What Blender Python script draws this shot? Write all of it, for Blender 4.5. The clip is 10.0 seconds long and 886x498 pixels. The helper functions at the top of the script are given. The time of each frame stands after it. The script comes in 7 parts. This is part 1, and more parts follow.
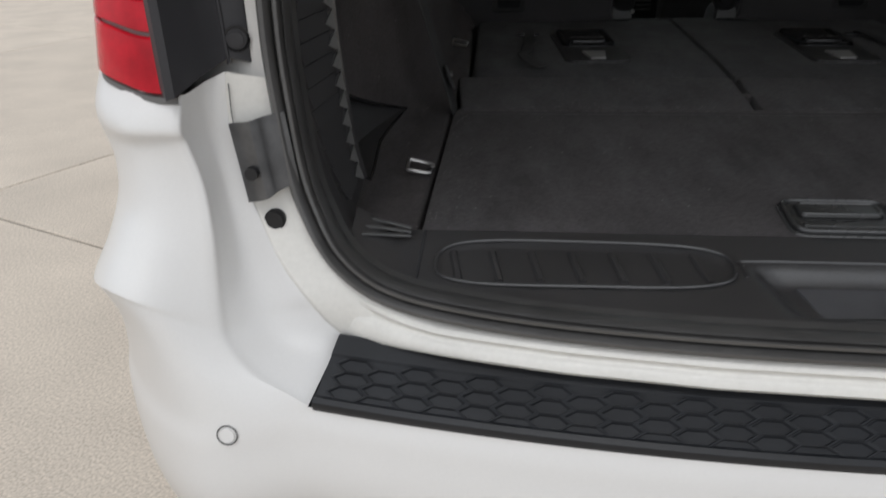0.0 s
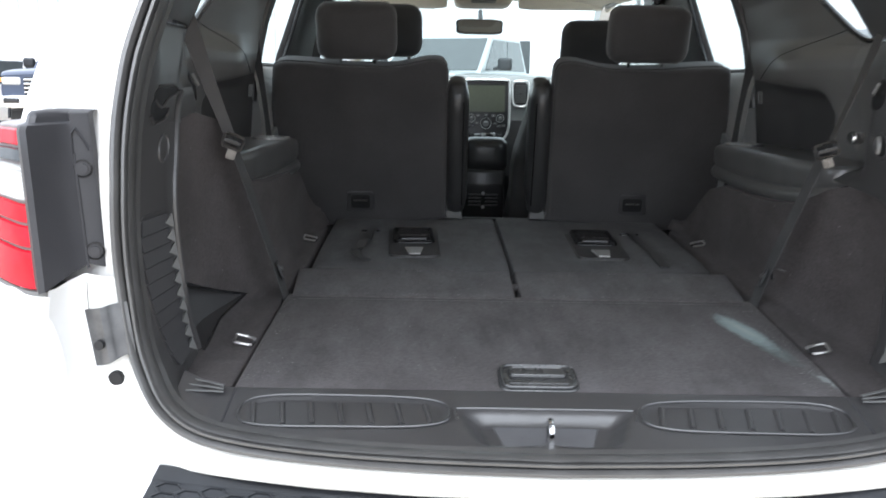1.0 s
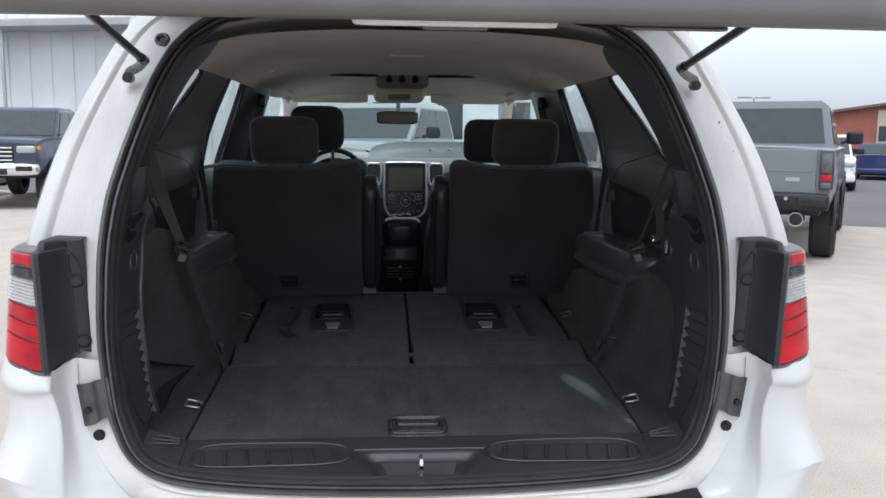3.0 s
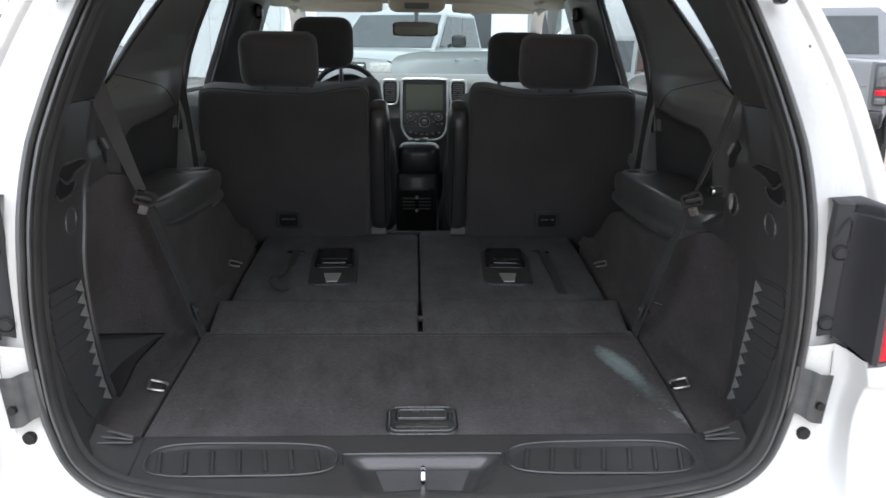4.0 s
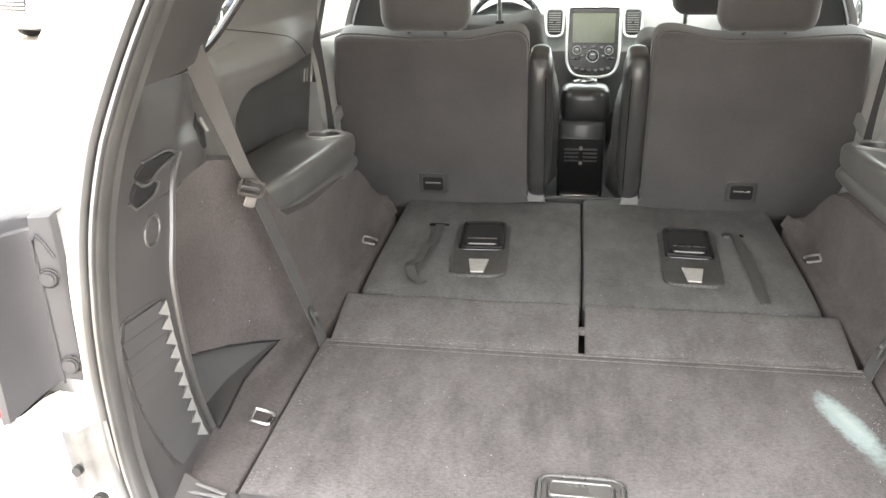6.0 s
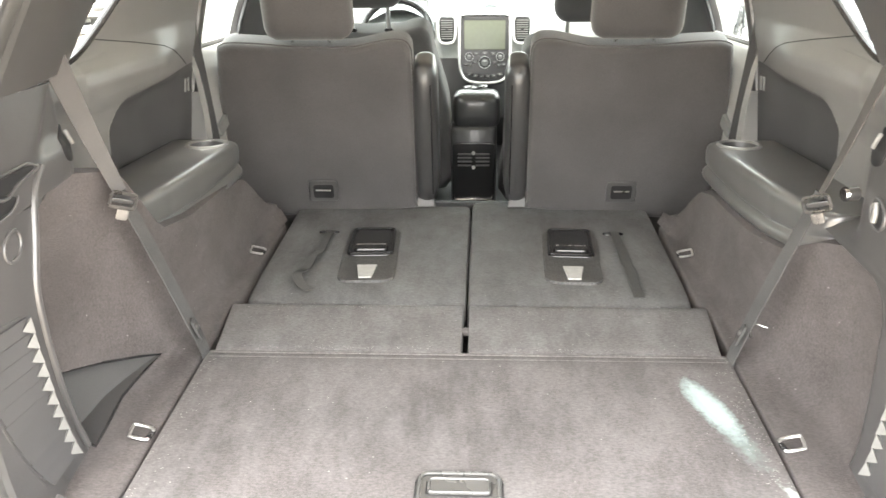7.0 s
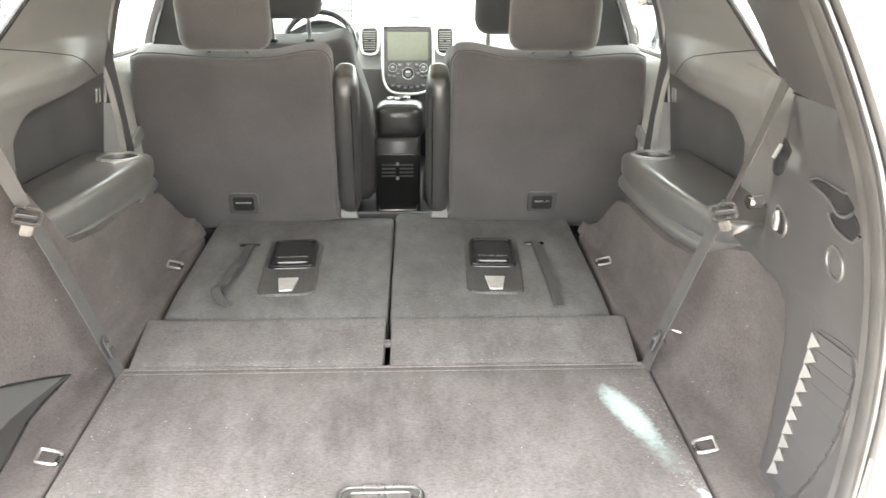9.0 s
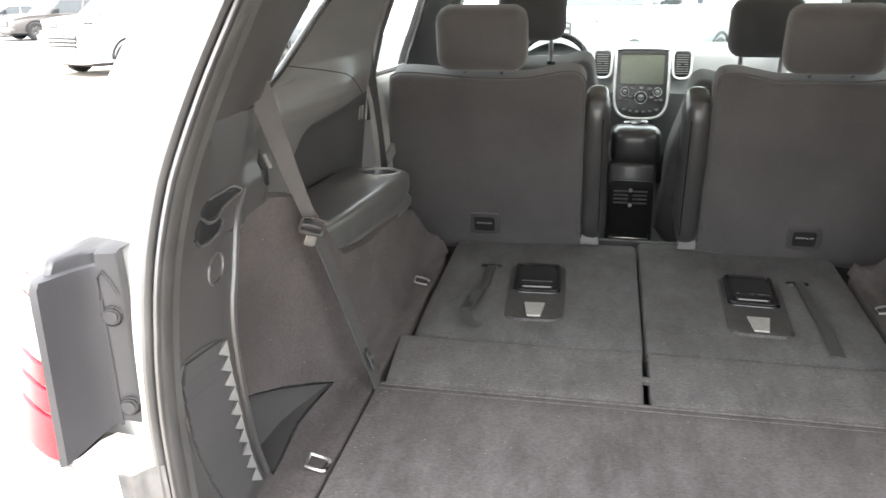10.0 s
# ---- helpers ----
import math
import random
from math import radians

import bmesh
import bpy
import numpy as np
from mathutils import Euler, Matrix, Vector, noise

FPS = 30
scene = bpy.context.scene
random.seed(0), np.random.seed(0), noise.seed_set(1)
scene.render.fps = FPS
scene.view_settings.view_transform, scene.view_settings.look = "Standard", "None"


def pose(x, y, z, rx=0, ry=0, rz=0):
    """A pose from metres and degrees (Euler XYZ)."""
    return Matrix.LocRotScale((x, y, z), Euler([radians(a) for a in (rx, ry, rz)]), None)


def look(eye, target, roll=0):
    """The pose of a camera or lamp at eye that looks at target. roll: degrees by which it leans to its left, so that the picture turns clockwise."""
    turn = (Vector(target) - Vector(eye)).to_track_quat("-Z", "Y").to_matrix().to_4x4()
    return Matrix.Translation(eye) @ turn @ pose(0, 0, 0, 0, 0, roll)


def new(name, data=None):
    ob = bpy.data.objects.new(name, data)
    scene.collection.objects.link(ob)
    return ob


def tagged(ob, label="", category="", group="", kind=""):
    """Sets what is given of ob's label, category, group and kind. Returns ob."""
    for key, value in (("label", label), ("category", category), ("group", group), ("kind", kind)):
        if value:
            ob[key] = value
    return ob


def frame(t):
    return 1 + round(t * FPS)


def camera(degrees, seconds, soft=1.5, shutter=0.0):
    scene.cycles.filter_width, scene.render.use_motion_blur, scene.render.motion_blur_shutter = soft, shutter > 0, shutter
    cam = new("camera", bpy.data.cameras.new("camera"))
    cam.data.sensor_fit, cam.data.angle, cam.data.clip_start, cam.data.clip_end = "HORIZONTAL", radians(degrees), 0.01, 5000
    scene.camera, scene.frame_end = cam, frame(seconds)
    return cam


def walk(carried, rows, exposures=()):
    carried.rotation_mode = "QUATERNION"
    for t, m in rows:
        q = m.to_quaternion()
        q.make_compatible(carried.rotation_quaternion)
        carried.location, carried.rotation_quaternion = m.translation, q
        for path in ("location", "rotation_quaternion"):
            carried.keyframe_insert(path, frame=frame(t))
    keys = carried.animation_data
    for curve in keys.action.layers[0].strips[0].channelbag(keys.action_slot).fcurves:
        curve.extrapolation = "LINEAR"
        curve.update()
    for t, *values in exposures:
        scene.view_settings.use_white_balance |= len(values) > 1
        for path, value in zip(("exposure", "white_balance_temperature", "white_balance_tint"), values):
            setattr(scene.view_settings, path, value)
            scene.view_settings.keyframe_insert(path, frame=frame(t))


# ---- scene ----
cam = camera(56.8, 10.0, shutter=0.25)
PATH = [
    (0, (-0.401, -0.795, 1.19), (-0.61, 1.027, 0.391), -1.3),
    (0.5, (-0.322, -0.929, 1.257), (-0.423, 0.981, 0.673), -0.2),
    (1, (-0.167, -1.172, 1.32), (-0.179, 0.787, 0.916), 0.8),
    (1.5, (-0.1, -1.389, 1.403), (-0.045, 0.588, 1.105), 1.0),
    (2, (-0.126, -1.628, 1.461), (0.014, 0.353, 1.22), 0.8),
    (2.2, (-0.123, -1.697, 1.485), (0.024, 0.283, 1.247), 0.8),
    (3.3, (-0.033, -1.648, 1.49), (0.099, 0.323, 1.174), 0.5),
    (3.5, (-0.009, -1.539, 1.529), (0.107, 0.419, 1.139), 0.9),
    (4, (-0.017, -1.28, 1.528), (0.054, 0.659, 1.044), 0.6),
    (4.5, (-0.06, -1.014, 1.55), (-0.022, 0.894, 0.953), 0.3),
    (5, (-0.038, -0.885, 1.578), (-0.178, 0.987, 0.888), 0.0),
    (6.3, (-0.03, -0.843, 1.593), (-0.339, 1.017, 0.926), -0.8),
    (6.5, (-0.012, -0.845, 1.597), (-0.259, 1.025, 0.931), -0.7),
    (7, (0.032, -0.862, 1.593), (-0.06, 1.023, 0.933), -0.5),
    (7.5, (0.06, -0.874, 1.594), (0.085, 1.014, 0.935), -0.4),
    (8, (0.077, -0.879, 1.592), (0.174, 1.008, 0.936), -0.2),
    (8.5, (0.083, -0.873, 1.594), (0.185, 1.016, 0.944), -0.2),
    (9, (0.052, -0.86, 1.595), (0.131, 1.034, 0.958), 0.3),
    (9.5, (-0.036, -0.839, 1.614), (-0.252, 1.056, 1.011), -0.6),
    (10, (-0.098, -0.808, 1.582), (-0.485, 1.065, 0.998), -0.3),
]
EXPOSURE = [(0, -0.15, 6250, 10), (0.5, 0.08, 5900, 8), (0.8, 1.0, 5850, 8), (1.0, 1.68, 5900, 9), (1.5, 2.3, 6150, 9), (1.8, 1.8, 6200, 9), (2.0, 1.52, 6100, 9), (2.2, 1.1, 6000, 9), (3.3, 0.25, 5800, 9), (3.8, 0.45, 5800, 9), (4.2, 2.0, 6300, 12), (4.5, 3.38, 6750, 12), (5, 3.88, 6850, 10), (6.5, 3.5, 6700, 10), (7.0, 4.1, 6850, 9), (9.0, 4.14, 6800, 9), (9.5, 4.18, 6800, 9), (10, 3.12, 6450, 10)]
walk(cam, [(t, look(eye, target, roll)) for t, eye, target, roll in PATH], EXPOSURE)
# ---------------- light ----------------
world = bpy.data.worlds.new("overcast_sky")
scene.world = world
world.use_nodes = True
wn = world.node_tree.nodes
sky = wn.new("ShaderNodeTexSky")
sky.sky_type, sky.sun_disc = "NISHITA", False
sky.sun_elevation, sky.sun_rotation = radians(63), radians(190)
sky.air_density, sky.dust_density = 1.0, 4.0
pale = wn.new("ShaderNodeHueSaturation")
pale.inputs["Saturation"].default_value = 0.12
world.node_tree.links.new(sky.outputs["Color"], pale.inputs["Color"])
cloud = wn.new("ShaderNodeMix")
cloud.data_type = "RGBA"
cloud.inputs["Factor"].default_value = 0.5
cloud.inputs["B"].default_value = (3.3, 3.35, 3.4, 1)
world.node_tree.links.new(pale.outputs["Color"], cloud.inputs["A"])
world.node_tree.links.new(cloud.outputs["Result"], wn["Background"].inputs["Color"])
wn["Background"].inputs["Strength"].default_value = 0.245
sun_data = bpy.data.lights.new("sun", "SUN")
sun_data.energy, sun_data.angle, sun_data.color = 0.6, radians(14), (1.0, 0.96, 0.9)
sun = new("sun", sun_data)
sun.matrix_world = look((-1.5, -8, 16), (0, 0, 0))


# ---------------- mesh helpers ----------------
def catmull(p, n, closed=False):
    """Smooth resampling of a list of points, n steps to a segment."""
    p = [Vector(v) for v in p]
    if n <= 1 or len(p) < 3:
        return p
    out, m = [], len(p)
    for i in range(m if closed else m - 1):
        if closed:
            a, b, c, d = p[i - 1], p[i], p[(i + 1) % m], p[(i + 2) % m]
        else:
            b, c = p[i], p[i + 1]
            a = p[i - 1] if i else b * 2 - c
            d = p[i + 2] if i + 2 < m else c * 2 - b
        for k in range(n):
            t = k / n
            out.append(0.5 * (2 * b + (c - a) * t + (2 * a - 5 * b + 4 * c - d) * t * t + (3 * b - a - 3 * c + d) * t ** 3))
    if not closed:
        out.append(p[-1])
    return out


def grid(bm, rows, closed=False):
    vs = [[bm.verts.new(v) for v in r] for r in rows]
    n = len(rows[0])
    for a, b in zip(vs, vs[1:]):
        for i in range(n if closed else n - 1):
            j = (i + 1) % n
            try:
                bm.faces.new((a[i], a[j], b[j], b[i]))
            except ValueError:
                pass
    return vs


def loft(rows, nu=1, nv=1, bm=None):
    """A surface through rows of points, smoothed along (nu) and across (nv)."""
    bm = bm or bmesh.new()
    rows = [catmull(r, nu) for r in rows]
    cols = [catmull(c, nv) for c in zip(*rows)]
    grid(bm, list(zip(*cols)))
    return bm


def thicken(bm, d):
    bmesh.ops.recalc_face_normals(bm, faces=bm.faces)
    bmesh.ops.solidify(bm, geom=bm.faces[:], thickness=d)
    return bm


def sweep(path, profile, up=(0, -1, 0), closed=False, bm=None, cap=True, vary=None):
    """A profile (a, b) carried along a path; a lies across the path, b towards up."""
    bm = bm or bmesh.new()
    path = [Vector(p) for p in path]
    n, rings = len(path), []
    for i, p in enumerate(path):
        q0 = path[i - 1] if (i or closed) else p
        q1 = path[(i + 1) % n] if (i + 1 < n or closed) else p
        t = (q1 - q0).normalized()
        u = Vector(up)
        u = u - u.dot(t) * t
        if u.length < 0.05:
            u = Vector((1, 0, 0)) - t.x * t
        u.normalize()
        s = t.cross(u)
        k, d = vary(p) if vary else (1, 0)
        rings.append([p + (a * k + d) * s + b * k * u for a, b in profile])
    if closed:
        rings.append(rings[0])
    vs = grid(bm, rings, closed=True)
    if closed:
        bmesh.ops.remove_doubles(bm, verts=bm.verts, dist=1e-5)
    elif cap:
        bm.faces.new(vs[0][::-1])
        bm.faces.new(vs[-1])
    return bm


def ring(r, n=8, ry=None):
    return [(r * math.cos(2 * math.pi * i / n), (ry or r) * math.sin(2 * math.pi * i / n)) for i in range(n)]


def tube(path, r, n=8, closed=False, up=(0, 0, 1), bm=None):
    return sweep(path, ring(r, n), up, closed, bm)


def rrect(w, h, r, n=4):
    out = []
    for cx, cy, a in ((w / 2 - r, h / 2 - r, 0), (r - w / 2, h / 2 - r, 90), (r - w / 2, r - h / 2, 180), (w / 2 - r, r - h / 2, 270)):
        for i in range(n + 1):
            t = radians(a + 90 * i / n)
            out.append((cx + r * math.cos(t), cy + r * math.sin(t)))
    return out


def slab(outline, depth, m=None, bevel=0.0, seg=2, bm=None):
    """A plate of the outline (u, v) with its front face at w = 0 and its depth towards -w, rounded at the front."""
    bm = bm or bmesh.new()
    rows = []
    us, vs_ = [p[0] for p in outline], [p[1] for p in outline]
    cu, cv = (max(us) + min(us)) / 2, (max(vs_) + min(vs_)) / 2
    hu, hv = (max(us) - min(us)) / 2, (max(vs_) - min(vs_)) / 2

    def inset(d):
        return [Vector((cu + (p[0] - cu) * (1 - d / hu), cv + (p[1] - cv) * (1 - d / hv))) for p in outline]
    sgn = 1
    rows.append([Vector((p[0], p[1], -depth)) for p in outline])
    if bevel > 0:
        for i in range(seg + 1):
            t = radians(90 * i / seg)
            rows.append([Vector((p.x, p.y, -bevel * (1 - math.sin(t)))) for p in inset(sgn * bevel * (1 - math.cos(t)))])
    else:
        rows.append([Vector((p[0], p[1], 0)) for p in outline])
    if bevel > 0:
        rows.append([Vector((p.x, p.y, 0)) for p in inset(sgn * bevel * 1.4)])
    m = m or Matrix.Identity(4)
    rows = [[m @ v for v in r] for r in rows]
    vs = grid(bm, rows, closed=True)
    bm.faces.new(vs[0][::-1])
    bm.faces.new(vs[-1])
    bmesh.ops.recalc_face_normals(bm, faces=bm.faces)
    return bm


def frame_of(o, u, v):
    """A matrix whose x, y run along u, v from the point o."""
    u, v = Vector(u).normalized(), Vector(v)
    w = u.cross(v).normalized()
    v = w.cross(u)
    m = Matrix((u, v, w)).transposed().to_4x4()
    m.translation = o
    return m


def rbox(c, s, r=0.01, seg=2, m=None, bm=None):
    """A box with rounded edges, centred on c with sizes s."""
    out = bmesh.new()
    bmesh.ops.create_cube(out, size=1, matrix=Matrix.LocRotScale(None, None, s))
    if r > 0:
        bmesh.ops.bevel(out, geom=out.edges[:], offset=min(r, min(s) * 0.49), segments=seg, affect="EDGES", profile=0.5)
    mm = (m or Matrix.Identity(4)) @ Matrix.Translation(c)
    bmesh.ops.transform(out, matrix=mm, verts=out.verts)
    if bm is None:
        return out
    joined(bm, out)
    return bm


def joined(bm, other):
    me = bpy.data.meshes.new("temp")
    other.to_mesh(me)
    other.free()
    bm.from_mesh(me)
    bpy.data.meshes.remove(me)
    return bm


def cyl(c, r, d, axis="z", n=20, r2=None, bevel=0.0, bm=None):
    out = bmesh.new()
    bmesh.ops.create_cone(out, cap_ends=True, segments=n, radius1=r, radius2=r if r2 is None else r2, depth=d)
    if bevel:
        rim = [e for e in out.edges if abs(e.verts[0].co.z - e.verts[1].co.z) < 1e-6]
        bmesh.ops.bevel(out, geom=rim, offset=bevel, segments=2, affect="EDGES")
    rot = {"z": Matrix.Identity(4), "x": Matrix.Rotation(radians(90), 4, "Y"), "y": Matrix.Rotation(radians(-90), 4, "X")}[axis] if isinstance(axis, str) else Vector((0, 0, 1)).rotation_difference(Vector(axis)).to_matrix().to_4x4()
    bmesh.ops.transform(out, matrix=Matrix.Translation(c) @ rot, verts=out.verts)
    if bm is None:
        return out
    return joined(bm, out)


def mirrored(bm, side):
    """Flips a right-hand mesh to the side: 1 keeps it, -1 mirrors it in x."""
    if side < 0:
        for v in bm.verts:
            v.co.x = -v.co.x
        bmesh.ops.reverse_faces(bm, faces=bm.faces)
    return bm


def finish(bm, name, mats, smooth=40):
    bmesh.ops.recalc_face_normals(bm, faces=bm.faces)
    me = bpy.data.meshes.new(name)
    bm.to_mesh(me)
    bm.free()
    for m in mats if isinstance(mats, (list, tuple)) else [mats]:
        me.materials.append(m)
    if smooth:
        me.polygons.foreach_set("use_smooth", [True] * len(me.polygons))
        me.set_sharp_from_angle(angle=radians(smooth))
    return me


def thing(name, at, label, category, group="", kind=""):
    ob = new(name)
    ob.location = at
    ob.empty_display_size = 0.1
    return tagged(ob, label, category, group, kind)


def part(name, bm, material, parent, label="", smooth=40):
    ob = new(name, finish(bm, name, material, smooth))
    ob.parent = parent
    if parent.data is None:
        ob.matrix_parent_inverse = Matrix.Translation(-Vector(parent.location))
    return tagged(ob, label) if label else ob


def single(name, bm, material, label, category, group="", kind="", smooth=40):
    return tagged(new(name, finish(bm, name, material, smooth)), label, category, group, kind)


# ---------------- materials ----------------
def material(name, colour, rough=0.5, metal=0.0, var=0.15, scale=6.0, fine=120.0, bump=0.05, fine_var=0.05, sheen=0.0, coat=0.0, spec=0.5, stretch=(1, 1, 1), random_hue=0.0):
    m = bpy.data.materials.new(name)
    m.use_nodes = True
    t, n = m.node_tree, m.node_tree.nodes
    b = n["Principled BSDF"]
    link = t.links.new
    co = n.new("ShaderNodeTexCoord")
    mp = n.new("ShaderNodeMapping")
    mp.inputs["Scale"].default_value = stretch
    link(co.outputs["Object"], mp.inputs["Vector"])
    big, small = n.new("ShaderNodeTexNoise"), n.new("ShaderNodeTexNoise")
    for tex, s, d in ((big, scale, 4), (small, fine, 3)):
        tex.inputs["Scale"].default_value, tex.inputs["Detail"].default_value = s, d
        link(mp.outputs["Vector"], tex.inputs["Vector"])
    r1, r2 = n.new("ShaderNodeMapRange"), n.new("ShaderNodeMapRange")
    for r, tex, v in ((r1, big, var), (r2, small, fine_var)):
        r.inputs["From Min"].default_value, r.inputs["From Max"].default_value = 0.3, 0.7
        r.inputs["To Min"].default_value, r.inputs["To Max"].default_value = 1 - v, 1 + v
        link(tex.outputs["Fac"], r.inputs["Value"])
    mul = n.new("ShaderNodeMath")
    mul.operation = "MULTIPLY"
    link(r1.outputs["Result"], mul.inputs[0])
    link(r2.outputs["Result"], mul.inputs[1])
    value = mul.outputs[0]
    if random_hue:
        info, r3, m3 = n.new("ShaderNodeObjectInfo"), n.new("ShaderNodeMapRange"), n.new("ShaderNodeMath")
        r3.inputs["To Min"].default_value, r3.inputs["To Max"].default_value = 1 - random_hue, 1 + random_hue
        link(info.outputs["Random"], r3.inputs["Value"])
        m3.operation = "MULTIPLY"
        link(value, m3.inputs[0])
        link(r3.outputs["Result"], m3.inputs[1])
        value = m3.outputs[0]
    sc = n.new("ShaderNodeVectorMath")
    sc.operation = "SCALE"
    sc.inputs[0].default_value = colour
    link(value, sc.inputs["Scale"])
    link(sc.outputs["Vector"], b.inputs["Base Color"])
    rr = n.new("ShaderNodeMapRange")
    rr.inputs["From Min"].default_value, rr.inputs["From Max"].default_value = 0.3, 0.7
    rr.inputs["To Min"].default_value, rr.inputs["To Max"].default_value = rough * 0.94, min(1, rough * 1.06)
    link(big.outputs["Fac"], rr.inputs["Value"])
    link(rr.outputs["Result"], b.inputs["Roughness"])
    b.inputs["Metallic"].default_value = metal
    b.inputs["Specular IOR Level"].default_value = spec
    b.inputs["Sheen Weight"].default_value = sheen
    b.inputs["Coat Weight"].default_value = coat
    if bump:
        bp = n.new("ShaderNodeBump")
        bp.inputs["Strength"].default_value, bp.inputs["Distance"].default_value = bump, 0.002
        link(small.outputs["Fac"], bp.inputs["Height"])
        link(bp.outputs["Normal"], b.inputs["Normal"])
    return m


def glass(name, tint, rough=0.02):
    m = bpy.data.materials.new(name)
    m.use_nodes = True
    t, n = m.node_tree, m.node_tree.nodes
    out = n["Material Output"]
    n.remove(n["Principled BSDF"])
    clear, gloss, mix, lw = n.new("ShaderNodeBsdfTransparent"), n.new("ShaderNodeBsdfGlossy"), n.new("ShaderNodeMixShader"), n.new("ShaderNodeLayerWeight")
    clear.inputs["Color"].default_value = (*tint, 1)
    gloss.inputs["Roughness"].default_value = rough
    lw.inputs["Blend"].default_value = 0.5
    pw, ad = n.new("ShaderNodeMath"), n.new("ShaderNodeMath")
    pw.operation, ad.operation = "POWER", "MULTIPLY_ADD"
    pw.inputs[1].default_value = 5.0
    ad.inputs[1].default_value, ad.inputs[2].default_value = 0.9, 0.04
    t.links.new(lw.outputs["Facing"], pw.inputs[0])
    t.links.new(pw.outputs[0], ad.inputs[0])
    t.links.new(ad.outputs[0], mix.inputs[0])
    t.links.new(clear.outputs[0], mix.inputs[1])
    t.links.new(gloss.outputs[0], mix.inputs[2])
    t.links.new(mix.outputs[0], out.inputs["Surface"])
    return m


WHITE = material("white_paint", (0.665, 0.662, 0.655), 0.32, var=0.02, scale=2, fine=300, bump=0.0, fine_var=0.01, coat=0.3)
GRIMY = material("grimy_white_paint", (0.63, 0.62, 0.60), 0.36, var=0.10, scale=7, fine=90, bump=0.0, fine_var=0.03, coat=0.15, stretch=(2.2, 1.2, 0.45))
JAMB = material("white_jamb_paint", (0.70, 0.69, 0.655), 0.4, var=0.06, scale=9, fine=150, bump=0.02, fine_var=0.03)
RUBBER = material("seal_rubber", (0.055, 0.054, 0.053), 0.38, spec=1.0, var=0.2, scale=14, fine=300, bump=0.05)
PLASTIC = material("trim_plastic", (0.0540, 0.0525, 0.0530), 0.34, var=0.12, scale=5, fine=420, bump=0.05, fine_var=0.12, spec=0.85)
# Dark trim plastic, its colour lifted to stand for sheen and window light.
PLASTIC_LIT = material("lit_trim_plastic", (0.163, 0.162, 0.158), 0.30, var=0.08, scale=4, fine=420, bump=0.0, fine_var=0.06, spec=1.0)
# For black things, and to paint the shade of wells not let in.
BLACK = material("black_and_recess_shade", (0.009, 0.009, 0.010), 0.6, var=0.2, scale=20, fine=300, bump=0.1)
STEP = material("step_plastic", (0.014, 0.0155, 0.0185), 0.42, var=0.2, scale=12, fine=500, bump=0.12, fine_var=0.12, spec=0.35)
HOUSING = material("lamp_housing", (0.027, 0.027, 0.031), 0.5, var=0.12, scale=12, fine=600, bump=0.1, fine_var=0.1)
GLOSS = material("gloss_plastic", (0.018, 0.018, 0.019), 0.22, var=0.1, scale=10, fine=200, bump=0.02)
VINYL = material("black_vinyl", (0.043, 0.043, 0.044), 0.31, var=0.12, scale=8, fine=420, bump=0.05, fine_var=0.1, coat=0.12)
CLOTH = material("seat_cloth", (0.0575, 0.0550, 0.0555), 0.9, var=0.22, scale=5, fine=500, bump=0.3, fine_var=0.22, sheen=0.24)
POCKET = material("recess_cloth", (0.036, 0.036, 0.038), 0.7, var=0.15, scale=12, fine=600, bump=0.3)
BELT = material("belt_webbing", (0.060, 0.056, 0.054), 0.5, var=0.1, scale=20, fine=900, bump=0.4, fine_var=0.15)
LINER = material("beige_headliner", (0.7980, 0.7410, 0.6612), 0.92, var=0.08, scale=3, fine=500, bump=0.3, fine_var=0.06)
BEIGE = material("beige_pillar_trim", (0.62, 0.56, 0.48), 0.6, var=0.06, scale=5, fine=300, bump=0.1)
CHROME = material("chrome", (0.8, 0.8, 0.8), 0.12, metal=1.0, var=0.05, fine=80, bump=0.02)
STEEL = material("bare_steel", (0.17, 0.165, 0.16), 0.28, metal=0.9, var=0.25, scale=30, fine=200, bump=0.1)
ZINC = material("zinc_plated_wire", (0.52, 0.51, 0.50), 0.38, metal=1.0, var=0.15, scale=40, fine=200, bump=0.05)
GREY_BRKT = material("galvanised_bracket", (0.12, 0.12, 0.122), 0.36, metal=0.7, var=0.25, scale=25, fine=160, bump=0.08)
DASH = material("grey_dash", (0.20, 0.205, 0.20), 0.55, var=0.06, scale=6, fine=500, bump=0.2)
SILVER = material("silver_trim", (0.55, 0.55, 0.54), 0.3, metal=0.4, var=0.05, fine=80, bump=0.0)
HINGE = material("grey_plastic", (0.12, 0.12, 0.118), 0.55, var=0.1, fine=300, bump=0.1)
SCREEN = material("display_glass", (0.068, 0.075, 0.054), 0.18, var=0.05, fine=50, bump=0.0, spec=0.35)
LABEL = material("white_label", (0.36, 0.36, 0.35), 0.6, var=0.1, scale=60, fine=300)
RED = material("red_lens", (0.46, 0.006, 0.018), 0.22, var=0.35, scale=14, fine=200, bump=0.05, coat=0.25, spec=0.3)
CLEARLENS = material("clear_lens", (0.38, 0.38, 0.37), 0.15, var=0.25, scale=45, fine=250, bump=0.25, coat=0.8)
DARKLENS = material("dark_lens", (0.025, 0.03, 0.035), 0.12, var=0.1, coat=0.8)
AUTOGLASS = material("dark_auto_glass", (0.055, 0.062, 0.065), 0.10, var=0.1, fine=50, bump=0.0, spec=0.5)
TYRE = material("tyre_rubber", (0.022, 0.022, 0.022), 0.8, var=0.25, scale=20, fine=150, bump=0.4)
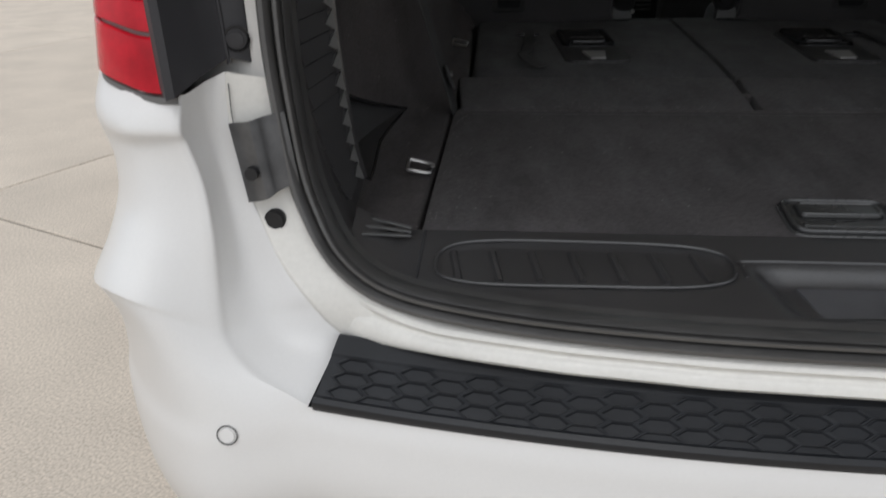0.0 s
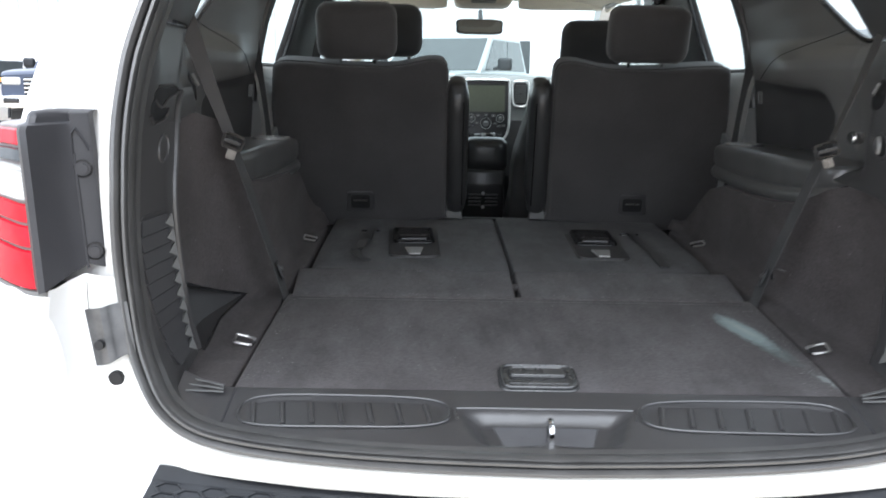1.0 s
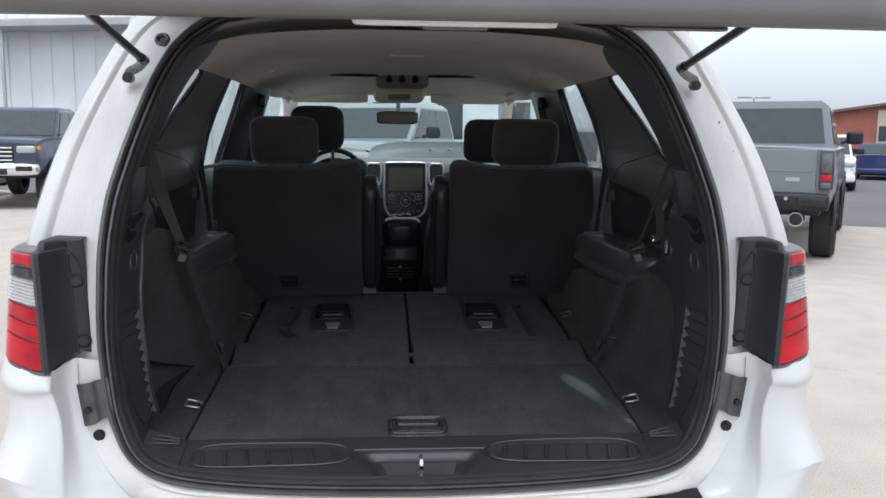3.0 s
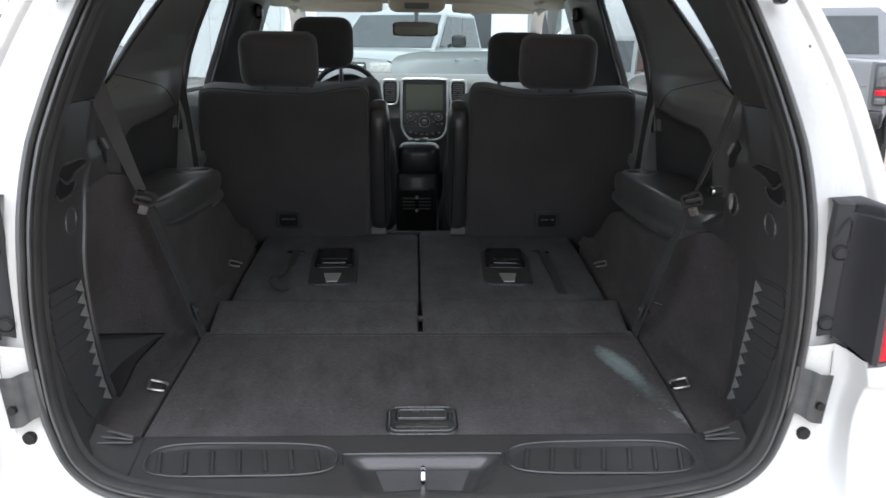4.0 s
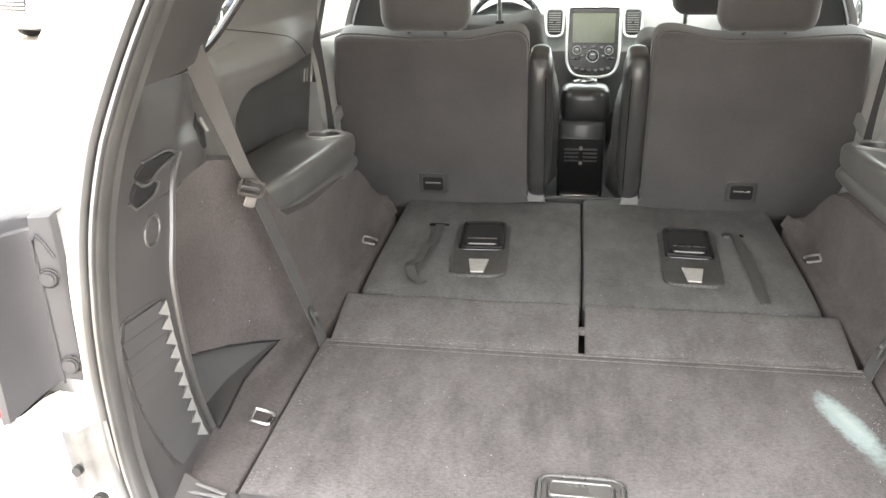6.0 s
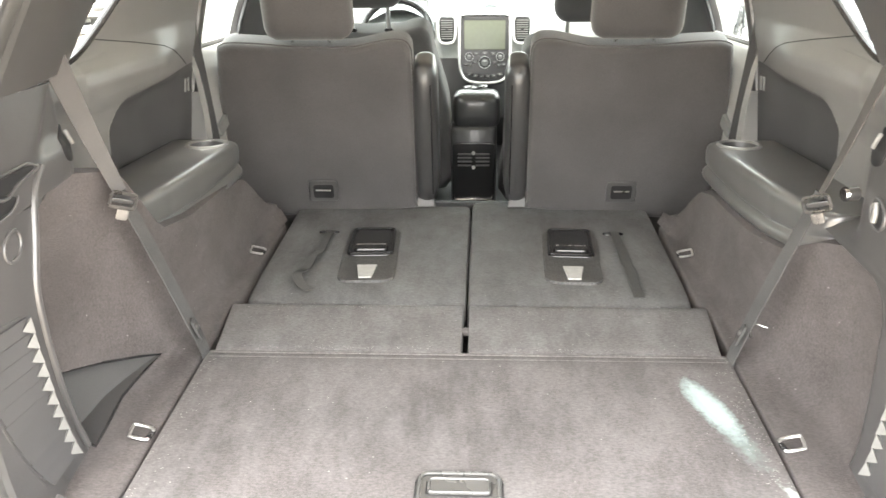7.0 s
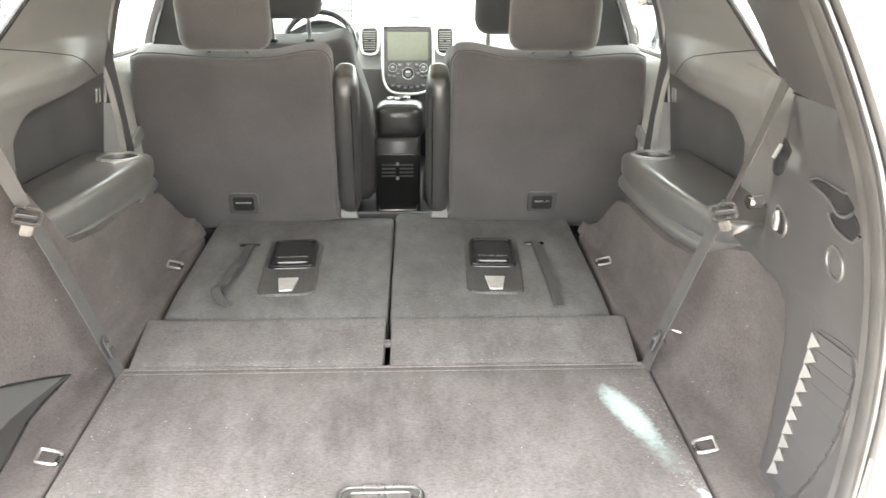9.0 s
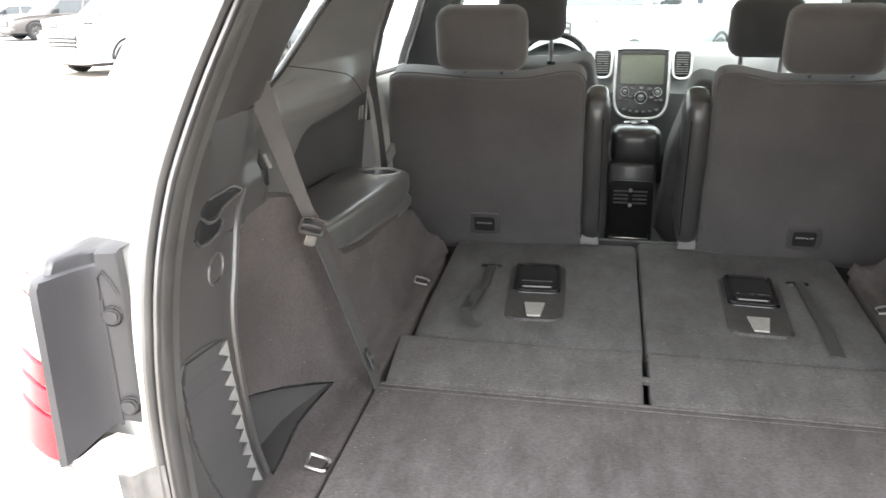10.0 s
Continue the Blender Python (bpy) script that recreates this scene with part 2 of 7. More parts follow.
CARGLASS = glass("window_glass", (0.84, 0.94, 0.91))
TINT = glass("tinted_glass", (0.78, 0.85, 0.83))
DARKTINT = glass("privacy_glass", (0.84, 0.89, 0.88))


def carpet_material(name, colour, stain=False):
    """Short-pile carpet with brushed nap, scuffs and lint; on the cargo floor also a pale spill."""
    m = material(name, colour, 0.95, var=0.25, scale=6, fine=420, bump=0.5, fine_var=0.24, sheen=0.04)
    t, n = m.node_tree, m.node_tree.nodes
    b = n["Principled BSDF"]
    link = t.links.new
    base = b.inputs["Base Color"].links[0].from_socket
    co = n.new("ShaderNodeTexCoord")
    mp = n.new("ShaderNodeMapping")
    mp.inputs["Scale"].default_value = (12, 4.5, 7)
    nap = n.new("ShaderNodeTexNoise")
    nap.inputs["Scale"].default_value, nap.inputs["Detail"].default_value, nap.inputs["Roughness"].default_value = 1.3, 10, 0.68
    link(co.outputs["Object"], mp.inputs["Vector"])
    link(mp.outputs["Vector"], nap.inputs["Vector"])
    r = n.new("ShaderNodeMapRange")
    r.inputs["From Min"].default_value, r.inputs["From Max"].default_value = 0.42, 0.70
    r.inputs["To Min"].default_value, r.inputs["To Max"].default_value = 0.0, 0.75
    link(nap.outputs["Fac"], r.inputs["Value"])
    mix = n.new("ShaderNodeMix")
    mix.data_type = "RGBA"
    link(r.outputs["Result"], mix.inputs["Factor"])
    link(base, mix.inputs["A"])
    mix.inputs["B"].default_value = (colour[0] * 1.66, colour[1] * 1.72, colour[2] * 1.75, 1)
    grain = n.new("ShaderNodeTexNoise")
    grain.inputs["Scale"].default_value, grain.inputs["Detail"].default_value, grain.inputs["Roughness"].default_value = 1.0, 3, 0.62
    gmap = n.new("ShaderNodeMapping")
    gmap.inputs["Scale"].default_value = (120, 250, 190)
    link(co.outputs["Object"], gmap.inputs["Vector"])
    link(gmap.outputs["Vector"], grain.inputs["Vector"])
    gr = n.new("ShaderNodeMapRange")
    gr.inputs["From Min"].default_value, gr.inputs["From Max"].default_value = 0.3, 0.7
    gr.inputs["To Min"].default_value, gr.inputs["To Max"].default_value = 0.74, 1.26
    link(grain.outputs["Fac"], gr.inputs["Value"])
    gm = n.new("ShaderNodeVectorMath")
    gm.operation = "SCALE"
    link(mix.outputs["Result"], gm.inputs[0])
    link(gr.outputs["Result"], gm.inputs["Scale"])
    last = gm.outputs["Vector"]
    lint = n.new("ShaderNodeTexVoronoi")
    lint.inputs["Scale"].default_value = 26
    link(co.outputs["Object"], lint.inputs["Vector"])
    lr = n.new("ShaderNodeMapRange")
    lr.inputs["From Min"].default_value, lr.inputs["From Max"].default_value = 0.045, 0.03
    link(lint.outputs["Distance"], lr.inputs["Value"])
    mx = n.new("ShaderNodeMix")
    mx.data_type = "RGBA"
    link(lr.outputs["Result"], mx.inputs["Factor"])
    link(last, mx.inputs["A"])
    mx.inputs["B"].default_value = (0.24, 0.235, 0.225, 1)
    last = mx.outputs["Result"]
    if stain:
        def spill(cx, cy, turn, half_len, half_wid, edge, rag):
            sh = n.new("ShaderNodeMapping")
            sh.vector_type = "TEXTURE"
            sh.inputs["Location"].default_value = (cx, cy, 0.8)
            sh.inputs["Rotation"].default_value = (0, 0, radians(turn))
            sh.inputs["Scale"].default_value = (half_wid, half_len, 10)
            link(co.outputs["Object"], sh.inputs["Vector"])
            ln = n.new("ShaderNodeVectorMath")
            ln.operation = "LENGTH"
            link(sh.outputs["Vector"], ln.inputs[0])
            nz = n.new("ShaderNodeTexNoise")
            nz.inputs["Scale"].default_value, nz.inputs["Detail"].default_value, nz.inputs["Roughness"].default_value = 70, 8, 0.7
            link(co.outputs["Object"], nz.inputs["Vector"])
            ma = n.new("ShaderNodeMath")
            ma.operation = "MULTIPLY_ADD"
            link(nz.outputs["Fac"], ma.inputs[0])
            ma.inputs[1].default_value = rag
            link(ln.outputs["Value"], ma.inputs[2])
            mr = n.new("ShaderNodeMapRange")
            mr.inputs["From Min"].default_value, mr.inputs["From Max"].default_value = 1.0 + rag * 0.5, 1.0 + rag * 0.5 - edge
            link(ma.outputs[0], mr.inputs["Value"])
            return mr.outputs["Result"]
        for args, col in (((0.482, 0.415, 15, 0.115, 0.028, 0.9, 1.5), (0.15, 0.182, 0.18, 1)), ((0.460, 0.498, 17, 0.112, 0.033, 0.4, 0.9), (0.25, 0.315, 0.312, 1)), ((0.462, 0.505, 19, 0.085, 0.014, 0.9, 1.4), (0.34, 0.390, 0.388, 1)), ((0.533, 0.255, 20, 0.05, 0.010, 0.7, 4.2), (0.24, 0.26, 0.255, 1))):
            mk = n.new("ShaderNodeMix")
            mk.data_type = "RGBA"
            link(spill(*args), mk.inputs["Factor"])
            link(last, mk.inputs["A"])
            mk.inputs["B"].default_value = col
            last = mk.outputs["Result"]
    link(last, b.inputs["Base Color"])
    return m


CARPET = carpet_material("cargo_carpet", (0.0710, 0.0700, 0.0705))
FLAP_CARPET = carpet_material("flap_carpet", (0.0860, 0.0810, 0.0810))
# Browner than the floor's, and darkened for the shade on the walls.
SHADED_WALL_CARPET = carpet_material("shaded_wall_carpet", (0.0525, 0.0457, 0.0450))
FLOOR_CARPET = carpet_material("floor_carpet", (0.0720, 0.0653, 0.0652), stain=True)
CONCRETE = material("concrete", (0.50, 0.44, 0.37), 0.9, var=0.09, scale=2.4, fine=130, bump=0.07, fine_var=0.24, random_hue=0.04)
ASPHALT = material("asphalt", (0.16, 0.155, 0.15), 0.95, var=0.12, scale=0.4, fine=40, bump=0.3, fine_var=0.1)

# ---------------- ground ----------------
def lot(u, v):
    """Slab grid of the parking lot to world x, y: it lies turned to the car."""
    return Vector((0.905 * u + 0.425 * v, -0.425 * u + 0.905 * v, 0))


bm = bmesh.new()
grid(bm, [[(x, y, -0.012) for x in (-1500, -60, 60, 1500)] for y in (-1500, -60, 60, 1500)])
single("ground", bm, ASPHALT, "worn grey asphalt of an open car lot", "ground", kind="structure", smooth=0)
pavement = thing("pavement", (0, 0, 0), "pale sandy concrete slabs with dark straight joints", "pavement", kind="structure")


# ---------------- the car: shared outlines ----------------
def fz(y):
    return float(np.interp(y, (0, 0.19, 0.38, 0.68, 0.9, 1.1, 1.81), (0.765, 0.783, 0.80, 0.824, 0.838, 0.842, 0.833)))


def bow(x, half=0.62, deep=0.072):
    return -deep * max(0.0, 1 - (x / half) ** 2)


SEAL = [(0, -0.050, 0.757), (0.2, -0.040, 0.757), (0.36, -0.020, 0.757), (0.48, 0.006, 0.759), (0.56, 0.032, 0.766), (0.615, 0.056, 0.788), (0.652, 0.076, 0.825), (0.677, 0.091, 0.88), (0.690, 0.100, 0.96), (0.698, 0.108, 1.05), (0.697, 0.116, 1.15), (0.690, 0.137, 1.25), (0.676, 0.174, 1.35), (0.655, 0.224, 1.45), (0.634, 0.287, 1.545), (0.608, 0.347, 1.635), (0.572, 0.402, 1.71), (0.515, 0.440, 1.764), (0.44, 0.463, 1.797), (0.3, 0.473, 1.812), (0.12, 0.478, 1.818), (0, 0.479, 1.819)]
OUTER = [(0.905, 0.15, 0.9), (0.90, 0.16, 1.0), (0.885, 0.17, 1.15), (0.872, 0.19, 1.26), (0.838, 0.265, 1.43), (0.795, 0.348, 1.57), (0.738, 0.462, 1.73), (0.693, 0.525, 1.81)]


def at_z(curve, z):
    zs = [p[2] for p in curve]
    return Vector((float(np.interp(z, zs, [p[0] for p in curve])), float(np.interp(z, zs, [p[1] for p in curve])), z))


SIDE = SEAL[5:]
seal_path = catmull(SEAL, 4)
seal_loop = seal_path + [Vector((-p.x, p.y, p.z)) for p in reversed(seal_path[1:-1])]

car = thing("sport_utility_car", (0, 0, 0), "white sport utility car with its liftgate open, parked on concrete", "car")

# painted body round the opening
for side in (1, -1):
    rows = []
    for z in (0.985, 1.05, 1.15, 1.25, 1.35, 1.45, 1.55, 1.64, 1.71, 1.765, 1.80):
        a, c = at_z(SIDE, z), at_z(OUTER, min(z, 1.81))
        a = a + Vector((-0.012, 0.004, 0))
        w = c - a
        rows.append([a, a + Vector((0.012, -0.004, 0)) + w * 0.04, a + w * 0.35 + Vector((0, -0.003, 0)), a + w * 0.66 + Vector((0, -0.002, 0)), a + w * 0.73 + Vector((0, -0.009, 0)), a + w * 0.77 + Vector((0, -0.019, 0)), a + w * 0.84 + Vector((0, -0.022, 0)), a + w * 0.93 + Vector((0, -0.014, 0)), c, c + Vector((0.02, 0.05, 0)), c + Vector((0.028, 0.11, 0)), c + Vector((0.03, 0.2, 0))])
    part("quarter_panel", mirrored(loft(rows, 2, 3), side), GRIMY, car, "white painted rear pillar and quarter panel")
    rows = []
    for z, x in ((0.42, 0.90), (0.6, 0.945), (0.8, 0.955), (0.95, 0.93), (1.1, 0.925), (1.25, 0.915), (1.36, 0.895), (1.42, 0.87)):
        k = max(0.0, z - 0.95)
        low, mid = min(z, 1.345), min(z, 1.37)
        rows.append([(x - 0.02 + 0.05 * max(0, k - 0.3), 0.17 + k * 0.3, z), (x, 0.5, z), (x + 0.01, 1.3, mid), (x + 0.01, 1.6, low), (x + 0.01, 2.6, low), (x, 3.8, low), (x - 0.08, 4.6, min(z, 1.2))])
    part("body_side", mirrored(loft(rows, 3, 2), side), WHITE, car)
    # lower jamb between seal and bumper horn
    A = [(0.684, 0.106, 1.0), (0.68, 0.102, 0.94), (0.667, 0.094, 0.875), (0.643, 0.08, 0.82), (0.605, 0.06, 0.782), (0.56, 0.036, 0.757)]
    J = [(0.742, 0.088, 1.012), (0.742, 0.082, 0.943), (0.725, 0.074, 0.866), (0.690, 0.056, 0.792), (0.650, 0.042, 0.745), (0.622, 0.047, 0.705)]
    rows = [[Vector(a), Vector(a).lerp(Vector(j), 0.4) + Vector((0, -0.004, 0)), Vector(a).lerp(Vector(j), 0.85) + Vector((0, -0.002, 0)), Vector(j), Vector(j) + Vector((0.012, 0.010, -0.008))] for a, j in zip(A, J)]
    part("door_jamb", mirrored(loft(rows, 3, 3), side), JAMB, car, "white painted lower jamb")
    # roof rail and pillars over the side glass
    def pillar(name, pts, w, d, mat):
        return part(name, mirrored(sweep(catmull(pts, 4), [(-w / 2, -d / 2), (w / 2, -d / 2), (w / 2, d / 2), (-w / 2, d / 2)], up=(1, 0, 0.3)), side), mat, car)
    pillar("roof_rail", [(0.70, 0.55, 1.79), (0.71, 1.3, 1.80), (0.70, 2.4, 1.80), (0.66, 3.2, 1.77), (0.68, 3.6, 1.68), (0.74, 4.0, 1.50), (0.80, 4.4, 1.30)], 0.07, 0.07, WHITE)
    pillar("door_pillar", [(0.845, 2.42, 1.28), (0.80, 2.46, 1.5), (0.72, 2.52, 1.77)], 0.13, 0.05, BLACK)
    pillar("door_frame", [(0.85, 1.50, 1.28), (0.80, 1.52, 1.5), (0.72, 1.58, 1.77)], 0.06, 0.04, BLACK)
# sill strip under the seal
def seal_y0(x):
    return float(np.interp(abs(x), [p[0] for p in SEAL[:7]], [p[1] for p in SEAL[:7]]))
rows = []
for i in range(-12, 13):
    x = 0.60 * i / 12
    y, e = seal_y0(x) + 0.008 * max(0, (abs(x) - 0.54) / 0.06), x * 1.037
    pr = 0.046 + bow(e, 0.64)
    zz = 0.030 * max(0, (abs(x) - 0.52) / 0.08)
    rows.append([(x, y + 0.02, 0.752 + zz), (x, y - 0.002, 0.746 + zz * 0.8), (x * 1.01, y - 0.010, 0.7375 + zz * 0.6), (x * 1.014, y - 0.005, 0.733 + zz * 0.5), (x * 1.018, y - 0.006, 0.7285 + zz * 0.4), (x * 1.021, y - 0.012, 0.724 + zz * 0.3), (x * 1.03, min(y - 0.012, pr + 0.004), 0.712), (e, pr + 0.004, 0.700)])
part("sill_strip", loft(rows, 3, 2), JAMB, car, "white painted sill strip under the seal")
# roof
rows = []
for y, d in ((0.455, -0.012), (0.50, 0.012), (0.7, 0.025), (1.4, 0.035), (2.4, 0.03), (3.2, -0.005), (3.42, -0.03)):
    rows.append([(x, y + (0.06 if abs(x) > 0.6 else 0), z + d) for x, z in ((-0.70, 1.785), (-0.55, 1.812), (-0.3, 1.825), (0, 1.832), (0.3, 1.825), (0.55, 1.812), (0.70, 1.785))])
part("roof", thicken(loft(rows, 3, 3), -0.015), WHITE, car)
rows = []
for y, z0 in ((4.36, 1.19), (4.6, 1.12), (4.85, 1.03), (4.97, 0.90), (5.0, 0.5)):
    rows.append([(x, y - abs(x) ** 2 * 0.2, z0 - 0.06 * x * x) for x in (-0.9, -0.5, 0, 0.5, 0.9)])
part("bonnet", loft(rows, 3, 3), WHITE, car)
part("windscreen", loft([[(-0.78, 4.36, 1.27), (0, 4.44, 1.26), (0.78, 4.36, 1.27)], [(-0.66, 3.44, 1.765), (0, 3.46, 1.79), (0.66, 3.44, 1.765)]], 4, 2), CARGLASS, car, "clear windscreen").visible_shadow = False
for side in (1, -1):
    for ya, yb, yc, yd, mt in ((2.50, 3.75, 3.45, 2.55, CARGLASS), (1.52, 2.03, 2.09, 1.58, TINT)):
        b = loft([[(0.842, ya, 1.355), (0.842, yb, 1.355)], [(0.715, yd, 1.76), (0.70, yc, 1.76)]], 2, 2)
        part("side_window", mirrored(b, side), mt, car).visible_shadow = False
    b = loft([[(0.855, 0.55, 1.40), (0.86, 1.44, 1.40)], [(0.745, 0.72, 1.72), (0.735, 1.5, 1.76)]], 2, 2)
    part("quarter_window", mirrored(b, side), DARKTINT, car, "tinted rear quarter window").visible_shadow = False

# rubber seal: bulb and lip all round the opening
def bulb(a, b, ra, rb, n=10):
    return [(a + ra * math.cos(2 * math.pi * i / n), b + rb * math.sin(2 * math.pi * i / n)) for i in range(n)]
def girth(p):
    """The strip is slimmer along the sill and sits further out at the pillars."""
    return float(np.interp(p.z, (0.77, 0.84, 1.15, 1.35), (0.86, 0.95, 1.0, 1.1))), float(np.interp(p.z, (0.77, 0.84, 1.15, 1.35), (0.0, -0.007, -0.006, 0.005)))
seal = part("weatherstrip", sweep(seal_loop, bulb(0.0045, -0.001, 0.0080, 0.016), closed=True, vary=girth), RUBBER, car, "black rubber seal round the cargo opening")
part("middle_lip", sweep(seal_loop, bulb(-0.0100, -0.004, 0.0065, 0.013, 10), closed=True, vary=girth), RUBBER, seal)
part("inner_lip", sweep(seal_loop, bulb(-0.0195, -0.006, 0.0032, 0.016, 8), closed=True, vary=girth), RUBBER, seal)
part("seal_flange", sweep(seal_loop, [(0.011, -0.008), (-0.020, -0.012), (-0.024, -0.03), (0.011, -0.016)], closed=True, vary=girth), RUBBER, seal)

# ---------------- bumper ----------------
H = [  # ridge, rear face, corner, flank
    [(0.772, 0.034, 0.998), (0.846, 0.050, 1.004), (0.913, 0.150, 1.016), (0.927, 0.400, 1.02)],
    [(0.774, 0.020, 0.962), (0.846, 0.027, 0.966), (0.917, 0.132, 0.974), (0.927, 0.400, 0.977)],
    [(0.771, 0.026, 0.945), (0.846, 0.037, 0.940), (0.914, 0.140, 0.935), (0.927, 0.400, 0.940)],
    [(0.758, 0.024, 0.900), (0.840, 0.032, 0.905), (0.909, 0.142, 0.910), (0.927, 0.400, 0.910)],
    [(0.751, 0.013, 0.845), (0.839, 0.020, 0.865), (0.913, 0.141, 0.866), (0.932, 0.400, 0.870)],
    [(0.750, 0.003, 0.796), (0.845, -0.004, 0.830), (0.926, 0.130, 0.818), (0.944, 0.400, 0.826)],
    [(0.748, -0.008, 0.756), (0.850, -0.030, 0.795), (0.943, 0.106, 0.772), (0.962, 0.400, 0.780)],
    [(0.742, -0.016, 0.726), (0.848, -0.0295, 0.784), (0.942, 0.108, 0.760), (0.961, 0.400, 0.768)],
    [(0.714, -0.024, 0.692), (0.826, -0.028, 0.730), (0.938, 0.132, 0.715), (0.955, 0.400, 0.720)],
    [(0.648, -0.032, 0.655), (0.798, -0.038, 0.645), (0.944, 0.140, 0.650), (0.956, 0.400, 0.650)],
    [(0.648, -0.040, 0.620), (0.798, -0.042, 0.595), (0.952, 0.140, 0.590), (0.962, 0.400, 0.590)],
    [(0.648, -0.042, 0.540), (0.798, -0.036, 0.510), (0.950, 0.150, 0.490), (0.962, 0.400, 0.490)],
    [(0.648, 0.000, 0.430), (0.798, 0.010, 0.410), (0.940, 0.170, 0.390), (0.952, 0.400, 0.380)],
]
JL = [(0.742, 0.088, 1.012), (0.742, 0.086, 0.978), (0.740, 0.083, 0.950), (0.734, 0.078, 0.905), (0.714, 0.068, 0.845), (0.690, 0.056, 0.792), (0.664, 0.046, 0.757), (0.652, 0.045, 0.742), (0.642, 0.044, 0.728), (0.622, 0.047, 0.705)]
bumper = part("bumper", bmesh.new(), WHITE, car, "white painted rear bumper")
b = bmesh.new()
for side in (1, -1):
    h = bmesh.new()
    skin = [catmull(r, 8) for r in H]
    skin = list(zip(*[catmull(c, 8) for c in zip(*skin)]))
    grid(h, skin)
    inner = [[Vector(j), Vector(j).lerp(Vector(r[0]), 0.45) + Vector((0.009, 0.015, -0.004)) * k, Vector(j).lerp(Vector(r[0]), 0.86) + Vector((0.003, 0.007, -0.003)) * k, Vector(r[0])] for j, r, k in zip(JL, H, (1, 1, 1, 1, 1, 1, 1, 0.9, 0.7, 0))]
    loft(inner, 5, 8, h)
    joined(b, mirrored(h, side))
# face under the step pad, between the corners
edge = [r[0] for r in skin[72:]]
grid(b, [[Vector((p.x * k / 20, p.y + bow(p.x * k / 20, p.x), p.z)) for k in range(-20, 21)] for p in edge])
bmesh.ops.remove_doubles(b, verts=b.verts, dist=0.0008)
# the pressed ridge is rounded
ridge = [Vector(r[0]) for r in skin]
soft_verts = [v for v in b.verts if not v.is_boundary and v.co.z > 0.67 and min((Vector((abs(v.co.x), v.co.y, v.co.z)) - q).length for q in ridge) < 0.014]
for i in range(3):
    bmesh.ops.smooth_vert(b, verts=soft_verts, factor=0.5, use_axis_x=True, use_axis_y=True, use_axis_z=True)
b.normal_update()
near = min((v for v in b.verts if v.co.x > 0 and v.co.y < 0.02), key=lambda v: (v.co.x - 0.737) ** 2 + (v.co.z - 0.624) ** 2)
sensor_at, sensor_way = near.co.copy(), near.normal.copy() * (-1 if near.normal.y > 0 else 1)
bumper.data = finish(b, "bumper", WHITE, 50)
for side in (1, -1):
    at, n = Vector((side * sensor_at.x, sensor_at.y, sensor_at.z)), Vector((side * sensor_way.x, sensor_way.y, sensor_way.z))
    mt = n.to_track_quat("Z", "Y").to_matrix().to_4x4()
    mt.translation = at
    part("parking_sensor", cyl(at - n * 0.005, 0.0105, 0.014, n, 20, bevel=0.002), WHITE, bumper, "round white parking sensor")
    part("sensor_ring", tube([mt @ Vector((0.0118 * math.cos(a), 0.0118 * math.sin(a), 0.0006)) for a in [2 * math.pi * i / 20 for i in range(20)]], 0.0009, 5, True), HINGE, bumper)

# step pad with raised hexagons
pad = thing("bumper_step_pad", (0, -0.05, 0.68), "black moulded plastic step pad with honeycomb relief", "step pad")
def pad_at(x, v, h=0.0):
    """v runs 0 at the rear edge of the opening to 1 at the lip."""
    b = bow(x, 0.64)
    return Vector((x * (1 + 0.03 * v), 0.046 - 0.078 * v + b, 0.708 - 0.047 * v)) + Vector((0, -0.52, 0.85)) * h
rows = []
for i in range(-20, 21):
    x = 0.622 * i / 20
    rows.append([pad_at(x, -0.05, -0.01), pad_at(x, 0, 0.003), pad_at(x, 0.03, 0.006), pad_at(x, 0.3, 0.0055), pad_at(x, 0.33, 0.003), pad_at(x, 0.88, 0.003), pad_at(x, 0.93, 0.007), pad_at(x, 1.0, 0.0065), pad_at(x, 1.035, 0.002), pad_at(x, 1.03, -0.012)])
b = bmesh.new()
vs = grid(b, rows)
b.faces.new(vs[0]); b.faces.new(vs[-1][::-1])
part("pad_base", b, STEP, pad)
R = 0.0245
for c in range(-16, 17):
    x = c * R * 1.5
    if abs(x) > 0.598:
        continue
    for v in ((0.525, 0.715) if c % 2 else (0.43, 0.62, 0.81)):
        b = bmesh.new()
        rings = []
        for k, hh in ((1.0, 0.0005), (1.0, 0.0056), (0.91, 0.0064), (0.84, 0.0056), (0.74, 0.0018)):
            rings.append([pad_at(x + R * k * math.cos(radians(60 * a)), v + 0.095 * k * math.sin(radians(60 * a)) / 0.866, hh) for a in range(6)])
        g = grid(b, rings, closed=True)
        b.faces.new(g[-1])
        part("hexagon", b, STEP, pad, smooth=25)

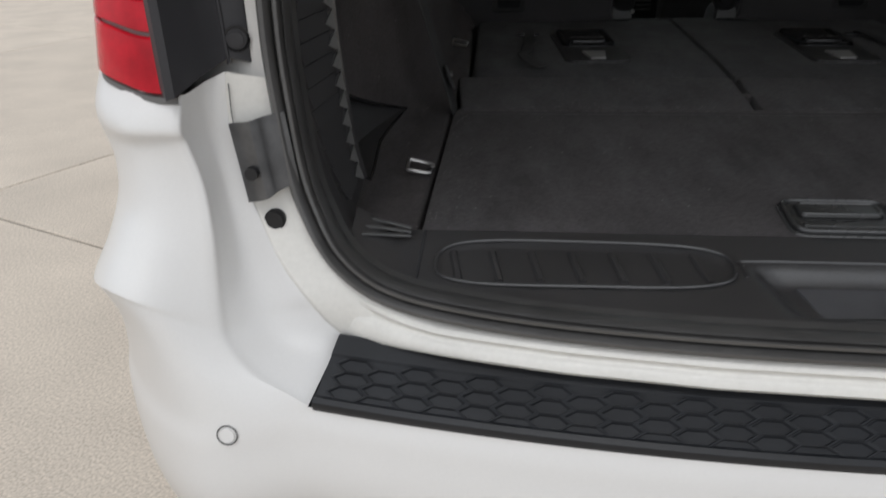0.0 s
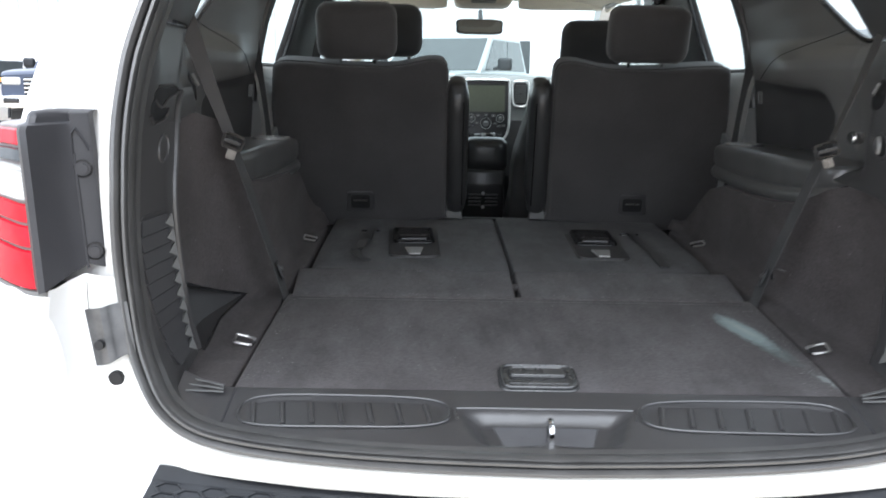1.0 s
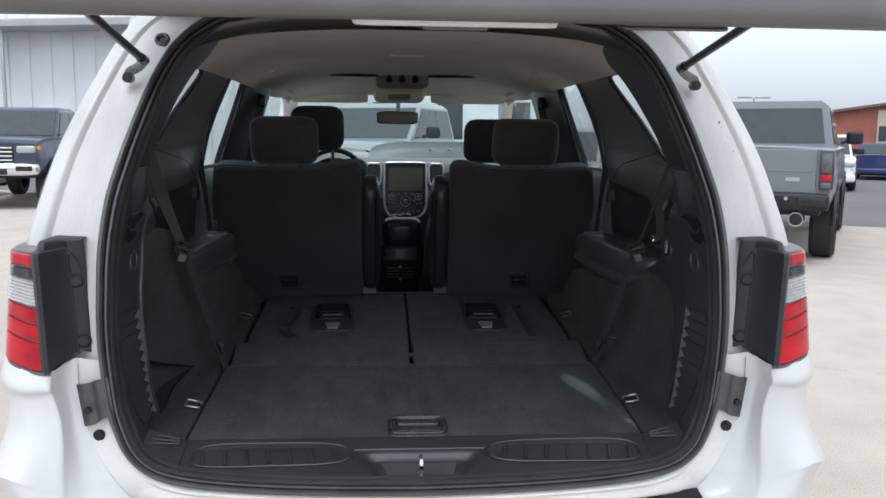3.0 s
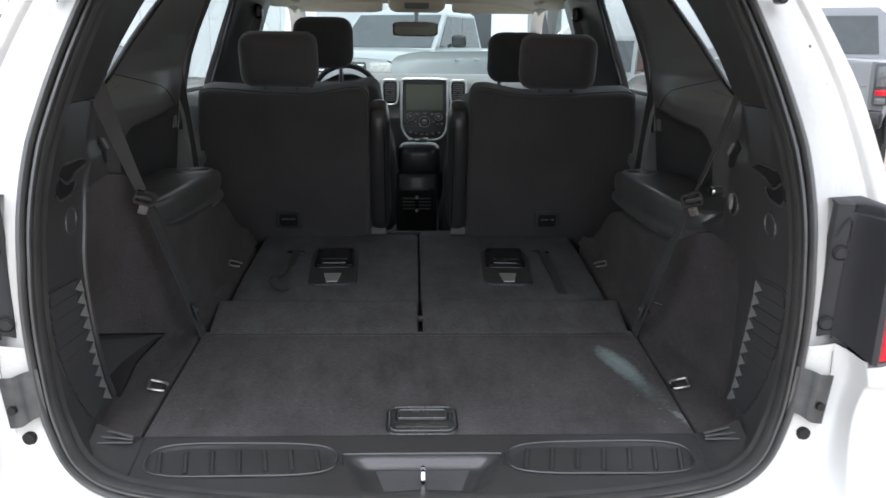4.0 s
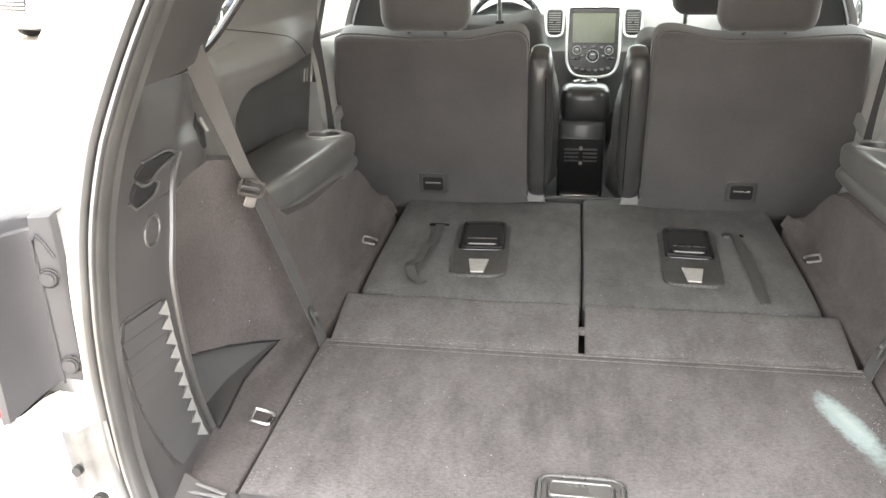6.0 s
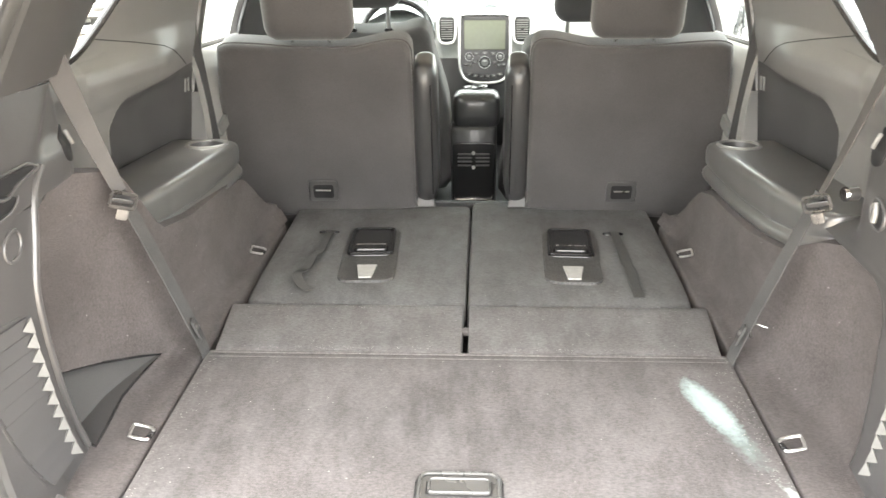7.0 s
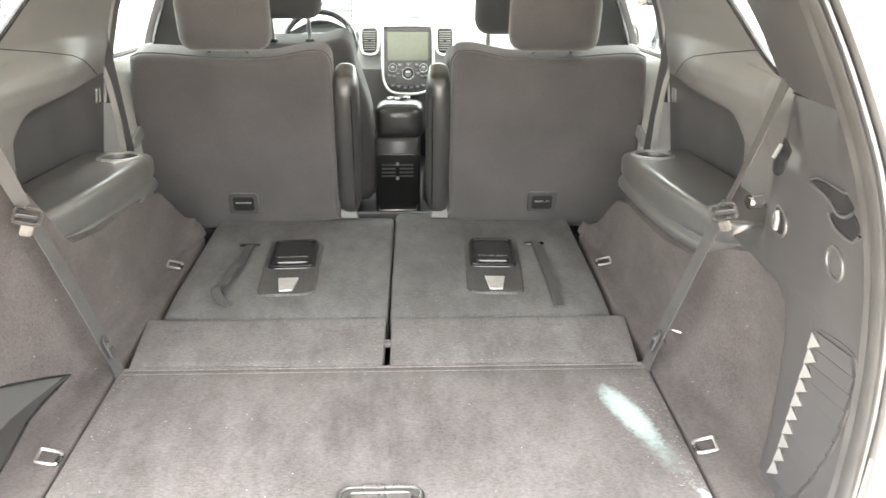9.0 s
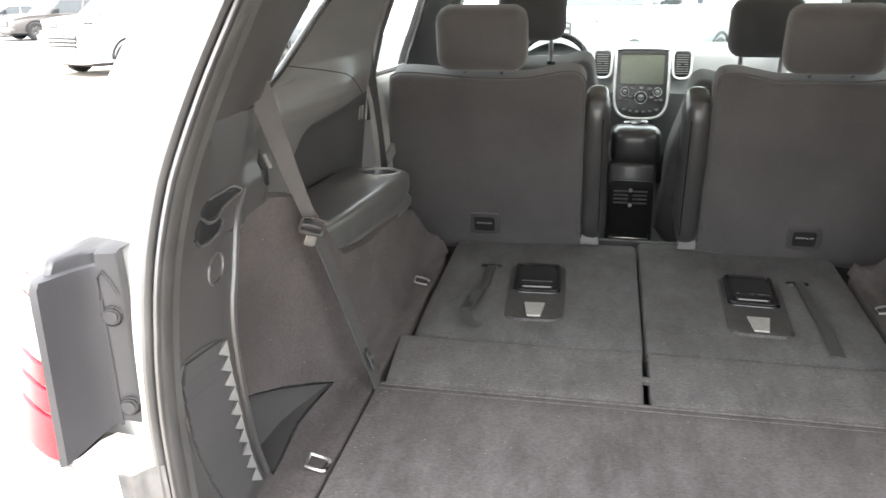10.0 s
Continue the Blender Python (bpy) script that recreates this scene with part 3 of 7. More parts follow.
# ---------------- tail lights ----------------
STRUT = material("strut_paint", (0.060, 0.058, 0.060), 0.35, var=0.15, scale=20, fine=200, bump=0.02)
LENSBASE = material("lens_surround", (0.14, 0.12, 0.12), 0.3, var=0.1)
RIBLENS = material("ribbed_clear_lens", (0.55, 0.55, 0.54), 0.12, var=0.1, scale=40, coat=0.8)
LENS = [(0.772, 0.022), (0.806, 0.026), (0.846, 0.042), (0.882, 0.072), (0.906, 0.13), (0.915, 0.22)]
for side in (1, -1):
    lamp = thing("tail_light", (side * 0.82, 0.06, 0.98), "red and clear tail light in a black plastic housing", "tail light", "tail lights")
    def band(name, z0, z1, mat, out=0.0, label=""):
        rows = []
        for z, o in ((z0, -0.004), (z0 + 0.002, 0.0), (z1 - 0.002, 0.0), (z1, -0.004)):
            k = (z - 0.98) / 0.26
            rows.append([(x + out * max(0, (x - 0.80) / 0.1) - 0.012 * k + (0.034 * k if x < 0.8 else 0.02 * k if x < 0.81 else 0), y + 0.03 * k - o - out, z + 0.022 * (1 - k) * max(0, (x - 0.80) / 0.1)) for x, y in LENS])
        b = loft(rows, 4, 1)
        for r in (rows[0], rows[-1]):
            rim = catmull(r, 4)
            grid(b, [rim, [p.lerp(Vector((0.80, 0.22, p.z)), 0.8) for p in rim]])
        return part(name, mirrored(b, side), mat, lamp, label)
    band("lens_base", 1.004, 1.246, LENSBASE, -0.005, "grey lens surround")
    band("gasket", 0.988, 0.998, HINGE, -0.003, "grey gasket under the lens")
    band("lens_red", 0.999, 1.058, RED)
    band("lens_red", 1.062, 1.095, RED)
    band("lens_red", 1.099, 1.128, RED)
    band("lens_clear", 1.132, 1.186, CLEARLENS, 0, "clear reversing lens")
    for k in range(7):
        band("lens_rib", 1.1345 + 0.0073 * k, 1.1390 + 0.0073 * k, RIBLENS, 0.0012)
    band("lens_dark", 1.190, 1.211, DARKLENS)
    band("lens_red", 1.215, 1.240, RED)
    # housing: flange with two screws, slanting box, top step
    rows = []
    for z, inset in ((1.004, 0.0), (1.035, 0.0), (1.12, 0.0), (1.20, 0.0), (1.238, 0.0), (1.246, 0.006), (1.249, 0.030), (1.255, 0.034), (1.262, 0.040)):
        f = (z - 1.0) * 0.03
        low = 1.0 if z < 1.01 else 0.0
        rows.append([(0.716, 0.128 + f, z + 0.014 * low), (0.717, 0.113 + f, z + 0.014 * low), (0.720, 0.110 + f, z + 0.014 * low), (0.738, 0.103 + f, z + 0.02 * low), (0.742, 0.101 + f, z + 0.02 * low), (0.746, 0.096 + f + inset * 0.3, z + 0.018 * low), (0.758, 0.068 + f + inset * 0.6, z + 0.01 * low), (0.772 + 0.05 * (z - 0.99), 0.018 + f + inset, z - 0.006 * low), (0.780 + 0.05 * (z - 0.99), 0.014 + f + inset, z - 0.008 * low), (0.790 + 0.05 * (z - 0.99), 0.026 + f + inset, z)])
    # the flange leans out towards its top
    rows = [[(x + (0.07 * (z - 1.03) if x < 0.765 and y > 0.06 else 0), y, z) for x, y, z in r] for r in rows]
    last = rows[-1]
    rows.append([(x, y + 0.012, 1.266) for x, y, z in last])
    rows.append([(x, 0.18, 1.267) for x, y, z in last])
    part("housing", mirrored(loft(rows, 1, 1), side), HOUSING, lamp, "black plastic housing", 40)
    part("flange_edge", mirrored(tube([(0.7415 + 0.07 * (z - 1.03), 0.100 + (z - 1) * 0.03, z) for z in (1.018, 1.1, 1.2, 1.232)] + [(0.750, 0.1085, 1.239), (0.742, 0.1125, 1.226), (0.732, 0.1145, 1.205)], 0.0022, 6), side), HOUSING, lamp)
    for z, xx, yy in ((1.176, 0.7415, 0.1105), (1.045, 0.7300, 0.1075)):
        part("screw_cap", mirrored(cyl((xx, yy - 0.004, z), 0.0115, 0.008, (-0.24, -1, 0), 20, bevel=0.003), side), HOUSING, lamp)
        part("screw_rim", mirrored(tube([(xx + 0.0135 * math.cos(a), yy - 0.0025 - 0.0034 * math.cos(a), z + 0.0135 * math.sin(a)) for a in [2 * math.pi * i / 18 for i in range(18)]], 0.0013, 5, True), side), GLOSS, lamp)
    part("jamb_seam", mirrored(tube([(0.738, 0.0835, 1.0), (0.737, 0.0795, 0.97), (0.733, 0.0765, 0.925), (0.724, 0.070, 0.88)], 0.0007, 5), side), RUBBER, car)
    # bracket and plug below
    br = thing("jamb_bracket", (side * 0.70, 0.065, 0.87), "bare grey metal bracket bolted to the white jamb", "bracket", "jamb brackets")
    q = [(0.738, 0.068, 0.958), (0.712, 0.062, 0.962), (0.700, 0.078, 0.964), (0.680, 0.092, 0.966)]
    q2 = [(0.722, 0.060, 0.868), (0.698, 0.054, 0.874), (0.686, 0.070, 0.880), (0.668, 0.086, 0.884)]
    part("plate", mirrored(thicken(loft([q, q2], 3, 2), 0.003), side), GREY_BRKT, br)
    part("bolt_hole", cyl((side * 0.712, 0.055, 0.905), 0.0075, 0.012, "y", 16), BLACK, br)
    single("rubber_plug", cyl((side * 0.697, 0.0735, 0.843), 0.0125, 0.012, "y", 20, bevel=0.002), BLACK, "round dark plug in the white jamb", "plug", "jamb plugs")
    # gas strut on its ball joint
    st = thing("gas_strut", (side * 0.69, 0.34, 1.62), "dark grey gas strut holding the liftgate", "gas strut", "liftgate struts")
    p0, p1 = Vector((side * 0.640, 0.322, 1.660)), Vector((side * 0.620, -0.20, 1.726))
    part("rod", tube([p0.lerp(p1, 0.1), p0.lerp(p1, 0.5), p1], 0.0095, 10), STRUT, st)
    part("socket", tube([p0 + Vector((0, 0, 0.002)), p0.lerp(p1, 0.07)], 0.0115, 10), GLOSS, st)
    part("ball_joint", cyl((side * 0.680, 0.326, 1.621), 0.012, 0.03, "y", 16, bevel=0.004), GLOSS, st)
    part("base_plate", sweep(catmull([(side * 0.682, 0.325, 1.616), (side * 0.676, 0.322, 1.634), (side * 0.656, 0.320, 1.645), (side * 0.641, 0.320, 1.660)], 3), rrect(0.022, 0.008, 0.003, 2)), STEEL, st)
grommet = thing("grommet", (-0.613, 0.385, 1.713), "grey rubber ring grommet on the white jamb", "grommet")
gm = frame_of((-0.613, 0.380, 1.715), (1, 0, 0), (0, 0.5, 0.85))
part("ring", tube([gm @ Vector((0.014 * math.cos(a), 0.014 * math.sin(a), 0.002)) for a in [2 * math.pi * i / 24 for i in range(24)]], 0.0048, 8, True), RUBBER, grommet)
part("cap", slab(ring(0.011, 20), 0.012, gm, 0.002), HINGE, grommet)

# chips and scuffs in the paint of the pillars
for side, z, f, w, h in ((1, 1.531, 0.600, 0.006, 0.018), (1, 1.521, 0.606, 0.003, 0.006), (1, 1.494, 0.620, 0.006, 0.012), (1, 1.463, 0.612, 0.002, 0.007), (1, 1.428, 0.66, 0.002, 0.004), (1, 1.392, 0.795, 0.011, 0.007), (1, 1.384, 0.845, 0.018, 0.004), (1, 1.380, 0.865, 0.005, 0.003), (-1, 1.34, 0.66, 0.004, 0.007), (-1, 1.60, 0.4, 0.003, 0.004)):
    a, c = at_z(SIDE, z), at_z(OUTER, z)
    p = a.lerp(c, f) + Vector((0, -0.0005, 0))
    n = (c - a).normalized()
    o = frame_of((side * p.x, p.y, z), (side * n.x, n.y, 0), (0, 0.45, 1))
    part("paint_chip", slab([(0.30 * w * math.cos(t) * (1 + 0.45 * math.sin(3 * t + z * 40)) + 0.18 * w * math.sin(2 * t + z * 90), 0.30 * h * math.sin(t) * (1 + 0.3 * math.cos(2 * t + z * 70))) for t in [2 * math.pi * k / 12 for k in range(12)]], 0.004, o if side > 0 else o @ Matrix.Rotation(math.pi, 4, "Y"), 0.0), STEP, car)

# ---------------- cargo area: floor and sill ----------------
EDGE = 0.543
def plate(x0, x1, ys, drop, r=0.006):
    """A floor plate with rounded edges that follows the floor's line."""
    b = bmesh.new()
    xs = [x0, x0 + r * 0.3, x0 + r, *[x0 + (x1 - x0) * k / 6 for k in range(1, 6)], x1 - r, x1 - r * 0.3, x1]
    n = len(ys)
    rows = []
    for j, y in enumerate(ys):
        row = []
        for i, x in enumerate(xs):
            e = min(i, len(xs) - 1 - i)
            f = min(j, n - 1 - j)
            d = (r if e == 0 else r * 0.3 if e == 1 else 0) + (r if f == 0 else r * 0.3 if f == 1 else 0)
            row.append((x, y, fz(y) - d))
        rows.append(row)
    grid(b, rows)
    edge = bmesh.ops.extrude_edge_only(b, edges=[e for e in b.edges if e.is_boundary])
    for v in edge["geom"]:
        if isinstance(v, bmesh.types.BMVert):
            v.co.z -= drop
    return b


def spread(a, c, r=0.006, n=8):
    return [a, a + r * 0.3, a + r, *[a + (c - a) * k / n for k in range(1, n)], c - r, c - r * 0.3, c]


cargo = thing("cargo_floor", (0, 0.43, 0.78), "dark grey carpeted load floor with a pale teal spill", "cargo floor")
part("carpet_panel", plate(-EDGE, EDGE, spread(0.188, 0.678), 0.04), FLOOR_CARPET, cargo)
part("underlay", rbox((0, 1.02, 0.735), (1.12, 1.66, 0.04), 0.004), BLACK, cargo)
def floor_m(x, y, h=0.0):
    s = (fz(y + 0.05) - fz(y - 0.05)) / 0.1
    return frame_of((x, y, fz(y) + h), (1, 0, 0), (0, 1, s))
HANDLE_SKIN = material("handle_plastic", (0.062, 0.062, 0.061), 0.27, var=0.1, scale=12, fine=420, bump=0.02, spec=0.9)
HANDLE_BED = material("handle_bed", (0.050, 0.049, 0.049), 0.6, var=0.3, scale=25, fine=260, bump=0.3, fine_var=0.7)
HEM = carpet_material("carpet_hem", (0.082, 0.075, 0.074))
part("hem", sweep([(x, 0.6725, fz(0.6725) + 0.0005) for x in (-0.535, -0.2, 0.2, 0.535)], ring(0.0045, 6, 0.0022), up=(0, 0, 1)), HEM, cargo)
part("hem", sweep([(x, 0.655, fz(0.655) + 0.0002) for x in (-0.535, -0.2, 0.2, 0.535)], ring(0.0016, 6, 0.0009), up=(0, 0, 1)), HEM, cargo)
part("slot_bridge", rbox((0, 0.79, fz(0.79) - 0.010), (0.022, 0.022, 0.012), 0.003), HEM, cargo)
hd = thing("floor_latch_handle", (0, 0.245, 0.79), "black plastic pull handle set in the load floor", "handle")
part("bezel", slab(rrect(0.145, 0.105, 0.024), 0.012, floor_m(0, 0.245, 0.004), 0.004, 3), HANDLE_SKIN, hd)
part("rim_gap", tube([floor_m(0, 0.245, 0.0047) @ Vector((u, v, 0)) for u, v in rrect(0.137, 0.097, 0.021, 5)], 0.0022, 6, True), BLACK, hd)
part("rim_bead", tube([floor_m(0, 0.245, 0.0062) @ Vector((u, v, 0)) for u, v in rrect(0.130, 0.090, 0.018, 5)], 0.0036, 8, True), HANDLE_SKIN, hd)
part("well", slab(rrect(0.125, 0.084, 0.016), 0.004, floor_m(0, 0.245, 0.0055), 0.001), HANDLE_SKIN, hd)
part("paddle_gap", slab(rrect(0.108, 0.042, 0.010), 0.003, floor_m(0, 0.256, 0.0062), 0.0008), BLACK, hd)
part("paddle", slab(rrect(0.102, 0.036, 0.008), 0.008, floor_m(0, 0.256, 0.010), 0.003), HANDLE_SKIN, hd)
part("paddle_bead", tube([floor_m(0, 0.256, 0.0102) @ Vector((u, v, 0)) for u, v in rrect(0.098, 0.032, 0.007, 4)], 0.0022, 6, True), HANDLE_SKIN, hd)
part("grip_bar", slab(rrect(0.110, 0.013, 0.006), 0.005, floor_m(0, 0.217, 0.009), 0.003), HANDLE_SKIN, hd)

STRAP = material("strap_webbing", (0.050, 0.050, 0.050), 0.7, var=0.2, scale=20, fine=700, bump=0.5, fine_var=0.3)
# folded third row: a hinged flap and a seat back on each side
for side in (1, -1):
    xa, xb = (0.0022, EDGE) if side > 0 else (-EDGE, -0.0022)
    seat3 = thing("folded_third_row_seat", (side * 0.27, 1.25, 0.8), "folded flat seat back covered in dark grey carpet", "folded seat", "third row seats")
    fa, fb = (xa + 0.0045, xb) if side > 0 else (xa, xb - 0.0045)
    b = plate(fa, fb, spread(0.684, 0.900), 0.04)
    for v in b.verts:
        v.co.x *= 1 + 0.02 * (v.co.y - 0.80) / 0.1 * (abs(v.co.x) / EDGE)
    part("flap", b, FLAP_CARPET, seat3)
    b = plate(xa, xb, spread(0.906, 1.79 if side > 0 else 1.745, 0.014), 0.06, 0.014)
    for v in b.verts:
        if abs(v.co.x) > 0.1:
            v.co.x *= 1 + (0.075 * max(0, min(1, (v.co.y - 0.9) / 0.8)) - 0.030) * (abs(v.co.x) / EDGE)
            # its outer near corner is rounded off
            c = max(0, (abs(v.co.x) - 0.47) / 0.05)
            if v.co.y < 1.0:
                v.co.y += 0.020 * min(1, c) ** 2 * (1.0 - v.co.y) / 0.1
        v.co.z -= 0.001
    part("seat_back", b, CARPET, seat3)
    cx = 0.277 if side > 0 else -0.270
    lat = thing("seat_release_handle", (cx, 1.25, 0.84), "glossy black release handle with a white label", "handle", "seat release handles")
    LM = floor_m(cx, 1.25, 0) @ Matrix.Rotation(radians(-3.4 * side), 4, "Z")
    def on_back(u, v, h):
        return LM @ Matrix.Translation((u, v, h + 0.002))
    part("recess_plate", slab([(u * (1 + 0.22 * v), v - 0.006) for u, v in rrect(0.150, 0.430, 0.036)], 0.01, on_back(0, 0, 0.002), 0.003), HANDLE_BED, lat)
    part("handle_frame", slab(rrect(0.126, 0.240, 0.020), 0.008, on_back(0, 0.085, 0.005), 0.003), GLOSS, lat)
    part("frame_bead", tube([on_back(u, v + 0.085, 0.0075) @ Vector() for u, v in rrect(0.116, 0.230, 0.020, 4)], 0.0042, 6, True), GLOSS, lat)
    part("paddle", slab(rrect(0.098, 0.206, 0.014), 0.006, on_back(0, 0.088, 0.0075), 0.004), GLOSS, lat)
    part("grip_bar", slab(rrect(0.092, 0.040, 0.012), 0.010, on_back(0, 0.010, 0.0150), 0.005), GLOSS, lat)
    # Bright steel thread added as the highlight on the black bar.
    part("grip_highlight", tube([on_back(u, 0.029, 0.0140) @ Vector() for u in (-0.040, 0, 0.040)], 0.0018, 6), STEEL, lat)
    part("tag", slab([(0.016, -0.045), (0.026, 0.045), (-0.026, 0.045), (-0.016, -0.045)], 0.004, on_back(0.001 * side, -0.160, 0.006), 0.001), LABEL, lat, "small white label tag")
    # pull strap
    if side > 0:
        path = [(0.422, 1.445, -0.002), (0.419, 1.36, 0.001), (0.414, 1.22, 0.001), (0.412, 1.1, 0.001), (0.406, 0.938, 0.0)]
    else:
        path = [(-0.414, 1.43, -0.002), (-0.412, 1.34, 0.002), (-0.408, 1.24, 0.003), (-0.412, 1.17, 0.014), (-0.418, 1.10, 0.004), (-0.424, 1.03, 0.016), (-0.408, 0.985, 0.008), (-0.380, 0.957, 0.003)]
    single("pull_strap", sweep(catmull([(x, y, fz(y) + h + 0.006) for x, y, h in path], 5), rrect(0.025, 0.0025, 0.001, 1), up=(0, 0, 1)), STRAP, "black webbing pull strap lying on the folded seat", "strap", "pull straps")
    single("strap_slot", slab(rrect(0.06, 0.022, 0.01), 0.006, floor_m(side * 0.418, 1.440, 0.002), 0.002), GLOSS, "small black strap slot in the carpet", "slot", "strap slots")

# lint caught in the pile along the gaps and round the release plates
LINT = material("pale_lint", (0.32, 0.31, 0.30), 0.9, var=0.2, scale=60, fine=400, bump=0.0)
rng = random.Random(11)
b = bmesh.new()
def fleck(x, y, z):
    a, l, w = rng.uniform(0, 2 * math.pi), rng.uniform(0.0006, 0.0022), rng.uniform(0.0003, 0.0006)
    d, e = Vector((math.cos(a), math.sin(a), 0)), Vector((-math.sin(a), math.cos(a), 0))
    c = Vector((x, y, z))
    q = [b.verts.new(p) for p in (c + d * l, c - d * l * 0.8 + e * w, c - d * l * 0.8 - e * w, c + Vector((0, 0, w * 1.5)))]
    for f in ((0, 1, 3), (1, 2, 3), (2, 0, 3), (2, 1, 0)):
        b.faces.new([q[k] for k in f])
for i in range(260):
    y = rng.uniform(0.20, 0.66)
    x = EDGE - abs(rng.gauss(0, 0.035)) - 0.004 if rng.random() < 0.7 else -EDGE + abs(rng.gauss(0, 0.03)) + 0.004
    fleck(x, y, fz(y) + 0.0004)
for i in range(260):
    y, x = rng.uniform(0.69, 0.89), rng.choice((-1, 1)) * rng.uniform(0.02, 0.51)
    if rng.random() < 0.6:
        y = rng.choice((0.695, 0.885)) + rng.gauss(0, 0.006)
    fleck(x, y, fz(y) + 0.0006)
single("carpet_lint", b, LINT, "pale lint and crumbs caught in the dark carpet", "lint", kind="stuff")

TRAY = material("latch_tray_plastic", (0.10, 0.10, 0.105), 0.4, var=0.15, scale=15, fine=420, bump=0.05)
# sill scuff plate: two ribbed pads and a latch tray with the striker
sill = thing("sill_trim", (0, 0.08, 0.75), "black plastic sill scuff plate across the cargo opening", "sill trim")
def seal_y(x):
    return float(np.interp(abs(x), [p[0] for p in SEAL[:7]], [p[1] for p in SEAL[:7]]))
def sill_z(x, y):
    """Height of the scuff plate: rises from the seal to the floor, with the tray let in."""
    y0 = seal_y(x) + 0.02
    return float(np.interp(y, (y0 - 0.005, y0 + 0.012, y0 + 0.05, 0.185), (0.745, 0.757, 0.763, 0.785))) + 0.5 * max(0.0, abs(x) - 0.565)
rows = []
NX, NY = 150, 32
for i in range(NX + 1):
    x = -0.625 + 1.25 * i / NX
    y0, y1 = seal_y(x) + 0.016, 0.190
    row = []
    for j in range(NY + 1):
        y = y0 + (y1 - y0) * j / NY
        z = sill_z(x, y)
        # tray recess
        w = 0.146 - 0.03 * max(0, min(1, (0.128 - y) / 0.1))
        k = max(0, min(1, (w - abs(x)) / 0.030)) * max(0, min(1, (0.128 - y) / 0.016)) * max(0, min(1, (y - 0.022) / 0.012))
        z -= 0.024 * k
        # oval pads
        u, v = (abs(x) - 0.337) / 0.178, (y - (0.118 + 0.02 * (abs(x) - 0.34))) / 0.048
        pk = max(0, min(1, (1 - (abs(u) ** 4 + abs(v) ** 3)) * 6))
        z -= 0.006 * pk
        row.append((x, y, z))
    rows.append(row)
b = bmesh.new()
grid(b, rows)
part("scuff_plate", b, PLASTIC, sill, "", 60)
for side in (1, -1):
    for i in range(7):
        x = side * (0.19 + 0.049 * i)
        b = bmesh.new()
        pts = [(x + side * 0.004 * k, 0.088 + 0.02 * k, sill_z(x, 0.088 + 0.02 * k) - 0.005) for k in range(4)]
        part("rib", sweep(pts, ring(0.005, 6, 0.004), up=(0, 0, 1)), PLASTIC, sill)
    seg_pts = []
    for i in range(40):
        t = 2 * math.pi * i / 40
        cu = math.copysign(abs(math.cos(t)) ** 0.5, math.cos(t)) * 0.178
        cv = math.copysign(abs(math.sin(t)) ** 0.66, math.sin(t)) * 0.048
        x = 0.337 + cu
        y = 0.118 + 0.02 * (x - 0.34) + cv
        seg_pts.append((side * x, y, sill_z(x, y) + 0.001))
    part("pad_rim", tube(seg_pts, 0.0024, 6, True), PLASTIC, sill)
    part("joint", sweep([(side * 0.536, y, sill_z(0.536, y) + 0.0005) for y in (0.055, 0.08, 0.11, 0.15, 0.185)], rrect(0.004, 0.002, 0.0008, 1), up=(0, 0, 1)), POCKET, sill)
part("latch_tray", slab([(0.088, 0.036), (-0.088, 0.036), (-0.066, -0.036), (0.066, -0.036)], 0.004, frame_of((0, 0.073, 0.7470), (1, 0, 0), (0, 1, 0.20)), 0.002), TRAY, sill, "grey latch tray")
part("tray_rim", tube(catmull([(-0.148, 0.095, sill_z(0.148, 0.095)), (-0.149, 0.122, sill_z(0.149, 0.122)), (-0.138, 0.130, sill_z(0.138, 0.130)), (0, 0.130, sill_z(0, 0.130)), (0.138, 0.130, sill_z(0.138, 0.130)), (0.149, 0.122, sill_z(0.149, 0.122)), (0.148, 0.095, sill_z(0.148, 0.095))], 4), 0.0026, 6), PLASTIC, sill)
part("striker", tube(catmull([(0.0, 0.030, 0.738), (0.0, 0.026, 0.780), (0.0, 0.040, 0.792), (0.0, 0.060, 0.784), (0.0, 0.062, 0.742)], 4), 0.005, 8, up=(1, 0, 0)), CHROME, sill, "bare metal striker loop")


# ---------------- side walls of the cargo area ----------------
SLAT = material("vent_plastic", (0.057, 0.056, 0.0575), 0.45, var=0.1, scale=8, fine=420, bump=0.05)
# Same plastic as the quarter trim, darkened for the shade in its hollow.
RECESS_SHADE = material("shaded_recess_plastic", (0.060, 0.060, 0.061), 0.36, var=0.1, scale=6, fine=420, bump=0.04, fine_var=0.08)
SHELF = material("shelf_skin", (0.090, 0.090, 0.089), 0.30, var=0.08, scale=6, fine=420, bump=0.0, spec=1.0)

def wall_x(y):
    return float(np.interp(y, (0.16, 0.24, 0.30, 0.36, 0.5, 0.6, 0.7, 0.85, 1.05, 1.25, 1.4, 1.5), (0.70, 0.695, 0.69, 0.682, 0.676, 0.648, 0.615, 0.60, 0.597, 0.603, 0.602, 0.58)))
def wall_top(y):
    return float(np.interp(y, (0.16, 0.24, 0.33, 0.5, 0.6, 0.7, 0.85, 1.15, 1.28, 1.38, 1.46, 1.55), (1.0, 1.08, 1.12, 1.122, 1.10, 1.052, 1.038, 1.036, 1.01, 0.95, 0.885, 0.86)))
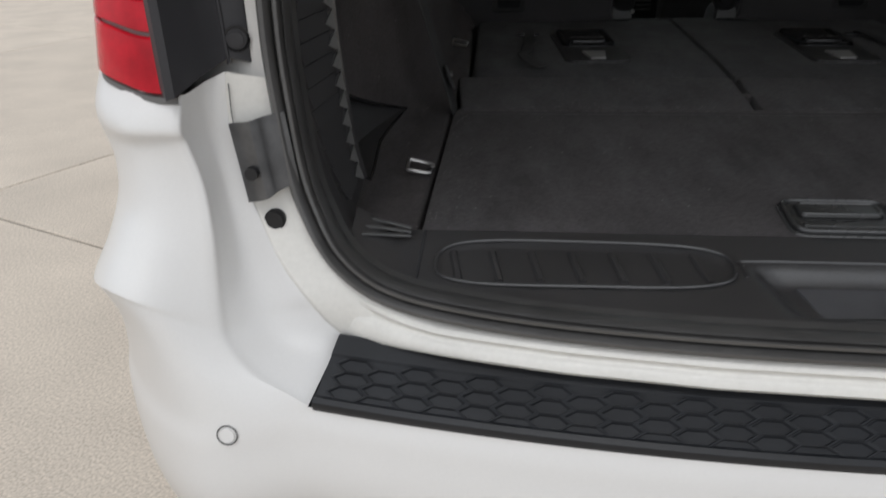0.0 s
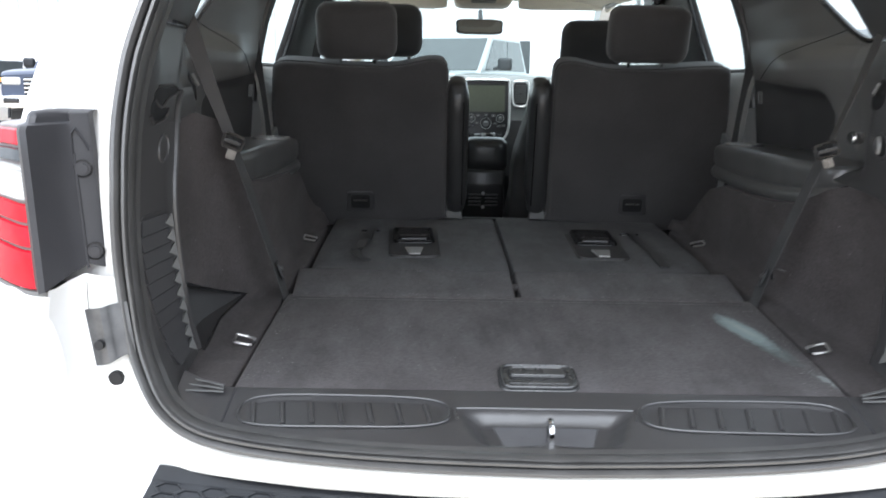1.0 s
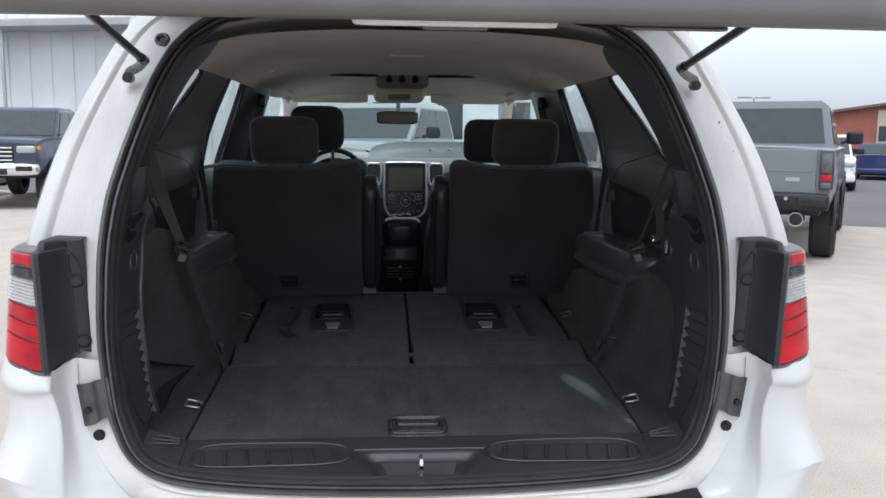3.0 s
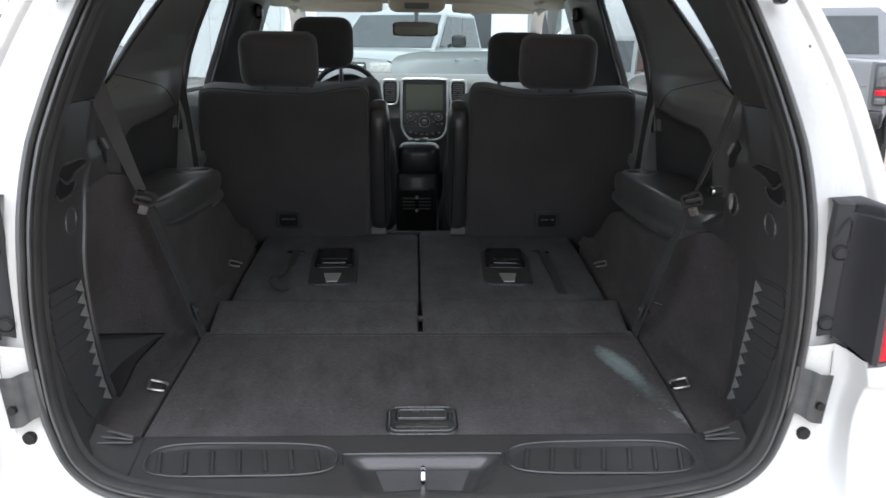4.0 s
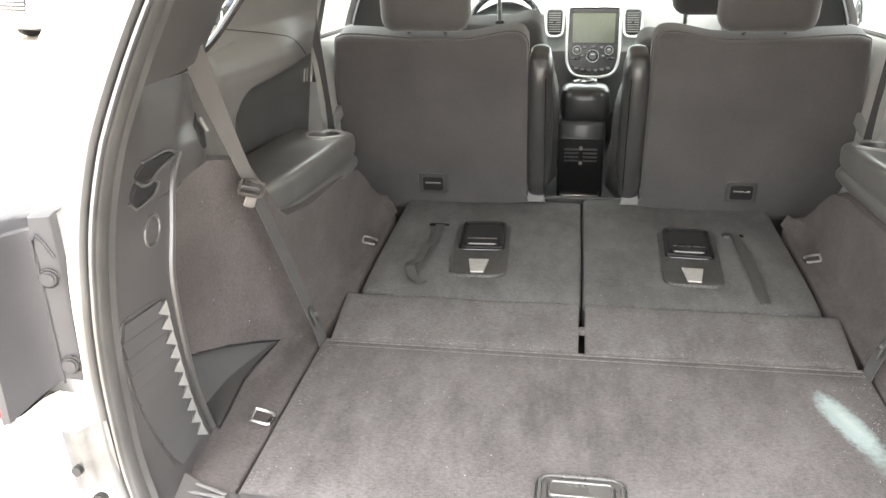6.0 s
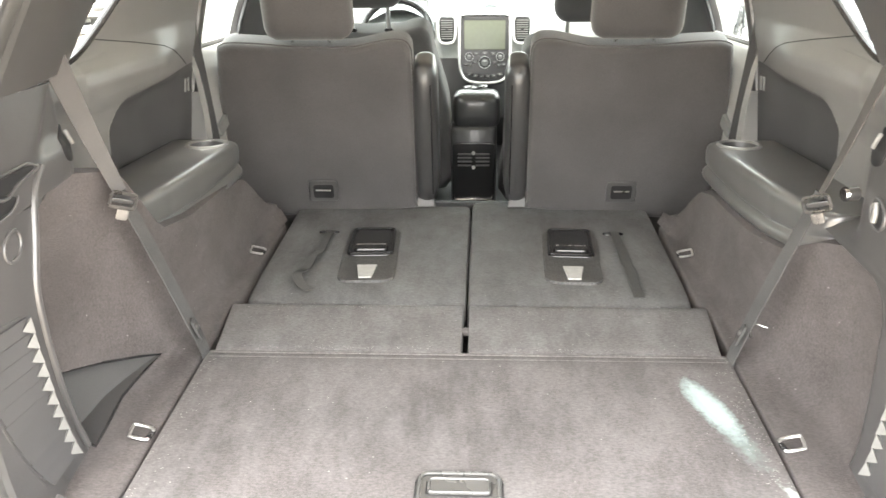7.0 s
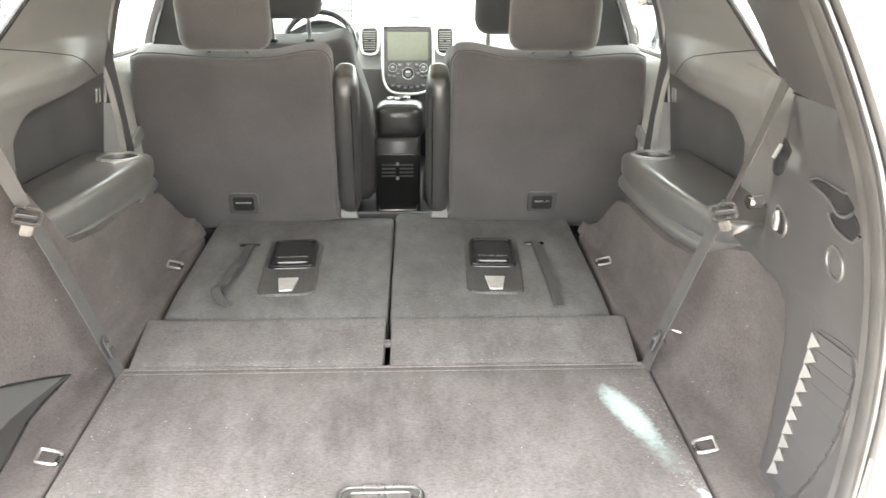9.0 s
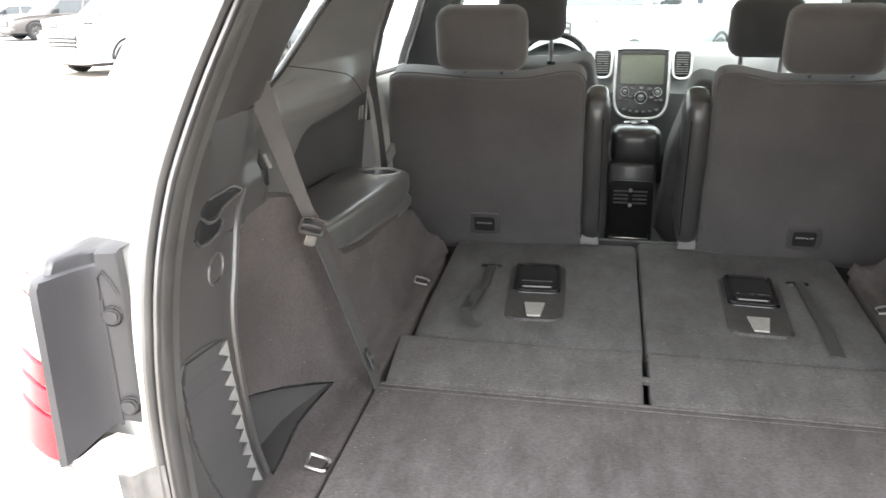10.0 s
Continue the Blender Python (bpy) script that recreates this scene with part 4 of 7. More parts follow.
def trim_x(z):
    return float(np.interp(z, (0.78, 0.82, 0.86, 0.95, 1.06, 1.2, 1.3, 1.41), (0.640, 0.652, 0.658, 0.663, 0.668, 0.668, 0.672, 0.680)))
def upper_x(z):
    return float(np.interp(z, (1.0, 1.15, 1.25, 1.30, 1.335, 1.36, 1.385, 1.41, 1.44, 1.5, 1.6, 1.70, 1.76), (0.785, 0.785, 0.783, 0.770, 0.754, 0.750, 0.754, 0.766, 0.776, 0.768, 0.738, 0.695, 0.645)))


for side in (1, -1):
    name = "wall_right" if side > 0 else "wall_left"
    wall = thing(name, (side * 0.65, 0.8, 0.8), "cargo side wall of dark grey carpet and black plastic trim", "side trim", kind="structure")
    rows = []
    for i in range(53):
        y = 0.19 + (1.53 - 0.19) * i / 52
        xw, zt, zf = wall_x(y), wall_top(y), fz(min(y, 1.8))
        if side < 0:
            zt += float(np.interp(y, (0.2, 0.32, 0.5, 0.62, 0.72), (0.02, 0.105, 0.128, 0.13, 0.03)))
        e = float(np.interp(y, (0.6, 0.90, 0.93, 1.55), (EDGE + 0.006, EDGE + 0.010, 0.537, 0.572)))
        lean = 0.012
        rr = float(np.interp(y, (0.62, 0.90, 1.42, 1.5), (0.028, 0.013, 0.013, 0.028)))
        pts = [(e, zf - 0.05), (e, zf - 0.006), (e + 0.006, zf - 0.001), (max(e + 0.01, xw - rr * 1.8), zf + 0.0), (xw - rr * 0.55, zf + rr * 0.35), (xw, zf + rr * 1.5)]
        for k in range(1, 7):
            f = k / 6
            pts.append((xw + lean * f + 0.006 * math.sin(math.pi * f), zf + rr * 1.5 + (zt - zf - rr * 1.5) * f))
        pts.append((xw + lean + 0.03, zt + 0.008))
        rows.append([(x, y, z) for x, z in pts])
    b = loft(rows, 1, 1)
    TRI = [Vector((0, 0.350, 0.938)), Vector((0, 0.628, 0.838)), Vector((0, 0.347, 0.799))]
    if side < 0:  # opening of the wedge-shaped pocket
        for i in range(3):
            p, q = TRI[i], TRI[(i + 1) % 3]
            d = q - p
            bmesh.ops.bisect_plane(b, geom=b.verts[:] + b.edges[:] + b.faces[:], plane_co=p, plane_no=(0, -d.z, d.y), dist=1e-5)
        gone = []
        for f in b.faces:
            c = f.calc_center_median()
            if abs(c.x) > wall_x(c.y) - 0.045 and all((TRI[(i + 1) % 3].y - TRI[i].y) * (c.z - TRI[i].z) - (TRI[(i + 1) % 3].z - TRI[i].z) * (c.y - TRI[i].y) < 0 for i in range(3)):
                gone.append(f)
        bmesh.ops.delete(b, geom=gone, context="FACES")
    part("carpet_lining", mirrored(b, side), SHADED_WALL_CARPET, wall, "carpeted lower wall", 70)
    if side < 0:
        edge = []
        for i in range(3):
            for k in range(6):
                p = TRI[i].lerp(TRI[(i + 1) % 3], k / 6)
                f = max(0, min(1, (p.z - fz(p.y) - 0.042) / (wall_top(p.y) - fz(p.y) - 0.042)))
                low = max(0, min(1, (p.z - fz(p.y)) / 0.042))
                edge.append(Vector((wall_x(p.y) + 0.012 * f + 0.006 * math.sin(math.pi * f) - 0.05 * (1 - low) ** 2, p.y, p.z)))
        c = sum(TRI, Vector()) / 3
        back = [Vector((p.x + 0.008 + 0.05 * max(0, (0.62 - p.y) / 0.27), c.y + (p.y - c.y) * 0.95, c.z + (p.z - c.z) * 0.94)) for p in edge]
        b = bmesh.new()
        vs = grid(b, [[p + Vector((-0.002, 0, 0)) for p in edge], [e.lerp(k, 0.12) for e, k in zip(edge, back)], back], closed=True)
        b.faces.new(vs[-1])
        part("side_pocket", mirrored(b, -1), PLASTIC, wall, "wedge-shaped plastic storage pocket", 30)
        part("pocket_rim", mirrored(tube(edge, 0.0026, 6, True, up=(1, 0, 0)), -1), GLOSS, wall)
    # lower rear pillar trim; its front edge bounds the carpet
    FRONT = ((0.775, 0.79, 0.82, 0.89, 0.97, 1.05, 1.085, 1.102, 1.110, 1.118, 1.41), (0.345, 0.34, 0.34, 0.345, 0.35, 0.36, 0.375, 0.40, 0.45, 0.69, 0.67)) if side > 0 else ((0.775, 0.80, 0.86, 0.93, 1.0, 1.08, 1.166, 1.222, 1.238, 1.248, 1.41), (0.347, 0.344, 0.335, 0.323, 0.314, 0.311, 0.326, 0.340, 0.38, 0.68, 0.66))
    def trim_at(y, z, out=0.0):
        """A point of the pillar trim, set out towards the cargo room."""
        s = at_z(SIDE, max(z, 0.783))
        x0, y0, xt, yf = s.x - 0.016, s.y + 0.012, trim_x(z), float(np.interp(z, *FRONT))
        f = (y - y0) / (0.36 - y0)
        x = x0 + (xt - x0) * max(0, min(1, f * 1.6)) + 0.035 * max(0, y - 0.40)
        # the panel under the seam steps back ahead of its slanting edge
        edge = float(np.interp(z, (1.30, 1.316, 1.413), (0.30, 0.39, 0.479)))
        k = max(0, min(1, (y - edge) / 0.012)) * max(0, min(1, (z - 1.302) / 0.014))
        # ahead of the belt it swings out to meet the quarter trim
        g = max(0, min(1, (y - 0.47) / 0.22)) * max(0, min(1, (z - 1.12) / 0.03))
        return Vector((x + 0.010 * k + 0.10 * g * g * (3 - 2 * g) - out, y, z))
    rows = []
    for i in range(49):
        z = 0.775 + (1.410 - 0.775) * i / 48
        s = at_z(SIDE, max(z, 0.783))
        yf = float(np.interp(z, *FRONT))
        y0 = s.y + 0.012
        row = [Vector((s.x - 0.012, y0 - 0.008, z))]
        row += [trim_at(y0 + (yf - 0.008 - y0) * k / 32, z) for k in range(33)]
        row += [trim_at(yf - 0.003, z, -0.002), trim_at(yf, z, -0.008), trim_at(yf, z, -0.05)]
        rows.append(row)
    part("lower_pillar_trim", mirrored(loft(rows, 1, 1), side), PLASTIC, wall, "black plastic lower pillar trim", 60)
    if side < 0:  # raised rib along the trim's front edge
        rib = [(trim_x(z) - 0.001, y, z) for y, z in ((0.385, 1.292), (0.358, 1.268), (0.342, 1.237), (0.324, 1.18), (0.306, 1.115), (0.306, 1.044), (0.314, 0.946), (0.328, 0.868), (0.340, 0.806))]
        part("edge_rib", mirrored(tube(catmull(rib, 6), 0.0065, 8, up=(1, 0, 0)), side), PLASTIC, wall)
    # louvred vent: slats leaning out, with a saw-tooth front edge
    FY = ((0.80, 0.837, 0.866, 0.922, 0.979, 1.031, 1.08), (0.290, 0.282, 0.279, 0.273, 0.265, 0.258, 0.255))
    if side < 0:
        FY = (FY[0], tuple(y + float(np.interp(z, (0.84, 0.92, 1.07), (0.018, 0.008, 0.008))) for z, y in zip(*FY)))
    REAR = ((0.81, 0.825, 0.864, 0.916, 0.945, 0.98, 1.068, 1.086), (0.215, 0.200, 0.186, 0.167, 0.161, 0.155, 0.154, 0.170))
    for i in range(10):
        z1 = 0.8145 + 0.0268 * (i + 1)
        z0 = z1 - 0.0268
        ya, yb = float(np.interp(z1, *FY)), float(np.interp(z0, *FY))
        r1, r0 = float(np.interp(z1, *REAR)), float(np.interp(z0, *REAR))
        bb = bmesh.new()
        z0 += 0.0026
        q = [bb.verts.new(p) for p in (trim_at(ya, z1, 0.003), trim_at(r1, z1, 0.003), trim_at(r0, z0, 0.006), trim_at(yb, z0, 0.006), trim_at(yb, z0, -0.004), trim_at(r0, z0, -0.004), trim_at(ya, z1, -0.004), trim_at(r1, z1, -0.004))]
        for f in ((0, 1, 2, 3), (3, 2, 5, 4), (0, 6, 7, 1), (0, 3, 4, 6), (1, 7, 5, 2)):
            bb.faces.new([q[k] for k in f])
        part("vent_slat", mirrored(bb, side), SLAT, wall, "", 12)
        bb = bmesh.new()
        q = [bb.verts.new(p) for p in (trim_at(ya - 0.001, z1 + 0.001, 0.011), trim_at(yb - 0.001, z0 - 0.003, 0.013), trim_at((ya + yb) / 2 - 0.020, z0 * 0.65 + z1 * 0.35, 0.0062), trim_at((ya + yb) / 2, (z0 + z1) / 2, -0.006))]
        for f in ((0, 1, 2), (0, 2, 3), (1, 3, 2), (0, 3, 1)):
            bb.faces.new([q[k] for k in f])
        # Teeth take the lifted colour for the light they catch.
        part("vent_tooth", mirrored(bb, side), PLASTIC_LIT, wall, "", 12)
    b = bmesh.new()
    grid(b, [[trim_at(float(np.interp(z, *FY)) * k + float(np.interp(z, *REAR)) * (1 - k), z, 0.0012) for k in (0, 0.25, 0.5, 0.75, 1)] for z in [0.815 + 0.0268 * i for i in range(11)]])
    part("vent_backing", mirrored(b, side), PLASTIC, wall, "", 60)
    frame_pts = [trim_at(y, z, 0.001) for y, z in ((0.250, 1.088), (0.205, 1.0905), (0.172, 1.088), (0.155, 1.076), (0.152, 1.04), (0.152, 0.98), (0.160, 0.935), (0.178, 0.88), (0.196, 0.825))]
    part("vent_edge", mirrored(tube(catmull(frame_pts, 4), 0.0011, 6), side), PLASTIC, wall)
    # upper rear pillar trim, from the seal to the quarter window
    rows = []
    for z in (1.417, 1.45, 1.5, 1.56, 1.62, 1.68, 1.73, 1.755):
        s = at_z(SIDE, z)
        y1 = 0.630 + (z - 1.415) * 1.2
        x1 = float(np.interp(z, (1.41, 1.5, 1.6, 1.70, 1.76), (0.730, 0.722, 0.700, 0.665, 0.622)))
        x0, y0 = s.x - 0.016, s.y + 0.008
        rows.append([(x0, y0, z)] + [(x0 + (x1 - x0) * f ** 1.3 - 0.010 * math.sin(math.pi * f), y0 + (y1 - y0) * f, z) for f in (0.25, 0.5, 0.8, 0.97)] + [(x1 + 0.012, y1 + 0.006, z), (x1 + 0.06, y1 - 0.03, z)])
    part("pillar_seam", mirrored(tube([trim_at(y, 1.4135, 0.0005) for y in (0.215, 0.24, 0.28, 0.33, 0.38, 0.43, 0.47)], 0.0026, 6), side), GLOSS, wall)
    part("upper_pillar_trim", mirrored(loft(rows, 3, 3), side), PLASTIC, wall, "black plastic upper pillar trim", 60)
    # quarter trim: a rounded shoulder under the glass, hollowed below it as far as its front edge
    def quarter_front(z):
        return float(np.interp(z, (1.03, 1.136, 1.354, 1.493, 1.765), (1.375, 1.392, 1.460, 1.540, 1.66)))
    def rise(y):
        return 0.030 * max(0, min(1, (y - 0.95) / 0.50))
    def quarter_x(y, z):
        f = max(0, min(1, (y - 1.12) / 0.30))
        f = f * f * (3 - 2 * f)
        flat = float(np.interp(z, (1.03, 1.35, 1.45, 1.55, 1.765), (0.785, 0.782, 0.774, 0.752, 0.655)))
        x = upper_x(z) * (1 - f) + flat * f - 0.03 * max(0, (0.75 - y) / 0.25) * max(0, min(1, (1.5 - z) / 0.1))
        ry, rz = max((0.975 - y) / 0.085, 0), max((z - 1.222 - rise(y)) / 0.080, 0)
        k = max(0, min(1, (1.15 - (ry ** 2 + rz ** 2) ** 0.5) * 2.6))
        x += 0.036 * k * k * (3 - 2 * k) * (1 - 0.9 * f)
        return x
    b = bmesh.new()
    rows = []
    for i in range(121):
        z = 1.03 + (1.765 - 1.03) * i / 120
        ya = 0.52 if z < 1.412 else float(np.interp(z, (1.412, 1.422, 1.441, 1.484, 1.538, 1.591, 1.69, 1.705, 1.706), (0.66, 0.72, 0.79, 0.885, 0.996, 1.06, 1.165, 1.165, 0.85)))
        yb = quarter_front(z)
        row = [Vector((quarter_x(ya + (yb - ya) * j / 100, z), ya + (yb - ya) * j / 100, z)) for j in range(101)]
        row += [row[-1] + Vector((0.012, 0.006, 0)), row[-1] + Vector((0.06, 0.008, 0))]
        rows.append(row)
    grid(b, rows)
    # The lifted colour paints the sheen on the shoulder.
    part("quarter_trim", mirrored(b, side), PLASTIC_LIT, wall, "black plastic quarter trim with a hollow", 60)
    # Thin sheet over the hollow; its darker colour paints the shade there.
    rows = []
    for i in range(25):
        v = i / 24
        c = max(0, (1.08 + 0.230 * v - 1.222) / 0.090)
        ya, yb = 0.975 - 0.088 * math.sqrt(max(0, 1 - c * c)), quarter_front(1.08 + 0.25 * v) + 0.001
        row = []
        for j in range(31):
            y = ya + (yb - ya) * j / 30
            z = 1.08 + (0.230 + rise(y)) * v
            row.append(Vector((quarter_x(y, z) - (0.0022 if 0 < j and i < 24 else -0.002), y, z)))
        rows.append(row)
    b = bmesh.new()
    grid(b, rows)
    part("hollow_shade", mirrored(b, side), RECESS_SHADE, wall, "quarter trim plastic darkened for the shade in its hollow", 60)
    part("window_gasket", mirrored(tube(catmull([(0.757, 0.64, 1.435), (0.764, 0.70, 1.418), (0.768, 0.785, 1.438), (0.768, 0.885, 1.482), (0.760, 1.0, 1.545), (0.742, 1.08, 1.60), (0.704, 1.17, 1.685), (0.690, 1.13, 1.708), (0.688, 1.02, 1.708)], 6), 0.008, 8), side), GLOSS, wall, "black gasket of the quarter window")
    for dy0 in (0.0, 0.022):
        part("trim_rib", mirrored(tube([(quarter_x(1.375 + dy0, z) - 0.003, 1.375 + dy0 + (z - 1.25) * 0.25, z) for z in (1.262, 1.28, 1.298)], 0.0035, 6), side), PLASTIC_LIT, wall)
    part("trim_seam", mirrored(tube([(quarter_x(y, z) - 0.0005, y, z) for y, z in ((1.40, 1.335), (1.347, 1.361), (1.28, 1.385), (1.214, 1.402), (1.13, 1.414), (1.05, 1.425), (0.95, 1.437), (0.85, 1.449))], 0.0012, 5), side), POCKET, wall)
    # hooks, slots and ring on the pillar; black plates paint the shade of their wells
    dy = 0.0 if side > 0 else 0.025
    def patch(name, pts, mat, owner, out=0.002, deep=0.008):
        """A thin moulded plate lying on the trim, with an outline in y, z; a black one paints a well's shade."""
        pts = [(p.x, p.y) for p in catmull([(y, z, 0) for y, z in pts], 3, True)]
        c = (sum(p[0] for p in pts) / len(pts), sum(p[1] for p in pts) / len(pts))
        b = bmesh.new()
        rings = []
        for k, o in ((1.0, -deep), (1.0, out * 0.5), (0.93, out), (0.6, out), (0.05, out)):
            rings.append([trim_at(c[0] + (y - c[0]) * k + dy, c[1] + (z - c[1]) * k, o) for y, z in pts])
        g = grid(b, rings, closed=True)
        b.faces.new(g[-1])
        return part(name, mirrored(b, side), mat, owner, "", 50)
    def bead(name, pts, r, owner, out=0.004, mat=None, closed=False):
        return part(name, mirrored(tube(catmull([trim_at(y + dy, z, out) for y, z in pts], 4, closed), r, 8, closed, up=(1, 0, 0)), side), mat or PLASTIC_LIT, owner)
    def oval(y, z, a, c, lean, n=16):
        return [(y + a * math.cos(2 * math.pi * i / n) + lean * math.sin(2 * math.pi * i / n), z + c * math.sin(2 * math.pi * i / n)) for i in range(n)]
    if side > 0:
        patch("slot_shade", oval(0.426, 1.206, 0.026, 0.022, 0.006), BLACK, wall)
        bead("slot_rim", oval(0.426, 1.206, 0.027, 0.023, 0.006), 0.0035, wall, 0.002, PLASTIC, True)
        bead("slot_tongue", [(0.434, 1.223), (0.428, 1.208), (0.430, 1.192)], 0.005, wall, 0.005)
    patch("oval_shade", oval(0.487, 1.303, 0.040, 0.030, 0.008), BLACK, wall, 0.003)
    bead("oval_tab", [(0.484, 1.325), (0.480, 1.302)], 0.004, wall, 0.009)
    bead("ring_cap", oval(0.242, 1.197, 0.021, 0.023, 0.006), 0.0028, wall, 0.001, PLASTIC, True)
    patch("ring_well", oval(0.242, 1.197, 0.018, 0.020, 0.006), PLASTIC, wall, 0.001)
    hk = thing("bag_hook", (side * 0.66, 0.27, 1.28), "black moulded bag hook on the pillar trim", "hook", "bag hooks")
    patch("hook_shade", [(0.342, 1.294), (0.322, 1.301), (0.28, 1.301), (0.239, 1.300), (0.215, 1.287), (0.235, 1.275), (0.262, 1.274), (0.285, 1.283)], BLACK, hk)
    patch("lower_hook_shade", [(0.277, 1.263), (0.245, 1.274), (0.214, 1.280), (0.196, 1.262), (0.208, 1.245), (0.24, 1.247), (0.262, 1.251)], BLACK, hk)
    bead("upper_hook", [(0.352, 1.293), (0.336, 1.289), (0.30, 1.284), (0.274, 1.277), (0.254, 1.268), (0.232, 1.270), (0.214, 1.281)], 0.0026, hk, 0.002, PLASTIC)
    bead("upper_lip", [(0.352, 1.294), (0.325, 1.304), (0.285, 1.304), (0.240, 1.303)], 0.0022, hk, 0.002, PLASTIC)
    bead("lower_hook", [(0.280, 1.264), (0.270, 1.254), (0.252, 1.246), (0.222, 1.241), (0.204, 1.242), (0.191, 1.254)], 0.0026, hk, 0.002, PLASTIC)
    # armrest shelf with cup holder
    arm = thing("armrest_shelf", (side * 0.68, 1.0, 1.04), "black padded plastic armrest shelf with a cup holder", "armrest", "cargo armrests")
    rows = []
    for i in range(73):
        u = i / 72
        y = 0.615 + (1.30 - 0.615) * (0.5 - 0.5 * math.cos(math.pi * u))
        xi = float(np.interp(y, (0.60, 0.70, 0.80, 0.95, 1.10, 1.22, 1.30), (0.657, 0.644, 0.631, 0.622, 0.616, 0.613, 0.614)))
        zt = float(np.interp(y, (0.60, 0.70, 0.9, 1.30), (1.146, 1.149, 1.150, 1.144)))
        zl = float(np.interp(y, (0.60, 0.70, 0.8, 0.95, 1.10, 1.30), (1.068, 1.052, 1.044, 1.040, 1.043, 1.054)))
        a = max(0, 1 - (y - 0.615) / 0.07)
        c = max(0, 1 - (1.30 - y) / 0.05)
        xi += 0.05 * (1 - math.sqrt(max(0, 1 - a * a))) + 0.045 * (1 - math.sqrt(max(0, 1 - c * c)))
        rows.append([(xi + 0.035, y, zl - 0.016), (xi + 0.010, y, zl - 0.004), (xi - 0.003, y, zl + 0.008), (xi - 0.004, y, zl + 0.022), (xi + 0.004, y, zl + 0.032), (xi + 0.007, y, zl + 0.037), (xi + 0.002, y, zl + 0.044), (xi, y, zt - 0.026), (xi + 0.0015, y, zt - 0.011), (xi + 0.0075, y, zt - 0.003), (xi + 0.018, y, zt)] + [(x0 + (xi + 0.018 - 0.633) * (0.80 - x0) / 0.167, y, zt + 0.0005) for x0 in (0.645, 0.657, 0.669, 0.681, 0.693, 0.705, 0.717, 0.729, 0.741, 0.80)])
    b = loft(rows, 2, 1)
    for r in (rows[0], rows[-1]):
        rim = catmull(r, 2)
        mid = Vector((0.76, rim[0].y, 1.10))
        grid(b, [rim, [p.lerp(mid, 0.9) for p in rim]])
    bmesh.ops.remove_doubles(b, verts=b.verts, dist=1e-5)
    bmesh.ops.delete(b, geom=[f for f in b.faces if f.calc_center_median().z > 1.12 and (f.calc_center_median().xy - Vector((0.687, 1.225))).length < 0.0488], context="FACES")
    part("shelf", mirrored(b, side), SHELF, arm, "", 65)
    cc = Vector((0.687, 1.225, 1.1475))
    def hoop(r, dz):
        return [cc + Vector((r * math.cos(a), r * math.sin(a), dz)) for a in [2 * math.pi * i / 32 for i in range(32)]]
    b = bmesh.new()
    grid(b, [hoop(0.0565, -0.001), hoop(0.054, 0.004), hoop(0.0485, 0.005), hoop(0.0455, 0.003), hoop(0.044, 0.0)], closed=True)
    # Lighter colour stands for the highlight round the rim.
    part("cup_rim", mirrored(b, side), PLASTIC_LIT, arm, "moulded cup holder rim")
    b = bmesh.new()
    vs = grid(b, [hoop(0.0445, 0.001), hoop(0.042, -0.02), hoop(0.038, -0.06)], closed=True)
    b.faces.new(vs[-1])
    part("cup_well", mirrored(b, side), PLASTIC, arm)
    # tie-down hooks
    for y, xx, turn in ((0.38, 0.565, 0), (1.24, 0.578, 0), (0.63, 0.556, 1)):
        z = fz(y) + 0.006
        if y == 0.63:
            if side < 0:
                continue
            z = 0.905
            path = [(0.600, 0.645, z), (0.575, 0.65, z + 0.006), (0.565, 0.64, z + 0.004), (0.562, 0.62, z - 0.012)]
            single("belt_clip_wire", tube(catmull(path, 3), 0.0028, 6), CHROME, "thin bright metal wire hook on the wall", "hook")
            continue
        path = catmull([(xx - 0.014, y - 0.016, z), (xx - 0.010, y - 0.019, z), (xx + 0.016, y - 0.017, z + 0.004), (xx + 0.020, y - 0.012, z + 0.005), (xx + 0.021, y + 0.010, z + 0.010), (xx + 0.017, y + 0.014, z + 0.010), (xx - 0.012, y + 0.012, z + 0.004), (xx - 0.016, y + 0.006, z + 0.003)], 2)
        h = thing("tie_down_hook", (side * xx, y, fz(y)), "bright metal tie-down loop on the cargo floor", "hook", "tie-down hooks")
        part("loop", mirrored(tube(path, 0.0030, 6), side), ZINC, h)
        part("anchor", mirrored(rbox((xx - 0.012, y, fz(y) + 0.003), (0.010, 0.022, 0.005), 0.002), side), GLOSS, h)
    # trim clips at the sill corner
    cl = thing("sill_clip", (side * 0.585, 0.18, 0.79), "grey plastic clip at the sill corner", "clip", "sill clips")
    for ya, zz in ((0.148, 0.789), (0.166, 0.793), (0.184, 0.797)):
        part("blade", mirrored(sweep([(0.552, 0.168 + (ya - 0.168) * 0.2, zz - 0.002), (0.580, 0.168 + (ya - 0.168) * 0.6, zz + 0.002), (0.612, ya, zz + 0.006)], rrect(0.006, 0.003, 0.001, 2), up=(0, 0, 1)), side), HINGE, cl)
    # seat belt with buckle
    belt = thing("seat_belt", (side * 0.62, 0.57, 0.83), "grey-black webbing seat belt hanging from the pillar", "seat belt", "third row belts")
    up_path = [(0.712, 0.545, 1.455), (0.700, 0.545, 1.42), (0.668, 0.556, 1.31), (0.632, 0.568, 1.20)]
    lo_path = [(0.632, 0.568, 1.20), (0.612, 0.59, 1.12), (0.580, 0.625, 0.99), (0.548, 0.655, 0.86), (0.540, 0.662, 0.82)]
